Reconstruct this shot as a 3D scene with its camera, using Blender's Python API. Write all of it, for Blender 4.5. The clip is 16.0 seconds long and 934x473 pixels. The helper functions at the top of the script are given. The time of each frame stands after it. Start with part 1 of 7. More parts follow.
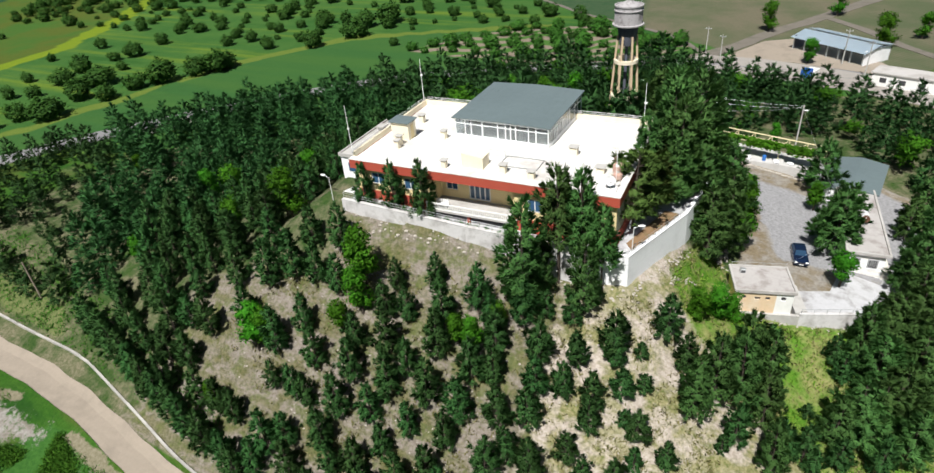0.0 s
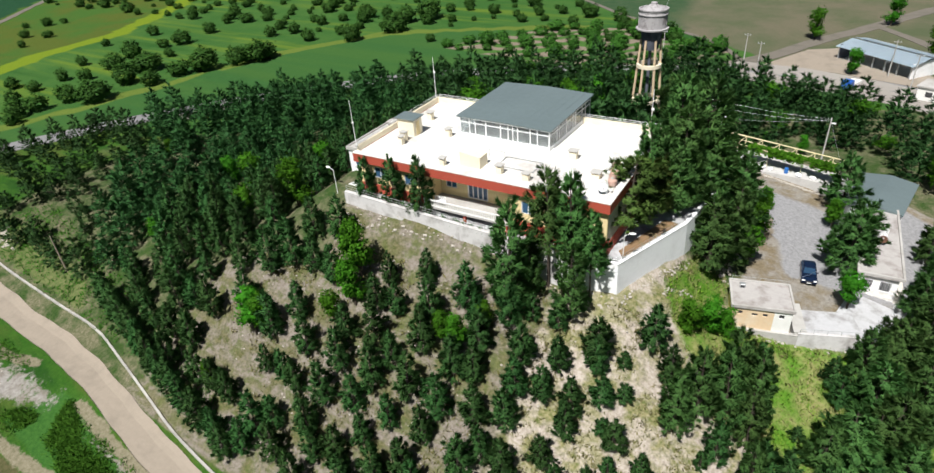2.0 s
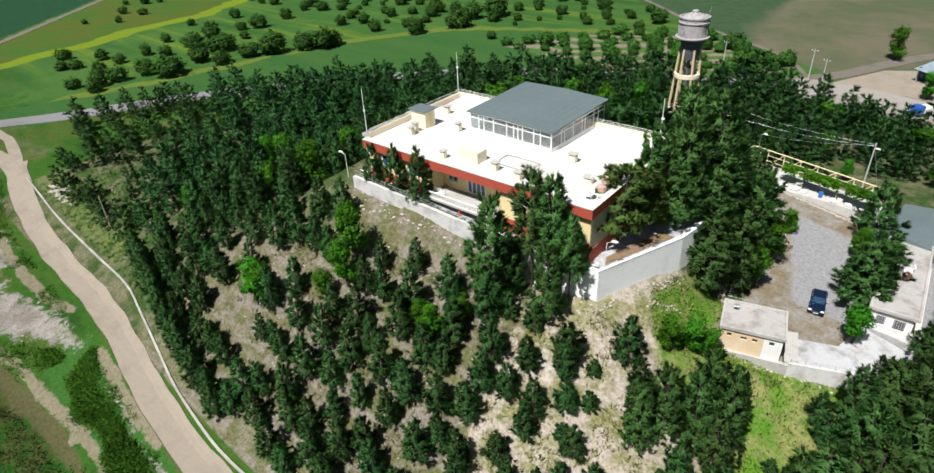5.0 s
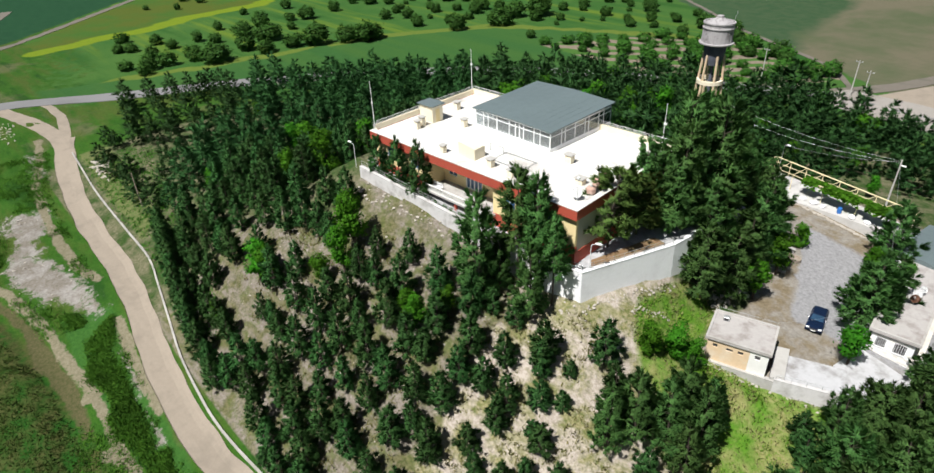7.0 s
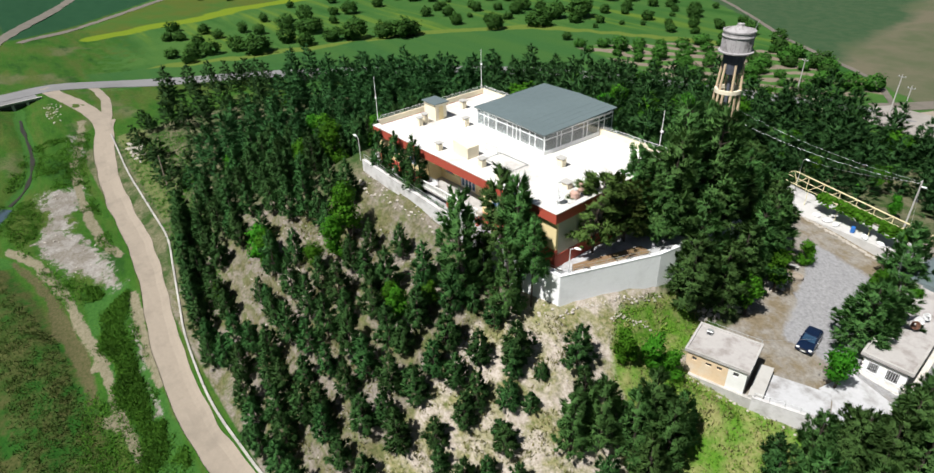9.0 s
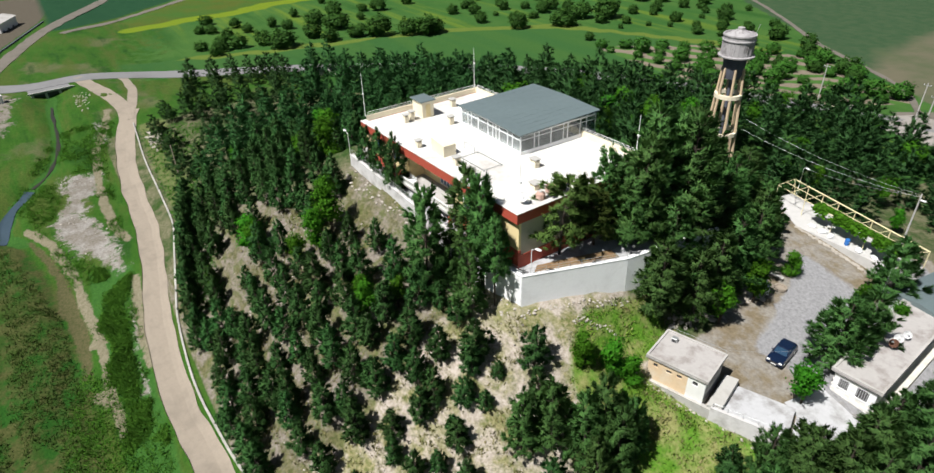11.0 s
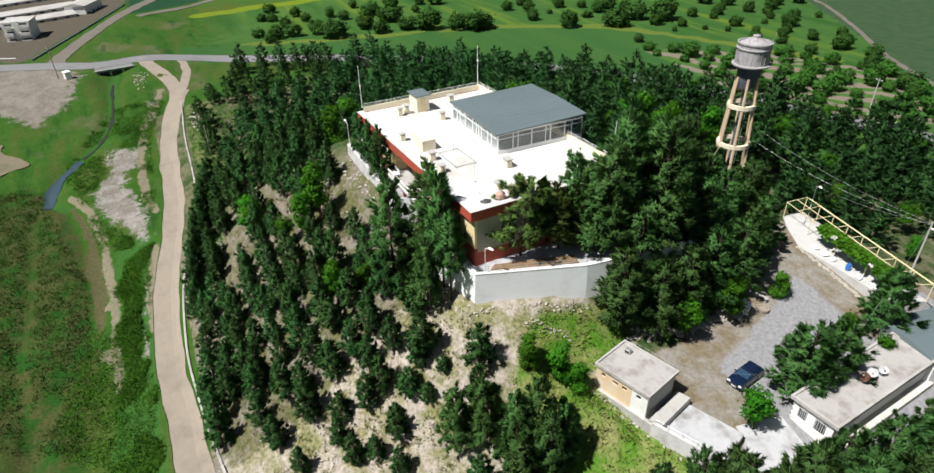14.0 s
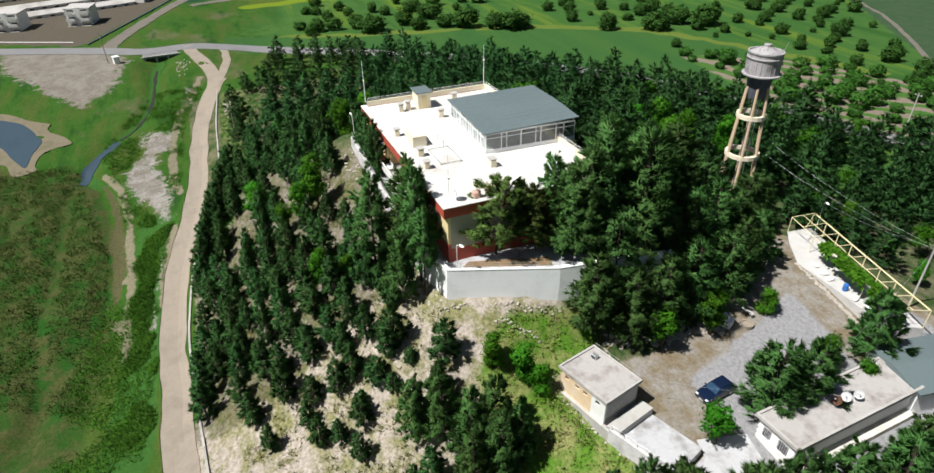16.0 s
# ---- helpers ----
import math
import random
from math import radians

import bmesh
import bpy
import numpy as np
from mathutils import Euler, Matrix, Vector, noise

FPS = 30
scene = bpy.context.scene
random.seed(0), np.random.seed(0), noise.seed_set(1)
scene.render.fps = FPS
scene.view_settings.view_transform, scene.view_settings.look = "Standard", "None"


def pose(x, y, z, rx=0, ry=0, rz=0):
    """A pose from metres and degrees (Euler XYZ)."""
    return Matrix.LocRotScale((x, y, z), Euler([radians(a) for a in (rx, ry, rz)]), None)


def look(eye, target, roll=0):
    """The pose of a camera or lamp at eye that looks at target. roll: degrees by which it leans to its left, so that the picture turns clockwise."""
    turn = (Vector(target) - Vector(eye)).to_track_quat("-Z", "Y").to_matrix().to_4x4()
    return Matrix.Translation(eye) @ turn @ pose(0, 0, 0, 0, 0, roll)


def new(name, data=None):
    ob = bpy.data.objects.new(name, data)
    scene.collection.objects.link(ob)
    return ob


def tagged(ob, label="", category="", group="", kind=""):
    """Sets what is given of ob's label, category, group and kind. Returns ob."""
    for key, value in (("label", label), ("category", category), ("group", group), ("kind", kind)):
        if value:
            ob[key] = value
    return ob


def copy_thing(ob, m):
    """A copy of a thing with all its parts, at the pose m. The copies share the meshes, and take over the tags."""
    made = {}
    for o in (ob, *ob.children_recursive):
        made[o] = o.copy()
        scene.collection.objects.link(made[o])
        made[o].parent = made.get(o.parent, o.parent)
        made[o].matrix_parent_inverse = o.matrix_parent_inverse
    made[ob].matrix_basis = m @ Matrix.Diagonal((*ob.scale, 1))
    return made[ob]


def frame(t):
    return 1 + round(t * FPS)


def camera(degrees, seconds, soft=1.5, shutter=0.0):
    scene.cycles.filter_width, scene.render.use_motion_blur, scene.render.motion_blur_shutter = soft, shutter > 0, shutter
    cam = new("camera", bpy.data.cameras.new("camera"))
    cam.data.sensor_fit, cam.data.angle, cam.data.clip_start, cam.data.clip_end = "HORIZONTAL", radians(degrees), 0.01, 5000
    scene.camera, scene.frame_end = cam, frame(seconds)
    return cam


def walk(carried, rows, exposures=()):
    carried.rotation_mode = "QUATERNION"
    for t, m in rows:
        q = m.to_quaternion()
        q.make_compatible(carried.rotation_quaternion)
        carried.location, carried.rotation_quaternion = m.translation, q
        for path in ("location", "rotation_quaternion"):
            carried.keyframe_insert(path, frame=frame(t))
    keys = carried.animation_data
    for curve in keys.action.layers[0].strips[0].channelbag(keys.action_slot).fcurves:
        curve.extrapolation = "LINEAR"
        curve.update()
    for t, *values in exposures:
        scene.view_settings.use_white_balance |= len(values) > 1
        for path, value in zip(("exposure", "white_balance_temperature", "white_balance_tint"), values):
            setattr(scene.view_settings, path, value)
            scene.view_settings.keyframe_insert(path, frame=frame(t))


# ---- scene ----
cam = camera(74.0, 16.0)
PATH = [
    (0, (-0.694, -0.297, 37.329), (-1.548, 1.169, 36.271), -4.9),
    (0.5, (0.463, 0.301, 37.418), (-0.423, 1.75, 36.36), -4.9),
    (1, (1.759, 1.029, 37.406), (0.846, 2.459, 36.347), -4.7),
    (1.5, (2.962, 1.619, 37.358), (2.022, 3.033, 36.301), -4.5),
    (2, (4.2, 2.279, 37.279), (3.226, 3.67, 36.223), -4.3),
    (2.5, (5.393, 2.932, 37.206), (4.391, 4.303, 36.15), -4.0),
    (3, (6.703, 3.687, 37.145), (5.672, 5.037, 36.089), -3.8),
    (3.5, (7.987, 4.445, 37.066), (6.926, 5.773, 36.012), -3.7),
    (4, (9.343, 5.234, 36.951), (8.249, 6.537, 35.899), -3.4),
    (6.5, (15.752, 9.22, 36.801), (14.513, 10.39, 35.755), -2.4),
    (7, (17.085, 10.241, 36.82), (15.821, 11.383, 35.772), -2.2),
    (7.5, (18.334, 11.377, 36.844), (17.048, 12.494, 35.796), -2.1),
    (8, (19.476, 12.337, 36.865), (18.164, 13.423, 35.817), -1.8),
    (10.5, (25.498, 18.98, 37.064), (24.086, 19.933, 36.016), -1.5),
    (11, (26.71, 20.436, 37.098), (25.281, 21.361, 36.048), -1.5),
    (11.5, (27.776, 21.894, 37.185), (26.328, 22.789, 36.135), -1.6),
    (12, (28.848, 23.382, 37.389), (27.382, 24.241, 36.334), -1.5),
    (12.5, (29.919, 24.857, 37.499), (28.435, 25.682, 36.442), -1.4),
    (13, (30.932, 26.492, 37.491), (29.431, 27.283, 36.433), -1.3),
    (13.5, (31.984, 28.073, 37.442), (30.466, 28.83, 36.383), -1.2),
    (14, (32.977, 29.82, 37.356), (31.443, 30.548, 36.298), -1.2),
    (14.5, (33.886, 31.554, 37.329), (32.341, 32.253, 36.27), -1.2),
    (15, (34.919, 33.111, 37.41), (33.355, 33.764, 36.348), -0.9),
    (15.5, (35.933, 34.695, 37.575), (34.351, 35.301, 36.512), -0.7),
    (16, (36.831, 36.45, 37.665), (35.238, 37.032, 36.604), -0.7),
]
walk(cam, [(t, look(eye, target, roll)) for t, eye, target, roll in PATH])

# ---- light ----
SUN_FROM = Vector((0.09, -0.96, 1.56)).normalized()
world = bpy.data.worlds.new("sky")
scene.world = world
world.use_nodes = True
wn = world.node_tree
wn.nodes.clear()
sky = wn.nodes.new("ShaderNodeTexSky")
sky.sky_type, sky.sun_disc = "NISHITA", False
sky.sun_elevation = math.asin(SUN_FROM.z)
sky.sun_rotation = math.atan2(SUN_FROM.x, SUN_FROM.y)
sky.air_density, sky.dust_density = 1.0, 1.2
bg = wn.nodes.new("ShaderNodeBackground")
bg.inputs["Strength"].default_value = 0.030
out = wn.nodes.new("ShaderNodeOutputWorld")
wn.links.new(sky.outputs[0], bg.inputs[0])
wn.links.new(bg.outputs[0], out.inputs[0])
sun_data = bpy.data.lights.new("sun", "SUN")
sun_data.energy, sun_data.angle, sun_data.color = 5.7, radians(0.55), (1.0, 0.975, 0.93)
sun = new("sun", sun_data)
sun.matrix_world = look(SUN_FROM * 400, (0, 0, 0))
scene.view_settings.exposure = 0.21

# ---- materials ----


def nodes_of(name):
    m = bpy.data.materials.new(name)
    m.use_nodes = True
    t = m.node_tree
    b = t.nodes["Principled BSDF"]
    return m, t, b


def noise_node(t, scale, detail=4.0, rough=0.6, coord="object"):
    tc = t.nodes.new("ShaderNodeTexCoord") if coord == "object" else t.nodes.new("ShaderNodeNewGeometry")
    n = t.nodes.new("ShaderNodeTexNoise")
    n.inputs["Scale"].default_value, n.inputs["Detail"].default_value = scale, detail
    n.inputs["Roughness"].default_value = rough
    t.links.new(tc.outputs["Object"] if coord == "object" else tc.outputs["Position"], n.inputs["Vector"])
    return n


def ramp(t, source, lo, hi, a=0.0, b=1.0):
    r = t.nodes.new("ShaderNodeMapRange")
    r.inputs["From Min"].default_value, r.inputs["From Max"].default_value = lo, hi
    r.inputs["To Min"].default_value, r.inputs["To Max"].default_value = a, b
    t.links.new(source, r.inputs["Value"])
    return r.outputs[0]


def mix(t, fac, a, b, blend="MIX"):
    m = t.nodes.new("ShaderNodeMix")
    m.data_type, m.blend_type = "RGBA", blend
    for value, slot in ((fac, m.inputs["Factor"]), (a, m.inputs["A"]), (b, m.inputs["B"])):
        if isinstance(value, (int, float)):
            slot.default_value = value
        elif isinstance(value, tuple):
            slot.default_value = (*value, 1.0)
        else:
            t.links.new(value, slot)
    return m.outputs["Result"]


def bump(t, b, height, strength=0.3, distance=0.05):
    n = t.nodes.new("ShaderNodeBump")
    n.inputs["Strength"].default_value, n.inputs["Distance"].default_value = strength, distance
    t.links.new(height, n.inputs["Height"])
    t.links.new(n.outputs[0], b.inputs["Normal"])


def plain_mat(name, colour, stain=None, rough=0.8, metal=0.0, grain=6.0, wear=0.7, relief=0.25, amount=0.5, vary=0.0):
    """A weathered surface: fine grain, broad stains and a little relief."""
    m, t, b = nodes_of(name)
    stain = stain or tuple(c * 0.6 for c in colour)
    fine = noise_node(t, grain, 6.0, 0.7)
    broad = noise_node(t, wear, 4.0, 0.65)
    f1 = ramp(t, fine.outputs["Fac"], 0.35, 0.75, 0.0, 0.45 * amount)
    f2 = ramp(t, broad.outputs["Fac"], 0.48, 0.72, 0.0, amount)
    col = mix(t, f2, mix(t, f1, colour, tuple(c * 0.7 for c in colour)), stain)
    if vary:
        info = t.nodes.new("ShaderNodeObjectInfo")
        v = ramp(t, info.outputs["Random"], 0.0, 1.0, 1.0 - vary, 1.0 + vary)
        hs = t.nodes.new("ShaderNodeHueSaturation")
        t.links.new(v, hs.inputs["Value"])
        t.links.new(col, hs.inputs["Color"])
        col = hs.outputs[0]
    t.links.new(col, b.inputs["Base Color"])
    t.links.new(ramp(t, fine.outputs["Fac"], 0.2, 0.8, max(0.03, rough - 0.12), min(1.0, rough + 0.1)), b.inputs["Roughness"])
    b.inputs["Metallic"].default_value = metal
    bump(t, b, fine.outputs["Fac"], relief, 0.02)
    return m


def leaf_mat(name, dark, light, glow=0.35):
    """Foliage: colour varies from clump to clump and from plant to plant; light passes through."""
    m, t, b = nodes_of(name)
    geo = t.nodes.new("ShaderNodeNewGeometry")
    info = t.nodes.new("ShaderNodeObjectInfo")
    col = mix(t, geo.outputs["Random Per Island"], dark, light)
    stand_noise = noise_node(t, 0.22, 3.0, 0.6, "world")
    each = t.nodes.new("ShaderNodeMath")
    each.operation = "MULTIPLY"
    t.links.new(ramp(t, info.outputs["Random"], 0.0, 1.0, 0.78, 1.22), each.inputs[0])
    t.links.new(ramp(t, stand_noise.outputs["Fac"], 0.3, 0.7, 0.72, 1.22), each.inputs[1])
    v = each.outputs[0]
    hs = t.nodes.new("ShaderNodeHueSaturation")
    t.links.new(v, hs.inputs["Value"])
    t.links.new(ramp(t, info.outputs["Random"], 0.0, 1.0, 0.485, 0.515), hs.inputs["Hue"])
    t.links.new(col, hs.inputs["Color"])
    t.links.new(hs.outputs[0], b.inputs["Base Color"])
    b.inputs["Roughness"].default_value = 0.65
    b.inputs["Specular IOR Level"].default_value = 0.08
    tr = t.nodes.new("ShaderNodeBsdfTranslucent")
    t.links.new(hs.outputs[0], tr.inputs["Color"])
    ms = t.nodes.new("ShaderNodeMixShader")
    ms.inputs["Fac"].default_value = glow
    t.links.new(b.outputs[0], ms.inputs[1])
    t.links.new(tr.outputs[0], ms.inputs[2])
    t.links.new(ms.outputs[0], t.nodes["Material Output"].inputs["Surface"])
    return m


def glass_mat(name, tint, rough=0.05):
    m, t, b = nodes_of(name)
    b.inputs["Base Color"].default_value = (*tint, 1.0)
    b.inputs["Roughness"].default_value = rough
    b.inputs["IOR"].default_value = 1.5
    b.inputs["Transmission Weight"].default_value = 0.9
    return m


M_BARK = plain_mat("pine_bark", (0.050, 0.038, 0.028), (0.030, 0.024, 0.019), 0.95, grain=14, relief=0.8)
M_PINE = leaf_mat("pine_needles", (0.026, 0.080, 0.022), (0.056, 0.136, 0.036), 0.14)
M_PINE_TALL = leaf_mat("tall_pine_needles", (0.054, 0.134, 0.038), (0.104, 0.212, 0.054), 0.28)
# Needles darkened to carry the shade between crowded crowns.
M_PINE_SHADED = leaf_mat("shaded_wood_needles", (0.022, 0.068, 0.021), (0.044, 0.112, 0.030), 0.15)
M_PINE_OLIVE = leaf_mat("olive_pine_needles", (0.060, 0.105, 0.024), (0.115, 0.170, 0.040), 0.2)
M_LEAF = leaf_mat("bright_leaves", (0.045, 0.165, 0.010), (0.085, 0.27, 0.019), 0.42)
M_BUSH = leaf_mat("orchard_leaves", (0.040, 0.135, 0.026), (0.068, 0.195, 0.036), 0.42)
M_GARDEN = leaf_mat("garden_leaves", (0.045, 0.15, 0.022), (0.075, 0.22, 0.034), 0.35)
M_CREAM = plain_mat("cream_render", (0.80, 0.66, 0.36), (0.66, 0.52, 0.28), 0.9, amount=0.35)
M_CREAM_PALE = plain_mat("pale_cream_render", (0.82, 0.74, 0.57), (0.66, 0.58, 0.44), 0.9, amount=0.4)
M_RED = plain_mat("brick_red_paint", (0.42, 0.075, 0.045), (0.30, 0.05, 0.035), 0.75, amount=0.4)
M_DECK = plain_mat("bleached_roof_coat", (0.74, 0.73, 0.70), (0.40, 0.37, 0.345), 0.9, grain=2.5, wear=0.22, amount=0.85)
M_WHITE = plain_mat("white_paint", (0.82, 0.82, 0.80), (0.62, 0.61, 0.58), 0.55, amount=0.3)
M_LIMEWASH = plain_mat("limewashed_concrete", (0.90, 0.91, 0.93), (0.66, 0.66, 0.67), 0.9, grain=3.0, wear=0.35, amount=0.5, relief=0.5)
M_CONCRETE = plain_mat("grey_concrete", (0.46, 0.45, 0.43), (0.27, 0.25, 0.23), 0.92, grain=3.0, wear=0.3, amount=0.7, relief=0.5)
M_SLAB = plain_mat("pale_concrete_slab", (0.47, 0.455, 0.44), (0.29, 0.27, 0.245), 0.9, grain=2.0, wear=0.25, amount=0.8)
M_ROOFMETAL = plain_mat("grey_green_sheet_metal", (0.130, 0.170, 0.178), (0.100, 0.132, 0.140), 0.5, metal=0.0, grain=1.2, wear=0.12, amount=0.35, relief=0.05)
M_PATCHED = plain_mat("whitewash_patched_concrete", (0.60, 0.59, 0.59), (0.27, 0.255, 0.24), 0.92, grain=2.5, wear=0.5, amount=0.9, relief=0.5)
M_KERB = plain_mat("weathered_kerb_concrete", (0.42, 0.405, 0.38), (0.24, 0.225, 0.20), 0.92, grain=3.0, amount=0.6, relief=0.5, vary=0.15)
M_COURT = plain_mat("whitened_concrete_paving", (0.49, 0.495, 0.515), (0.24, 0.23, 0.225), 0.9, grain=1.2, wear=0.55, amount=1.0)
M_TAN = plain_mat("faded_tan_render", (0.70, 0.53, 0.35), (0.72, 0.66, 0.56), 0.9, grain=3.0, wear=0.8, amount=0.7)
# Grey-beige stands in for the shade on the house's end wall.
M_SHADED_RENDER = plain_mat("shaded_grey_render", (0.46, 0.42, 0.35), (0.36, 0.33, 0.28), 0.92, amount=0.5)
M_OLDROOF = plain_mat("smeared_roof_concrete", (0.42, 0.40, 0.39), (0.20, 0.17, 0.155), 0.92, grain=2.0, wear=0.55, amount=0.85)
M_PVC = plain_mat("white_plastic_frame", (0.84, 0.85, 0.86), (0.70, 0.70, 0.70), 0.4, amount=0.2, relief=0.05)
M_GLASS = glass_mat("window_glass", (0.62, 0.68, 0.70))
M_BLUEGLASS = plain_mat("dark_blue_pane", (0.045, 0.11, 0.20), (0.03, 0.07, 0.15), 0.1, amount=0.4, relief=0.02)
M_DARK = plain_mat("dark_interior", (0.05, 0.05, 0.055), None, 0.8)
M_STEEL = plain_mat("galvanised_steel", (0.50, 0.52, 0.53), (0.36, 0.35, 0.34), 0.45, metal=0.6, amount=0.4)
M_YELLOWSTEEL = plain_mat("cream_painted_steel", (0.78, 0.70, 0.42), (0.55, 0.44, 0.25), 0.55, amount=0.4)
M_TOWERLEG = plain_mat("tan_tower_paint", (0.62, 0.48, 0.32), (0.42, 0.33, 0.25), 0.9, amount=0.6)
M_TANK = plain_mat("weathered_grey_tank", (0.40, 0.385, 0.395), (0.15, 0.135, 0.135), 0.9, grain=2.5, wear=0.9, amount=0.95)
M_TANKDARK = plain_mat("dark_blue_grey_concrete", (0.10, 0.11, 0.14), (0.06, 0.06, 0.08), 0.9, amount=0.6)
M_WOOD = plain_mat("grey_timber", (0.30, 0.25, 0.20), (0.18, 0.15, 0.12), 0.9, grain=10, amount=0.6)
M_CARBLUE = plain_mat("dark_blue_car_paint", (0.006, 0.014, 0.038), (0.005, 0.010, 0.028), 0.18, amount=0.2, relief=0.0)
M_TYRE = plain_mat("tyre_rubber", (0.025, 0.025, 0.026), None, 0.9)
M_STONE = plain_mat("pale_limestone", (0.60, 0.57, 0.52), (0.40, 0.37, 0.32), 0.95, grain=4.0, amount=0.6, relief=0.7, vary=0.18)
M_ASPHALT = plain_mat("worn_grey_asphalt", (0.20, 0.20, 0.205), (0.13, 0.13, 0.13), 0.95, grain=3.0, wear=0.1, amount=0.5)
M_LANE = plain_mat("grey_earth_lane", (0.155, 0.138, 0.115), (0.095, 0.092, 0.070), 0.98, grain=1.6, wear=0.3, amount=0.8, relief=0.5)
M_TRACK = plain_mat("packed_earth_track", (0.30, 0.255, 0.205), (0.20, 0.172, 0.138), 0.98, grain=2.2, wear=0.3, amount=0.7, relief=0.5)

# ---- ground ----
TERRACE = [(-52.0, 48.6), (-12.65, 52.3), (-9.0, 63.4), (-7.5, 76.0), (-16.0, 84.0), (-40.0, 84.0), (-54.0, 76.0)]
YARD = [(-3.6, 60.4), (10.7, 65.6), (17.0, 72.6), (22.0, 76.0), (18.0, 100.0), (4.0, 108.0), (-18.0, 102.0), (-7.0, 84.0), (-3.5, 72.0)]
TRACK = [(-154.8, 33.0), (-147.9, 33.6), (-140.1, 33.2), (-131.0, 31.0), (-125.0, 29.2), (-115.8, 27.0), (-104.0, 25.3), (-92.0, 24.7), (-79.5, 24.3), (-68.5, 23.0), (-60.5, 21.6), (-53.5, 20.7), (-45.5, 20.1), (-38.5, 20.1), (-31.0, 20.7), (-24.0, 21.2), (-5, 23), (25, 24), (80, 20)]
ROAD = [(-250, -140), (-190, -60), (-164.5, -2), (-158, 12), (-159, 24.7), (-155.5, 39), (-149, 51), (-138, 72), (-120, 97), (-94, 124), (-66, 141), (-40, 151.5), (-22, 158), (-2, 158.5), (20, 152), (60, 136), (160, 110)]
CREEK = [(-151, 16.6), (-143.1, 15.7), (-131.6, 15.6), (-121.5, 14.8), (-113.7, 12.4), (-108.4, 9.0), (-104.1, 6.0), (-99.1, 4.1), (-95.0, 3.4), (-90.1, 6.7), (-83.7, 8.3), (-77.7, 9.7), (-71.8, 9.4), (-66.6, 10.4), (-58, 9.6), (-41, 4), (-20, -4), (30, -12)]
DITCH = [(-95.0, 3.0), (-87.6, 0.7), (-68.1, 0.9), (-55.6, 0.2), (-44.3, 1.5), (-34.3, 2.7), (-10, 0)]


def smooth(a, b, v):
    t = min(1.0, max(0.0, (v - a) / (b - a)))
    return t * t * (3 - 2 * t)


def near_line(x, y, line, closed=False):
    best, n = 1e9, len(line)
    for i in range(n if closed else n - 1):
        (ax, ay), (bx, by) = line[i], line[(i + 1) % n]
        dx, dy = bx - ax, by - ay
        k = min(1.0, max(0.0, ((x - ax) * dx + (y - ay) * dy) / (dx * dx + dy * dy)))
        best = min(best, math.hypot(x - ax - k * dx, y - ay - k * dy))
    return best


def off_polygon(x, y, poly):
    """Distance outside a polygon, negative inside."""
    inside, n = False, len(poly)
    for i in range(n):
        (ax, ay), (bx, by) = poly[i], poly[(i + 1) % n]
        if (ay > y) != (by > y) and x < ax + (y - ay) * (bx - ax) / (by - ay):
            inside = not inside
    d = near_line(x, y, poly, True)
    return -d if inside else d


def terrace_z(x):
    return 2.5 - 1.7 * (x + 46.0) / 33.35


def yard_z(x):
    return -8.3 - 0.15 * min(max(x + 5.0, -3.0), 20.0)


def plain(x, y):
    """The low land: a valley floor that falls along the track, and level fields behind the hill."""
    v = y - 1.2 * max(x + 20.0, 0.0) if x < 12 else y - 38.4 - 0.2 * (x - 12)
    south = -9.5 - 0.17 * (min(max(x, -143.0), -45.0) + 143.0)
    south += 1.8 * smooth(14.0, 23.0, y) * smooth(-95.0, -70.0, x)
    south += (-20.0 - south) * smooth(-30.0, -8.0, x)
    return -11.0 + (south + 11.0) * (1 - smooth(22.0, 45.0, v))


def ground(x, y):
    """Height of the ground: a steep hill with a walled terrace on top and a levelled yard on its flank."""
    d = off_polygon(x, y, TERRACE)
    top = 1.1 - 3.4 * smooth(-40.0, -13.0, x)
    low = plain(x, y)
    if d <= 0:
        h = top + (min(terrace_z(x), 2.6) - 0.15 - top) * smooth(0.5, 2.0, -d)
    else:
        h = low + (top - low) * math.exp(-d / 14.0)
        if y < 52 and -50 < x < -18:
            h += (0.5 + 0.9 * smooth(-42, -30, x)) * (1 - smooth(-27, -19, x)) * smooth(-50, -46, x) * (1 - smooth(0.3, 4.5, d))
    e = off_polygon(x, y, YARD)
    if e < 7.0:
        k = 1 - smooth(0.0, 7.0, max(e, 0.0))
        h = h * (1 - k) + (yard_z(x) - 0.6 * smooth(0.0, 0.9, e) * smooth(0.0, 6.0, x + 4.0) * (1 - smooth(66, 76, y))) * k
    c = near_line(x, y, CREEK)
    if c < 3.0 and x < 0:
        h -= 0.7 * (1 - smooth(0.6, 3.0, c))
    if -151.4 < x < -128 and c < 6.0:
        h -= 1.1 * (1 - smooth(2.2, 6.0, c)) * (1 - smooth(-147, -130, x))
    c = near_line(x, y, DITCH)
    if c < 2.5:
        h -= 0.5 * (1 - smooth(0.5, 2.5, c))
    return h


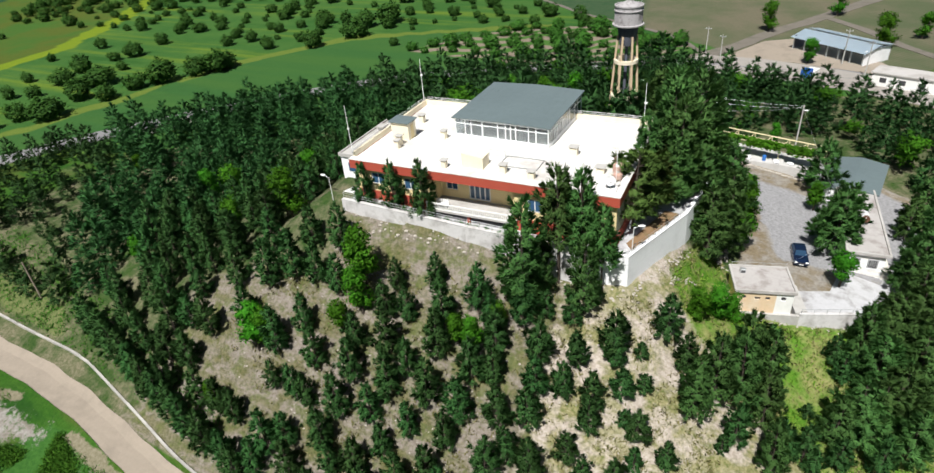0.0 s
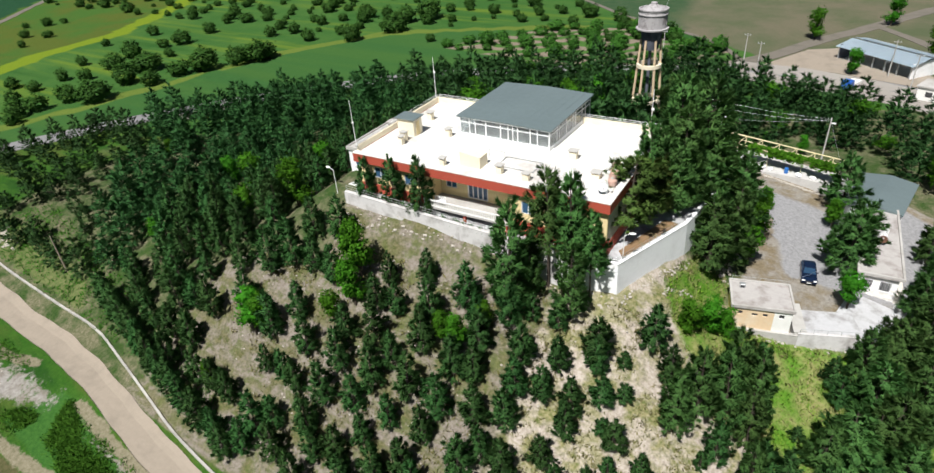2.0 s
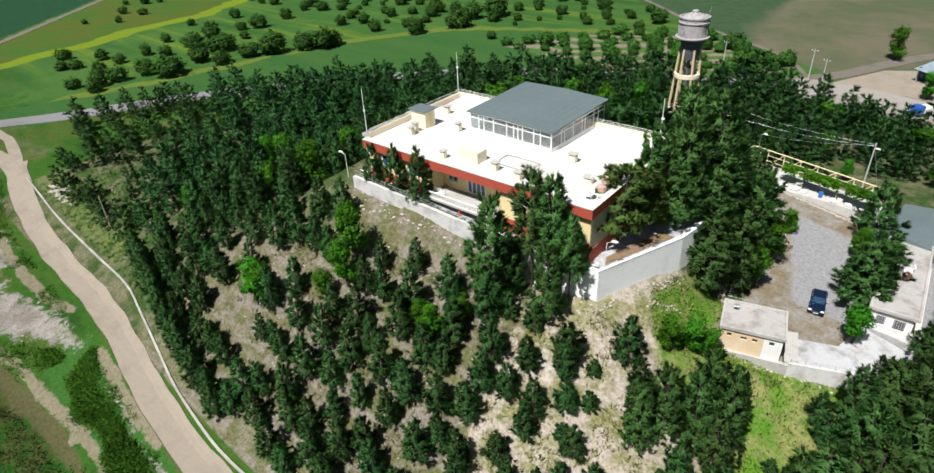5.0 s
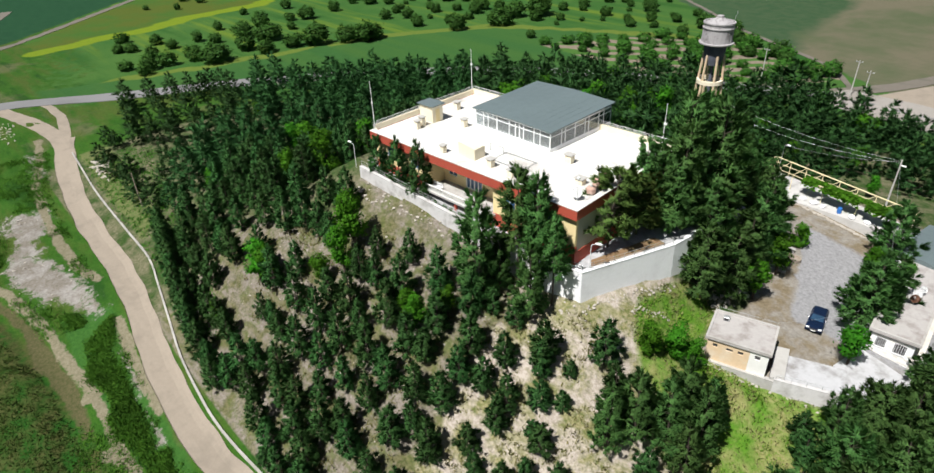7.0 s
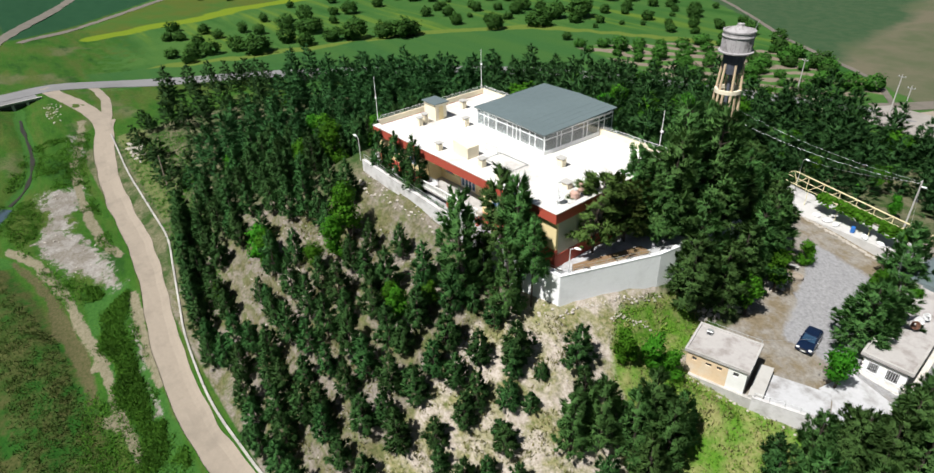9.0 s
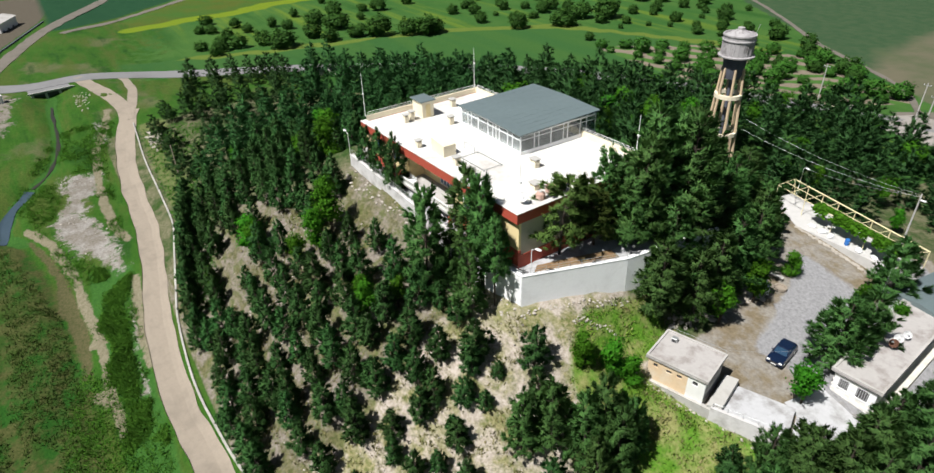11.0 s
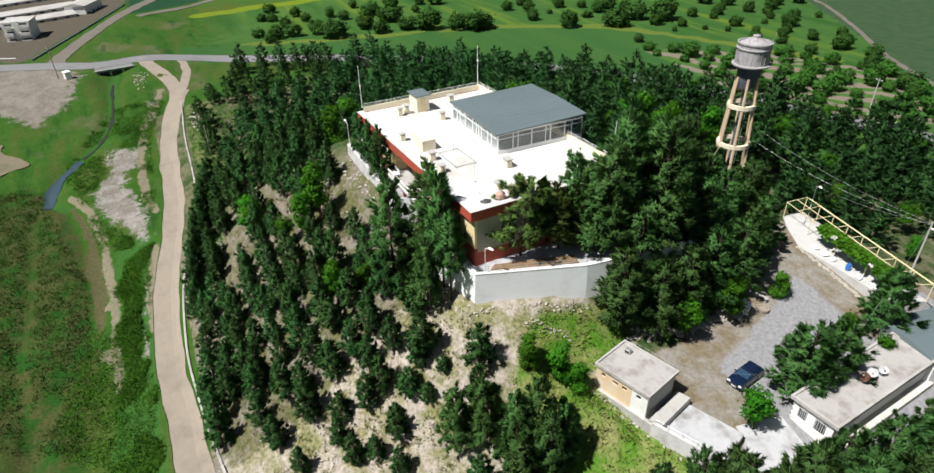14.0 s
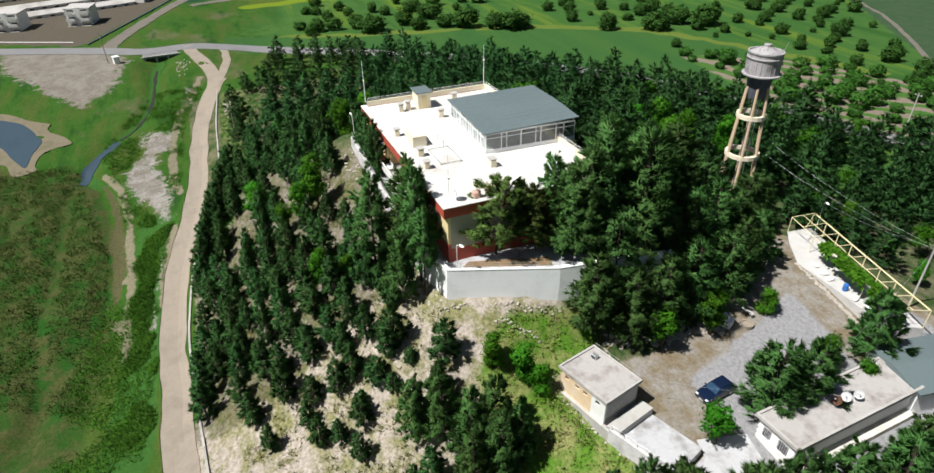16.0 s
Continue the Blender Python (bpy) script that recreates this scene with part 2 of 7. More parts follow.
def graded(lo, hi, core, step, mid, mid_step):
    """Grid lines: fine in the core, coarser round it, and widening out to lo and hi."""
    lines = list(np.arange(core[0], core[1] + 0.01, step))
    lines += list(np.arange(core[0] - mid_step, mid[0], -mid_step)) + list(np.arange(core[1] + mid_step, mid[1], mid_step))
    for edge, end, s in ((mid[0], lo, -1), (mid[1], hi, 1)):
        v, w = edge, mid_step * 1.5
        while (v - end) * s < 0:
            v += s * w
            w *= 1.35
            lines.append(v)
    return sorted(set(round(float(v), 3) for v in lines))


GARDEN = [(-104, 150), (-60, 146), (-36, 158), (-28, 172), (-60, 188), (-84, 178)]
MARSH = [(-100, 0), (-92, 5.0), (-80, 8.2), (-70, 9.8), (-58, 11), (-40, 11), (-10, 6), (30, -12), (-10, -60), (-90, -60), (-112, -26), (-98, -8)]
LIMESTONE = [(-108.9, 13.0), (-108.9, 16.8), (-107.8, 21.2), (-101.0, 19.9), (-99.4, 17.1), (-94.4, 16.4), (-90.1, 18.3), (-81.3, 19.9), (-73.2, 19.6), (-74.5, 17.2), (-80.4, 14.9), (-82.4, 13.2), (-88.2, 10.8), (-94.3, 9.5), (-95.8, 11.7), (-99.6, 13.5)]
FOOTPATHS = ([(-94.2, 6.8), (-88.6, 9.9), (-82.4, 11.0), (-77.5, 12.1), (-69.2, 12.3), (-60.5, 13.1), (-48.6, 12.8), (-41.4, 13.1)], [(-133.1, 26.5), (-124.6, 24.4), (-116.5, 21.3), (-105.3, 19.9), (-97, 19.5), (-87.2, 19.7), (-81.6, 21.2)], [(-69.7, 20.2), (-60, 18.9), (-50.6, 18.4)], [(-60.3, 12.1), (-60, 14.7)], [(-50.5, 11.2), (-48.0, 12.5)])
LIME_STRIP = [(-129.5, 22), (-128, 26), (-118, 24.6), (-117, 20.9)]
BARE_LOT = [(-170, -10.9), (-160, 3), (-151.8, 9.0), (-142, 8.0), (-134.2, 7.1), (-124.0, 0.1), (-132.1, -7.1), (-150, -20), (-172, -26)]
SHED_GRASS = [(-9.6, 58), (-9, 62), (-8, 66), (-4, 68), (-3.4, 60), (10, 65), (18, 72), (24, 66), (18, 52), (10, 44), (4, 49), (-1, 52), (-5.5, 52.6), (-8, 55)]
VERGE_STONE = [(-65.9, 17.6), (-64.4, 18.8), (-54.4, 18.4), (-45.7, 17.5), (-46.2, 15.8), (-52.3, 16.8)]
SOIL_STRIP = [(-92.6, 6.4), (-84, 8.6), (-78.8, 9.6), (-71.0, 9.1), (-62.3, 10.2), (-55, 10.0), (-55, 11.0), (-63.1, 11.7), (-70.8, 11.2), (-77.2, 10.7), (-84, 9.6)]
PALE_VERGE = [(-122, 31), (-114.4, 30.6), (-96, 30.0), (-84, 29.8), (-88, 33.5), (-97, 34.5), (-111.2, 35.8), (-120, 36)]
WEED_BAND = [(-78, 14.0), (-73.0, 20.5), (-60, 18.8), (-49.4, 18.2), (-33.1, 18.0), (-23.0, 18.6), (10, 15), (10, 10), (-28.5, 12.0), (-49.3, 12.5), (-64, 12.8)]


RIM = [(-172, 30), (-166.4, 48.4), (-160.1, 70.2), (-154.6, 94.6), (-148.1, 127.3), (-130.3, 158.0), (-104, 172), (-70, 186)]
WHEAT = RIM + [(-60, 146), (-94, 126), (-120, 99), (-138, 74), (-149, 53), (-155.5, 41), (-159, 27)]
OLIVE = [(-215, 44), (-219, 62), (-219, 78), (-227, 94.8), (-229.4, 124.6), (-247, 159), (-275, 200), (-420, 280), (-420, 200), (-282, 96), (-235, 44)]
OLIVE_EDGE = OLIVE[:8]
COMPOUND = [(-172, -6), (-205, 6), (-242, 18.5), (-300, 30), (-300, -70), (-200, -60)]


def zones(x, y):
    """How far a place belongs to each kind of ground."""
    z = {}
    r = near_line(x, y, ROAD)
    north = y > 60 + 0.55 * (x + 150) or x < -150
    beyond = y - (175 - 0.69 * (x + 27))
    d = off_polygon(x, y, TERRACE)
    inside_road = (x > -150) and y > 22.3 and not (y > 152 + 0.33 * (x + 40) and x > -60) and (x + 149) * 0.55 + 51 > y - 4 and x < 60
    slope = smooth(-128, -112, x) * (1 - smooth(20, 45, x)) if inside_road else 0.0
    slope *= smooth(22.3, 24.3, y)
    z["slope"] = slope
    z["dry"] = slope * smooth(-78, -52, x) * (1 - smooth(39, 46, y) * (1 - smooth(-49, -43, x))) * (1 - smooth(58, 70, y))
    z["wheat"] = (1 - smooth(-1.5, 1.5, off_polygon(x, y, WHEAT))) * smooth(26, 42, y) if not inside_road else 0.0
    z["rim"] = (1 - smooth(0.8, 4.0, near_line(x, y, RIM))) * smooth(34, 60, y) if r > 6 else 0.0
    z["olive"] = 1 - smooth(-3, 3, off_polygon(x, y, OLIVE))
    z["yellow"] = 1 - smooth(1.5, 6.5, near_line(x, y, OLIVE_EDGE))
    z["compound"] = 1 - smooth(-1, 2, off_polygon(x, y, COMPOUND))
    z["plough"] = smooth(-3, 3, beyond) * (1 - smooth(12, 16, (x - 8) - (y - 160) * 0.55))
    z["garden"] = 1 - smooth(-2, 3, off_polygon(x, y, GARDEN))
    z["marsh"] = 1 - smooth(-4, 4, off_polygon(x, y, MARSH))
    z["bare"] = max(1 - smooth(-4, 3, off_polygon(x, y, LIMESTONE)), 0.8 - smooth(-3, 3, off_polygon(x, y, LIME_STRIP)), 0.75 - smooth(-0.8, 0.8, off_polygon(x, y, VERGE_STONE)))
    z["footpath"] = max(1 - smooth(0.2, 1.3, near_line(x, y, line)) for line in FOOTPATHS) if -136 < x < -38 and y < 28 else 0.0
    z["soil"] = 1 - smooth(-1.0, 1.6, off_polygon(x, y, SOIL_STRIP))
    z["weeds"] = max(1 - smooth(-2.0, 2.0, off_polygon(x, y, WEED_BAND)), 1 - smooth(0.5, 1.8, near_line(x, y, CREEK)) if x < -90 else 0.0)
    z["gravel"] = 1 - smooth(-1.5, 0.8, off_polygon(x, y, YARD))
    z["lush"] = 1 - smooth(-2.5, 2.0, off_polygon(x, y, SHED_GRASS))
    z["teal"] = smooth(0, 6, (-(x + 233) * 40 - (y - 40) * 37) / 54.5) * smooth(12, 30, y)
    z["orchard"] = smooth(10, 80, y + 0.25 * (x + 190)) if (y > 5 and (y > 40 or x < -140) and not inside_road and x < 20) else 0.0
    z["white"] = smooth(-24, -12, x)
    z["brown"] = smooth(-70, -30, x + 0.15 * (y - 200))
    z["dull"] = 1 - smooth(-4, 4, off_polygon(x, y, BARE_LOT))
    z["palev"] = 0.9 - smooth(-2.0, 3.0, off_polygon(x, y, PALE_VERGE))
    z["yardsoil"] = max(1 - smooth(70, 79, y), smooth(-4.0, -0.5, off_polygon(x, y, YARD)), 0.9 - smooth(1.5, 6.0, near_line(x, y, [(-12, 98.0), (4, 96.0)])), 0.9 - smooth(1.0, 4.0, near_line(x, y, [(-8, 92), (-4.5, 84), (-1.5, 74)])))
    return z


ZONES = ("slope", "dry", "wheat", "plough", "garden", "marsh", "bare", "gravel", "lush", "orchard", "soil", "weeds", "teal", "white", "yardsoil", "brown", "dull", "palev", "rim", "olive", "yellow", "compound", "footpath")


def ground_material():
    m, t, b = nodes_of("mixed_ground")
    big = noise_node(t, 0.05, 5.0, 0.62, "world")
    mid = noise_node(t, 0.35, 6.0, 0.65, "world")
    fine = noise_node(t, 2.6, 6.0, 0.72, "world")
    tiny = noise_node(t, 9.0, 4.0, 0.7, "world")

    ragged_noise = noise_node(t, 0.55, 9.0, 0.78, "world")
    streak = t.nodes.new("ShaderNodeTexNoise")
    streak.inputs["Scale"].default_value, streak.inputs["Detail"].default_value, streak.inputs["Roughness"].default_value = 1.0, 6.0, 0.65
    along = t.nodes.new("ShaderNodeMapping")
    along.inputs["Scale"].default_value = (0.045, 0.19, 0.1)
    place = t.nodes.new("ShaderNodeNewGeometry")
    t.links.new(place.outputs["Position"], along.inputs["Vector"])
    t.links.new(along.outputs[0], streak.inputs["Vector"])

    terraces = t.nodes.new("ShaderNodeTexNoise")
    terraces.inputs["Scale"].default_value, terraces.inputs["Detail"].default_value, terraces.inputs["Roughness"].default_value = 1.0, 7.0, 0.68
    level = t.nodes.new("ShaderNodeMapping")
    level.inputs["Rotation"].default_value = (0, 0, radians(-12))
    level.inputs["Scale"].default_value = (0.10, 0.42, 0.5)
    t.links.new(place.outputs["Position"], level.inputs["Vector"])
    t.links.new(level.outputs[0], terraces.inputs["Vector"])

    def zone(name, wobble=0.5, by=None):
        a = t.nodes.new("ShaderNodeAttribute")
        a.attribute_name = name
        add = t.nodes.new("ShaderNodeMath")
        add.operation = "MULTIPLY_ADD"
        t.links.new((by or mid).outputs["Fac"], add.inputs[0])
        add.inputs[1].default_value = wobble
        t.links.new(a.outputs["Fac"], add.inputs[2])
        return ramp(t, add.outputs[0], 0.42 + wobble * 0.5, 0.62 + wobble * 0.5)

    def vary(a, c, lo=0.35, hi=0.68, by=None):
        return mix(t, ramp(t, (by or fine).outputs["Fac"], lo, hi), a, c)

    meadow = mix(t, ramp(t, mid.outputs["Fac"], 0.36, 0.66), vary((0.016, 0.062, 0.006), (0.032, 0.104, 0.010)), vary((0.028, 0.082, 0.009), (0.050, 0.122, 0.016)))
    meadow = mix(t, ramp(t, big.outputs["Fac"], 0.60, 0.68, 0, 0.7), meadow, vary((0.075, 0.085, 0.035), (0.15, 0.135, 0.08)))
    meadow = mix(t, ramp(t, streak.outputs["Fac"], 0.47, 0.60, 0, 0.8), meadow, vary((0.040, 0.066, 0.012), (0.085, 0.115, 0.024)))
    meadow = mix(t, ramp(t, streak.outputs["Fac"], 0.36, 0.44, 0.6, 0.0), meadow, (0.008, 0.042, 0.006))
    field = mix(t, ramp(t, big.outputs["Fac"], 0.40, 0.62), vary((0.024, 0.084, 0.016), (0.040, 0.112, 0.022)), vary((0.038, 0.106, 0.020), (0.062, 0.132, 0.028)))
    drift = t.nodes.new("ShaderNodeTexNoise")
    drift.inputs["Scale"].default_value, drift.inputs["Detail"].default_value, drift.inputs["Roughness"].default_value = 1.0, 5.0, 0.6
    turn = t.nodes.new("ShaderNodeMapping")
    turn.inputs["Rotation"].default_value = (0, 0, radians(-35))
    turn.inputs["Scale"].default_value = (0.010, 0.15, 0.1)
    pos = t.nodes.new("ShaderNodeNewGeometry")
    t.links.new(pos.outputs["Position"], turn.inputs["Vector"])
    t.links.new(turn.outputs[0], drift.inputs["Vector"])
    field = mix(t, ramp(t, drift.outputs["Fac"], 0.53, 0.66, 0, 0.7), field, vary((0.085, 0.155, 0.016), (0.15, 0.20, 0.020)))
    field = mix(t, ramp(t, drift.outputs["Fac"], 0.34, 0.44, 0.6, 0.0), field, (0.014, 0.066, 0.010))
    col = mix(t, zone("orchard", 1.2), meadow, field)
    col = mix(t, zone("olive", 0.8), col, mix(t, ramp(t, big.outputs["Fac"], 0.42, 0.60), vary((0.052, 0.082, 0.012), (0.088, 0.112, 0.018)), vary((0.030, 0.090, 0.014), (0.058, 0.124, 0.020))))
    col = mix(t, zone("wheat", 0.5), col, mix(t, ramp(t, drift.outputs["Fac"], 0.40, 0.60), vary((0.026, 0.088, 0.021), (0.036, 0.104, 0.025)), vary((0.032, 0.096, 0.020), (0.048, 0.114, 0.025))))
    col = mix(t, zone("rim", 1.4, big), col, vary((0.075, 0.130, 0.018), (0.130, 0.170, 0.034)))
    col = mix(t, zone("yellow", 1.6, big), col, vary((0.105, 0.175, 0.010), (0.165, 0.215, 0.014)))
    col = mix(t, zone("compound", 0.6), col, vary((0.070, 0.060, 0.045), (0.120, 0.105, 0.080)))
    col = mix(t, zone("teal", 0.1), col, vary((0.010, 0.048, 0.020), (0.016, 0.062, 0.026), by=mid))
    furrow = t.nodes.new("ShaderNodeTexWave")
    furrow.inputs["Scale"].default_value, furrow.inputs["Distortion"].default_value = 0.32, 1.0
    turn2 = t.nodes.new("ShaderNodeMapping")
    turn2.inputs["Rotation"].default_value = (0, 0, radians(35))
    t.links.new(pos.outputs["Position"], turn2.inputs["Vector"])
    t.links.new(turn2.outputs[0], furrow.inputs["Vector"])
    soil = mix(t, zone("brown", 0.8, big), mix(t, ramp(t, mid.outputs["Fac"], 0.40, 0.60), (0.030, 0.070, 0.030), (0.046, 0.082, 0.038)), mix(t, ramp(t, big.outputs["Fac"], 0.40, 0.60), (0.135, 0.122, 0.082), (0.082, 0.100, 0.052)))
    soil = mix(t, ramp(t, furrow.outputs["Fac"], 0.3, 0.8, 0, 0.25), soil, (0.040, 0.06, 0.028))
    col = mix(t, zone("plough", 0.1), col, soil)
    strip = t.nodes.new("ShaderNodeTexWave")
    strip.inputs["Scale"].default_value, strip.inputs["Distortion"].default_value = 0.05, 9.0
    strip.inputs["Detail"].default_value = 3.0
    turn3 = t.nodes.new("ShaderNodeMapping")
    turn3.inputs["Rotation"].default_value = (0, 0, radians(70))
    t.links.new(pos.outputs["Position"], turn3.inputs["Vector"])
    t.links.new(turn3.outputs[0], strip.inputs["Vector"])
    beds = mix(t, ramp(t, strip.outputs["Fac"], 0.40, 0.55), vary((0.165, 0.135, 0.10), (0.24, 0.205, 0.16)), vary((0.040, 0.11, 0.022), (0.070, 0.15, 0.03)))
    col = mix(t, zone("garden", 0.3), col, beds)
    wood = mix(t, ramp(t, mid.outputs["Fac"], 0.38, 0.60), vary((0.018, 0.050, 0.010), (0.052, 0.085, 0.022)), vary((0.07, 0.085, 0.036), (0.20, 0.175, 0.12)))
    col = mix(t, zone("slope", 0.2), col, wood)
    chalk = mix(t, ramp(t, mid.outputs["Fac"], 0.40, 0.53), vary((0.095, 0.115, 0.034), (0.28, 0.25, 0.135), 0.4, 0.62), vary((0.27, 0.232, 0.192), (0.45, 0.40, 0.352), 0.38, 0.60))
    chalk = mix(t, ramp(t, terraces.outputs["Fac"], 0.50, 0.60, 0, 0.75), chalk, vary((0.13, 0.145, 0.045), (0.27, 0.245, 0.13), 0.4, 0.62))
    chalk = mix(t, ramp(t, tiny.outputs["Fac"], 0.60, 0.70, 0, 0.6), chalk, (0.50, 0.45, 0.40))
    # Chalk dimmed by half: tan western soil, with the pines' shade mixed in.
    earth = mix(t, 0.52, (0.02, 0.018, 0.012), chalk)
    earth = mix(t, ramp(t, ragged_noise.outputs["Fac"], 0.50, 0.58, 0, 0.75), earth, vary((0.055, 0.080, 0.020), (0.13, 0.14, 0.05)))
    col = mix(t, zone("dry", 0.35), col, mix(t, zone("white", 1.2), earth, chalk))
    col = mix(t, zone("lush", 0.45), col, mix(t, ramp(t, mid.outputs["Fac"], 0.4, 0.62), vary((0.05, 0.145, 0.011), (0.115, 0.24, 0.024)), vary((0.17, 0.185, 0.055), (0.30, 0.285, 0.13))))
    col = mix(t, zone("marsh", 0.5), col, mix(t, ramp(t, mid.outputs["Fac"], 0.42, 0.58), mix(t, ramp(t, streak.outputs["Fac"], 0.44, 0.56), vary((0.010, 0.056, 0.006), (0.024, 0.086, 0.010)), vary((0.020, 0.046, 0.007), (0.042, 0.070, 0.013))), vary((0.030, 0.046, 0.010), (0.085, 0.088, 0.030))))
    col = mix(t, zone("weeds", 0.8), col, vary((0.022, 0.080, 0.013), (0.045, 0.125, 0.021)))
    col = mix(t, zone("soil", 1.0), col, vary((0.050, 0.058, 0.020), (0.105, 0.092, 0.046)))
    col = mix(t, zone("palev", 0.8), col, vary((0.060, 0.098, 0.026), (0.165, 0.170, 0.075)))
    col = mix(t, zone("dull", 2.4, ragged_noise), col, mix(t, ramp(t, mid.outputs["Fac"], 0.4, 0.6), vary((0.125, 0.108, 0.085), (0.21, 0.19, 0.165)), vary((0.17, 0.155, 0.13), (0.27, 0.25, 0.22))))
    col = mix(t, zone("bare", 2.4, ragged_noise), col, mix(t, ramp(t, mid.outputs["Fac"], 0.42, 0.60), vary((0.14, 0.125, 0.10), (0.235, 0.215, 0.19)), vary((0.215, 0.20, 0.182), (0.34, 0.325, 0.31))))
    col = mix(t, zone("footpath", 1.8, ragged_noise), col, vary((0.135, 0.125, 0.075), (0.24, 0.215, 0.155)))
    stones = mix(t, zone("yardsoil", 1.3), vary((0.20, 0.20, 0.21), (0.34, 0.34, 0.35)), mix(t, ramp(t, mid.outputs["Fac"], 0.42, 0.6), vary((0.145, 0.115, 0.072), (0.235, 0.195, 0.135)), vary((0.20, 0.185, 0.16), (0.32, 0.30, 0.275))))
    col = mix(t, zone("gravel", 0.15), col, stones)
    t.links.new(col, b.inputs["Base Color"])
    b.inputs["Roughness"].default_value = 0.97
    b.inputs["Specular IOR Level"].default_value = 0.15
    h = mix(t, 0.4, mid.outputs["Fac"], fine.outputs["Fac"])
    bump(t, b, h, 0.7, 0.3)
    return m


def rough_ground(x, y):
    """The ground with its small bumps."""
    h = ground(x, y)
    if -150 < x < 40 and -30 < y < 120 and near_line(x, y, TRACK) > 3.6 and near_line(x, y, CREEK) > 2.5 and near_line(x, y, ROAD) > 6 and off_polygon(x, y, YARD) > 1 and off_polygon(x, y, TERRACE) > 0.3:
        h += 0.28 * noise.noise((x * 0.35, y * 0.35, 0.0)) + 0.12 * noise.noise((x * 0.9, y * 0.9, 5.0))
    return h


def build_ground():
    xs = graded(-2600, 2600, (-150, 24), 1.0, (-330, 140), 4.0)
    ys = graded(-2600, 2600, (-14, 108), 1.0, (-140, 340), 4.0)
    verts, masks = [], {k: [] for k in ZONES}
    for y in ys:
        for x in xs:
            verts.append((x, y, rough_ground(x, y)))
            z = zones(x, y)
            for k in ZONES:
                masks[k].append(z[k])
    w = len(xs)
    faces = [(j * w + i, j * w + i + 1, (j + 1) * w + i + 1, (j + 1) * w + i) for j in range(len(ys) - 1) for i in range(w - 1)]
    me = bpy.data.meshes.new("ground")
    me.from_pydata(verts, [], faces)
    for k in ZONES:
        me.attributes.new(k, "FLOAT", "POINT").data.foreach_set("value", masks[k])
    me.polygons.foreach_set("use_smooth", [True] * len(faces))
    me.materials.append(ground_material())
    return tagged(new("ground", me), "green fields and a pale dry hillside with bare soil", "ground", kind="structure")


build_ground()


def resampled(line, step):
    pts = [Vector(p) for p in line]
    curve = []
    for i in range(len(pts) - 1):
        p0, p1, p2, p3 = pts[max(i - 1, 0)], pts[i], pts[i + 1], pts[min(i + 2, len(pts) - 1)]
        n = max(1, int((p2 - p1).length / step))
        for k in range(n):
            s = k / n
            curve.append(0.5 * (2 * p1 + (p2 - p0) * s + (2 * p0 - 5 * p1 + 4 * p2 - p3) * s * s + (3 * p1 - p0 - 3 * p2 + p3) * s ** 3))
    return curve + [pts[-1]]


def ribbon(name, line, width, lift, material, step=1.0, wobble=0.0, cross=6, depth=0.25):
    """A draped strip of road or water with a real edge."""
    mid = resampled(line, step)
    verts, faces = [], []
    n = cross + 3
    for i, p in enumerate(mid):
        q, r = mid[max(i - 1, 0)], mid[min(i + 1, len(mid) - 1)]
        side = Vector((-(r - q).y, (r - q).x)).normalized()
        half = [width / 2 + wobble * noise.noise((p.x * 0.2, p.y * 0.2, s * 9.0)) for s in (0, 1)]
        base = [ground(*(p + side * k)) for k in (-half[0], -half[0] / 2, 0, half[1] / 2, half[1])]
        z = max(base) + lift
        row = [(p.x - side.x * half[0], p.y - side.y * half[0], z - depth)]
        for c in range(cross + 1):
            k = -half[0] + (half[0] + half[1]) * c / cross
            g = max(ground(p.x + side.x * k, p.y + side.y * k) + lift, z - 0.35)
            row.append((p.x + side.x * k, p.y + side.y * k, g + 0.05 * noise.noise((p.x * 0.5, p.y * 0.5, k))))
        row.append((p.x + side.x * half[1], p.y + side.y * half[1], z - depth))
        verts += row
    for i in range(len(mid) - 1):
        for c in range(n - 1):
            a = i * n + c
            faces.append((a, a + n, a + n + 1, a + 1))
    me = bpy.data.meshes.new(name)
    me.from_pydata(verts, [], faces)
    me.materials.append(material)
    return new(name, me)


tagged(ribbon("road", TRACK[:4] + [(-127.5, 29.7)], 2.0, 0.06, M_TRACK, wobble=0.4), "narrow earth loop of the track at the road", "track", kind="structure")
tagged(ribbon("road", TRACK[3:], 3.7, 0.08, M_TRACK, wobble=0.35), "pale brown packed-earth track along the foot of the hill", "track", kind="structure")
tagged(ribbon("road", [(-160, 23.0), (-152.1, 25.2), (-144.1, 27.2), (-137.5, 29.0), (-131.5, 30.0), (-126, 29.3)], 3.6, 0.10, M_TRACK, wobble=0.6), "broad earth mouth of the track at the road", "track", kind="structure")
tagged(ribbon("road", ROAD, 6.2, 0.14, M_ASPHALT, step=3.0), "worn grey asphalt country road", "road", kind="structure")

# ---- building kit ----


def part(name, bm, material, parent=None, label=""):
    """Links a bmesh as one mesh object under a thing or a part."""
    me = bpy.data.meshes.new(name)
    bmesh.ops.recalc_face_normals(bm, faces=bm.faces)
    bm.to_mesh(me)
    bm.free()
    me.materials.append(material)
    ob = new(name, me)
    ob.parent = parent
    if label:
        ob["label"] = label
    return ob


def thing(name, m, label, category, group=""):
    ob = new(name)
    ob.empty_display_size = 0.3
    ob.matrix_basis = m
    return tagged(ob, label, category, group)


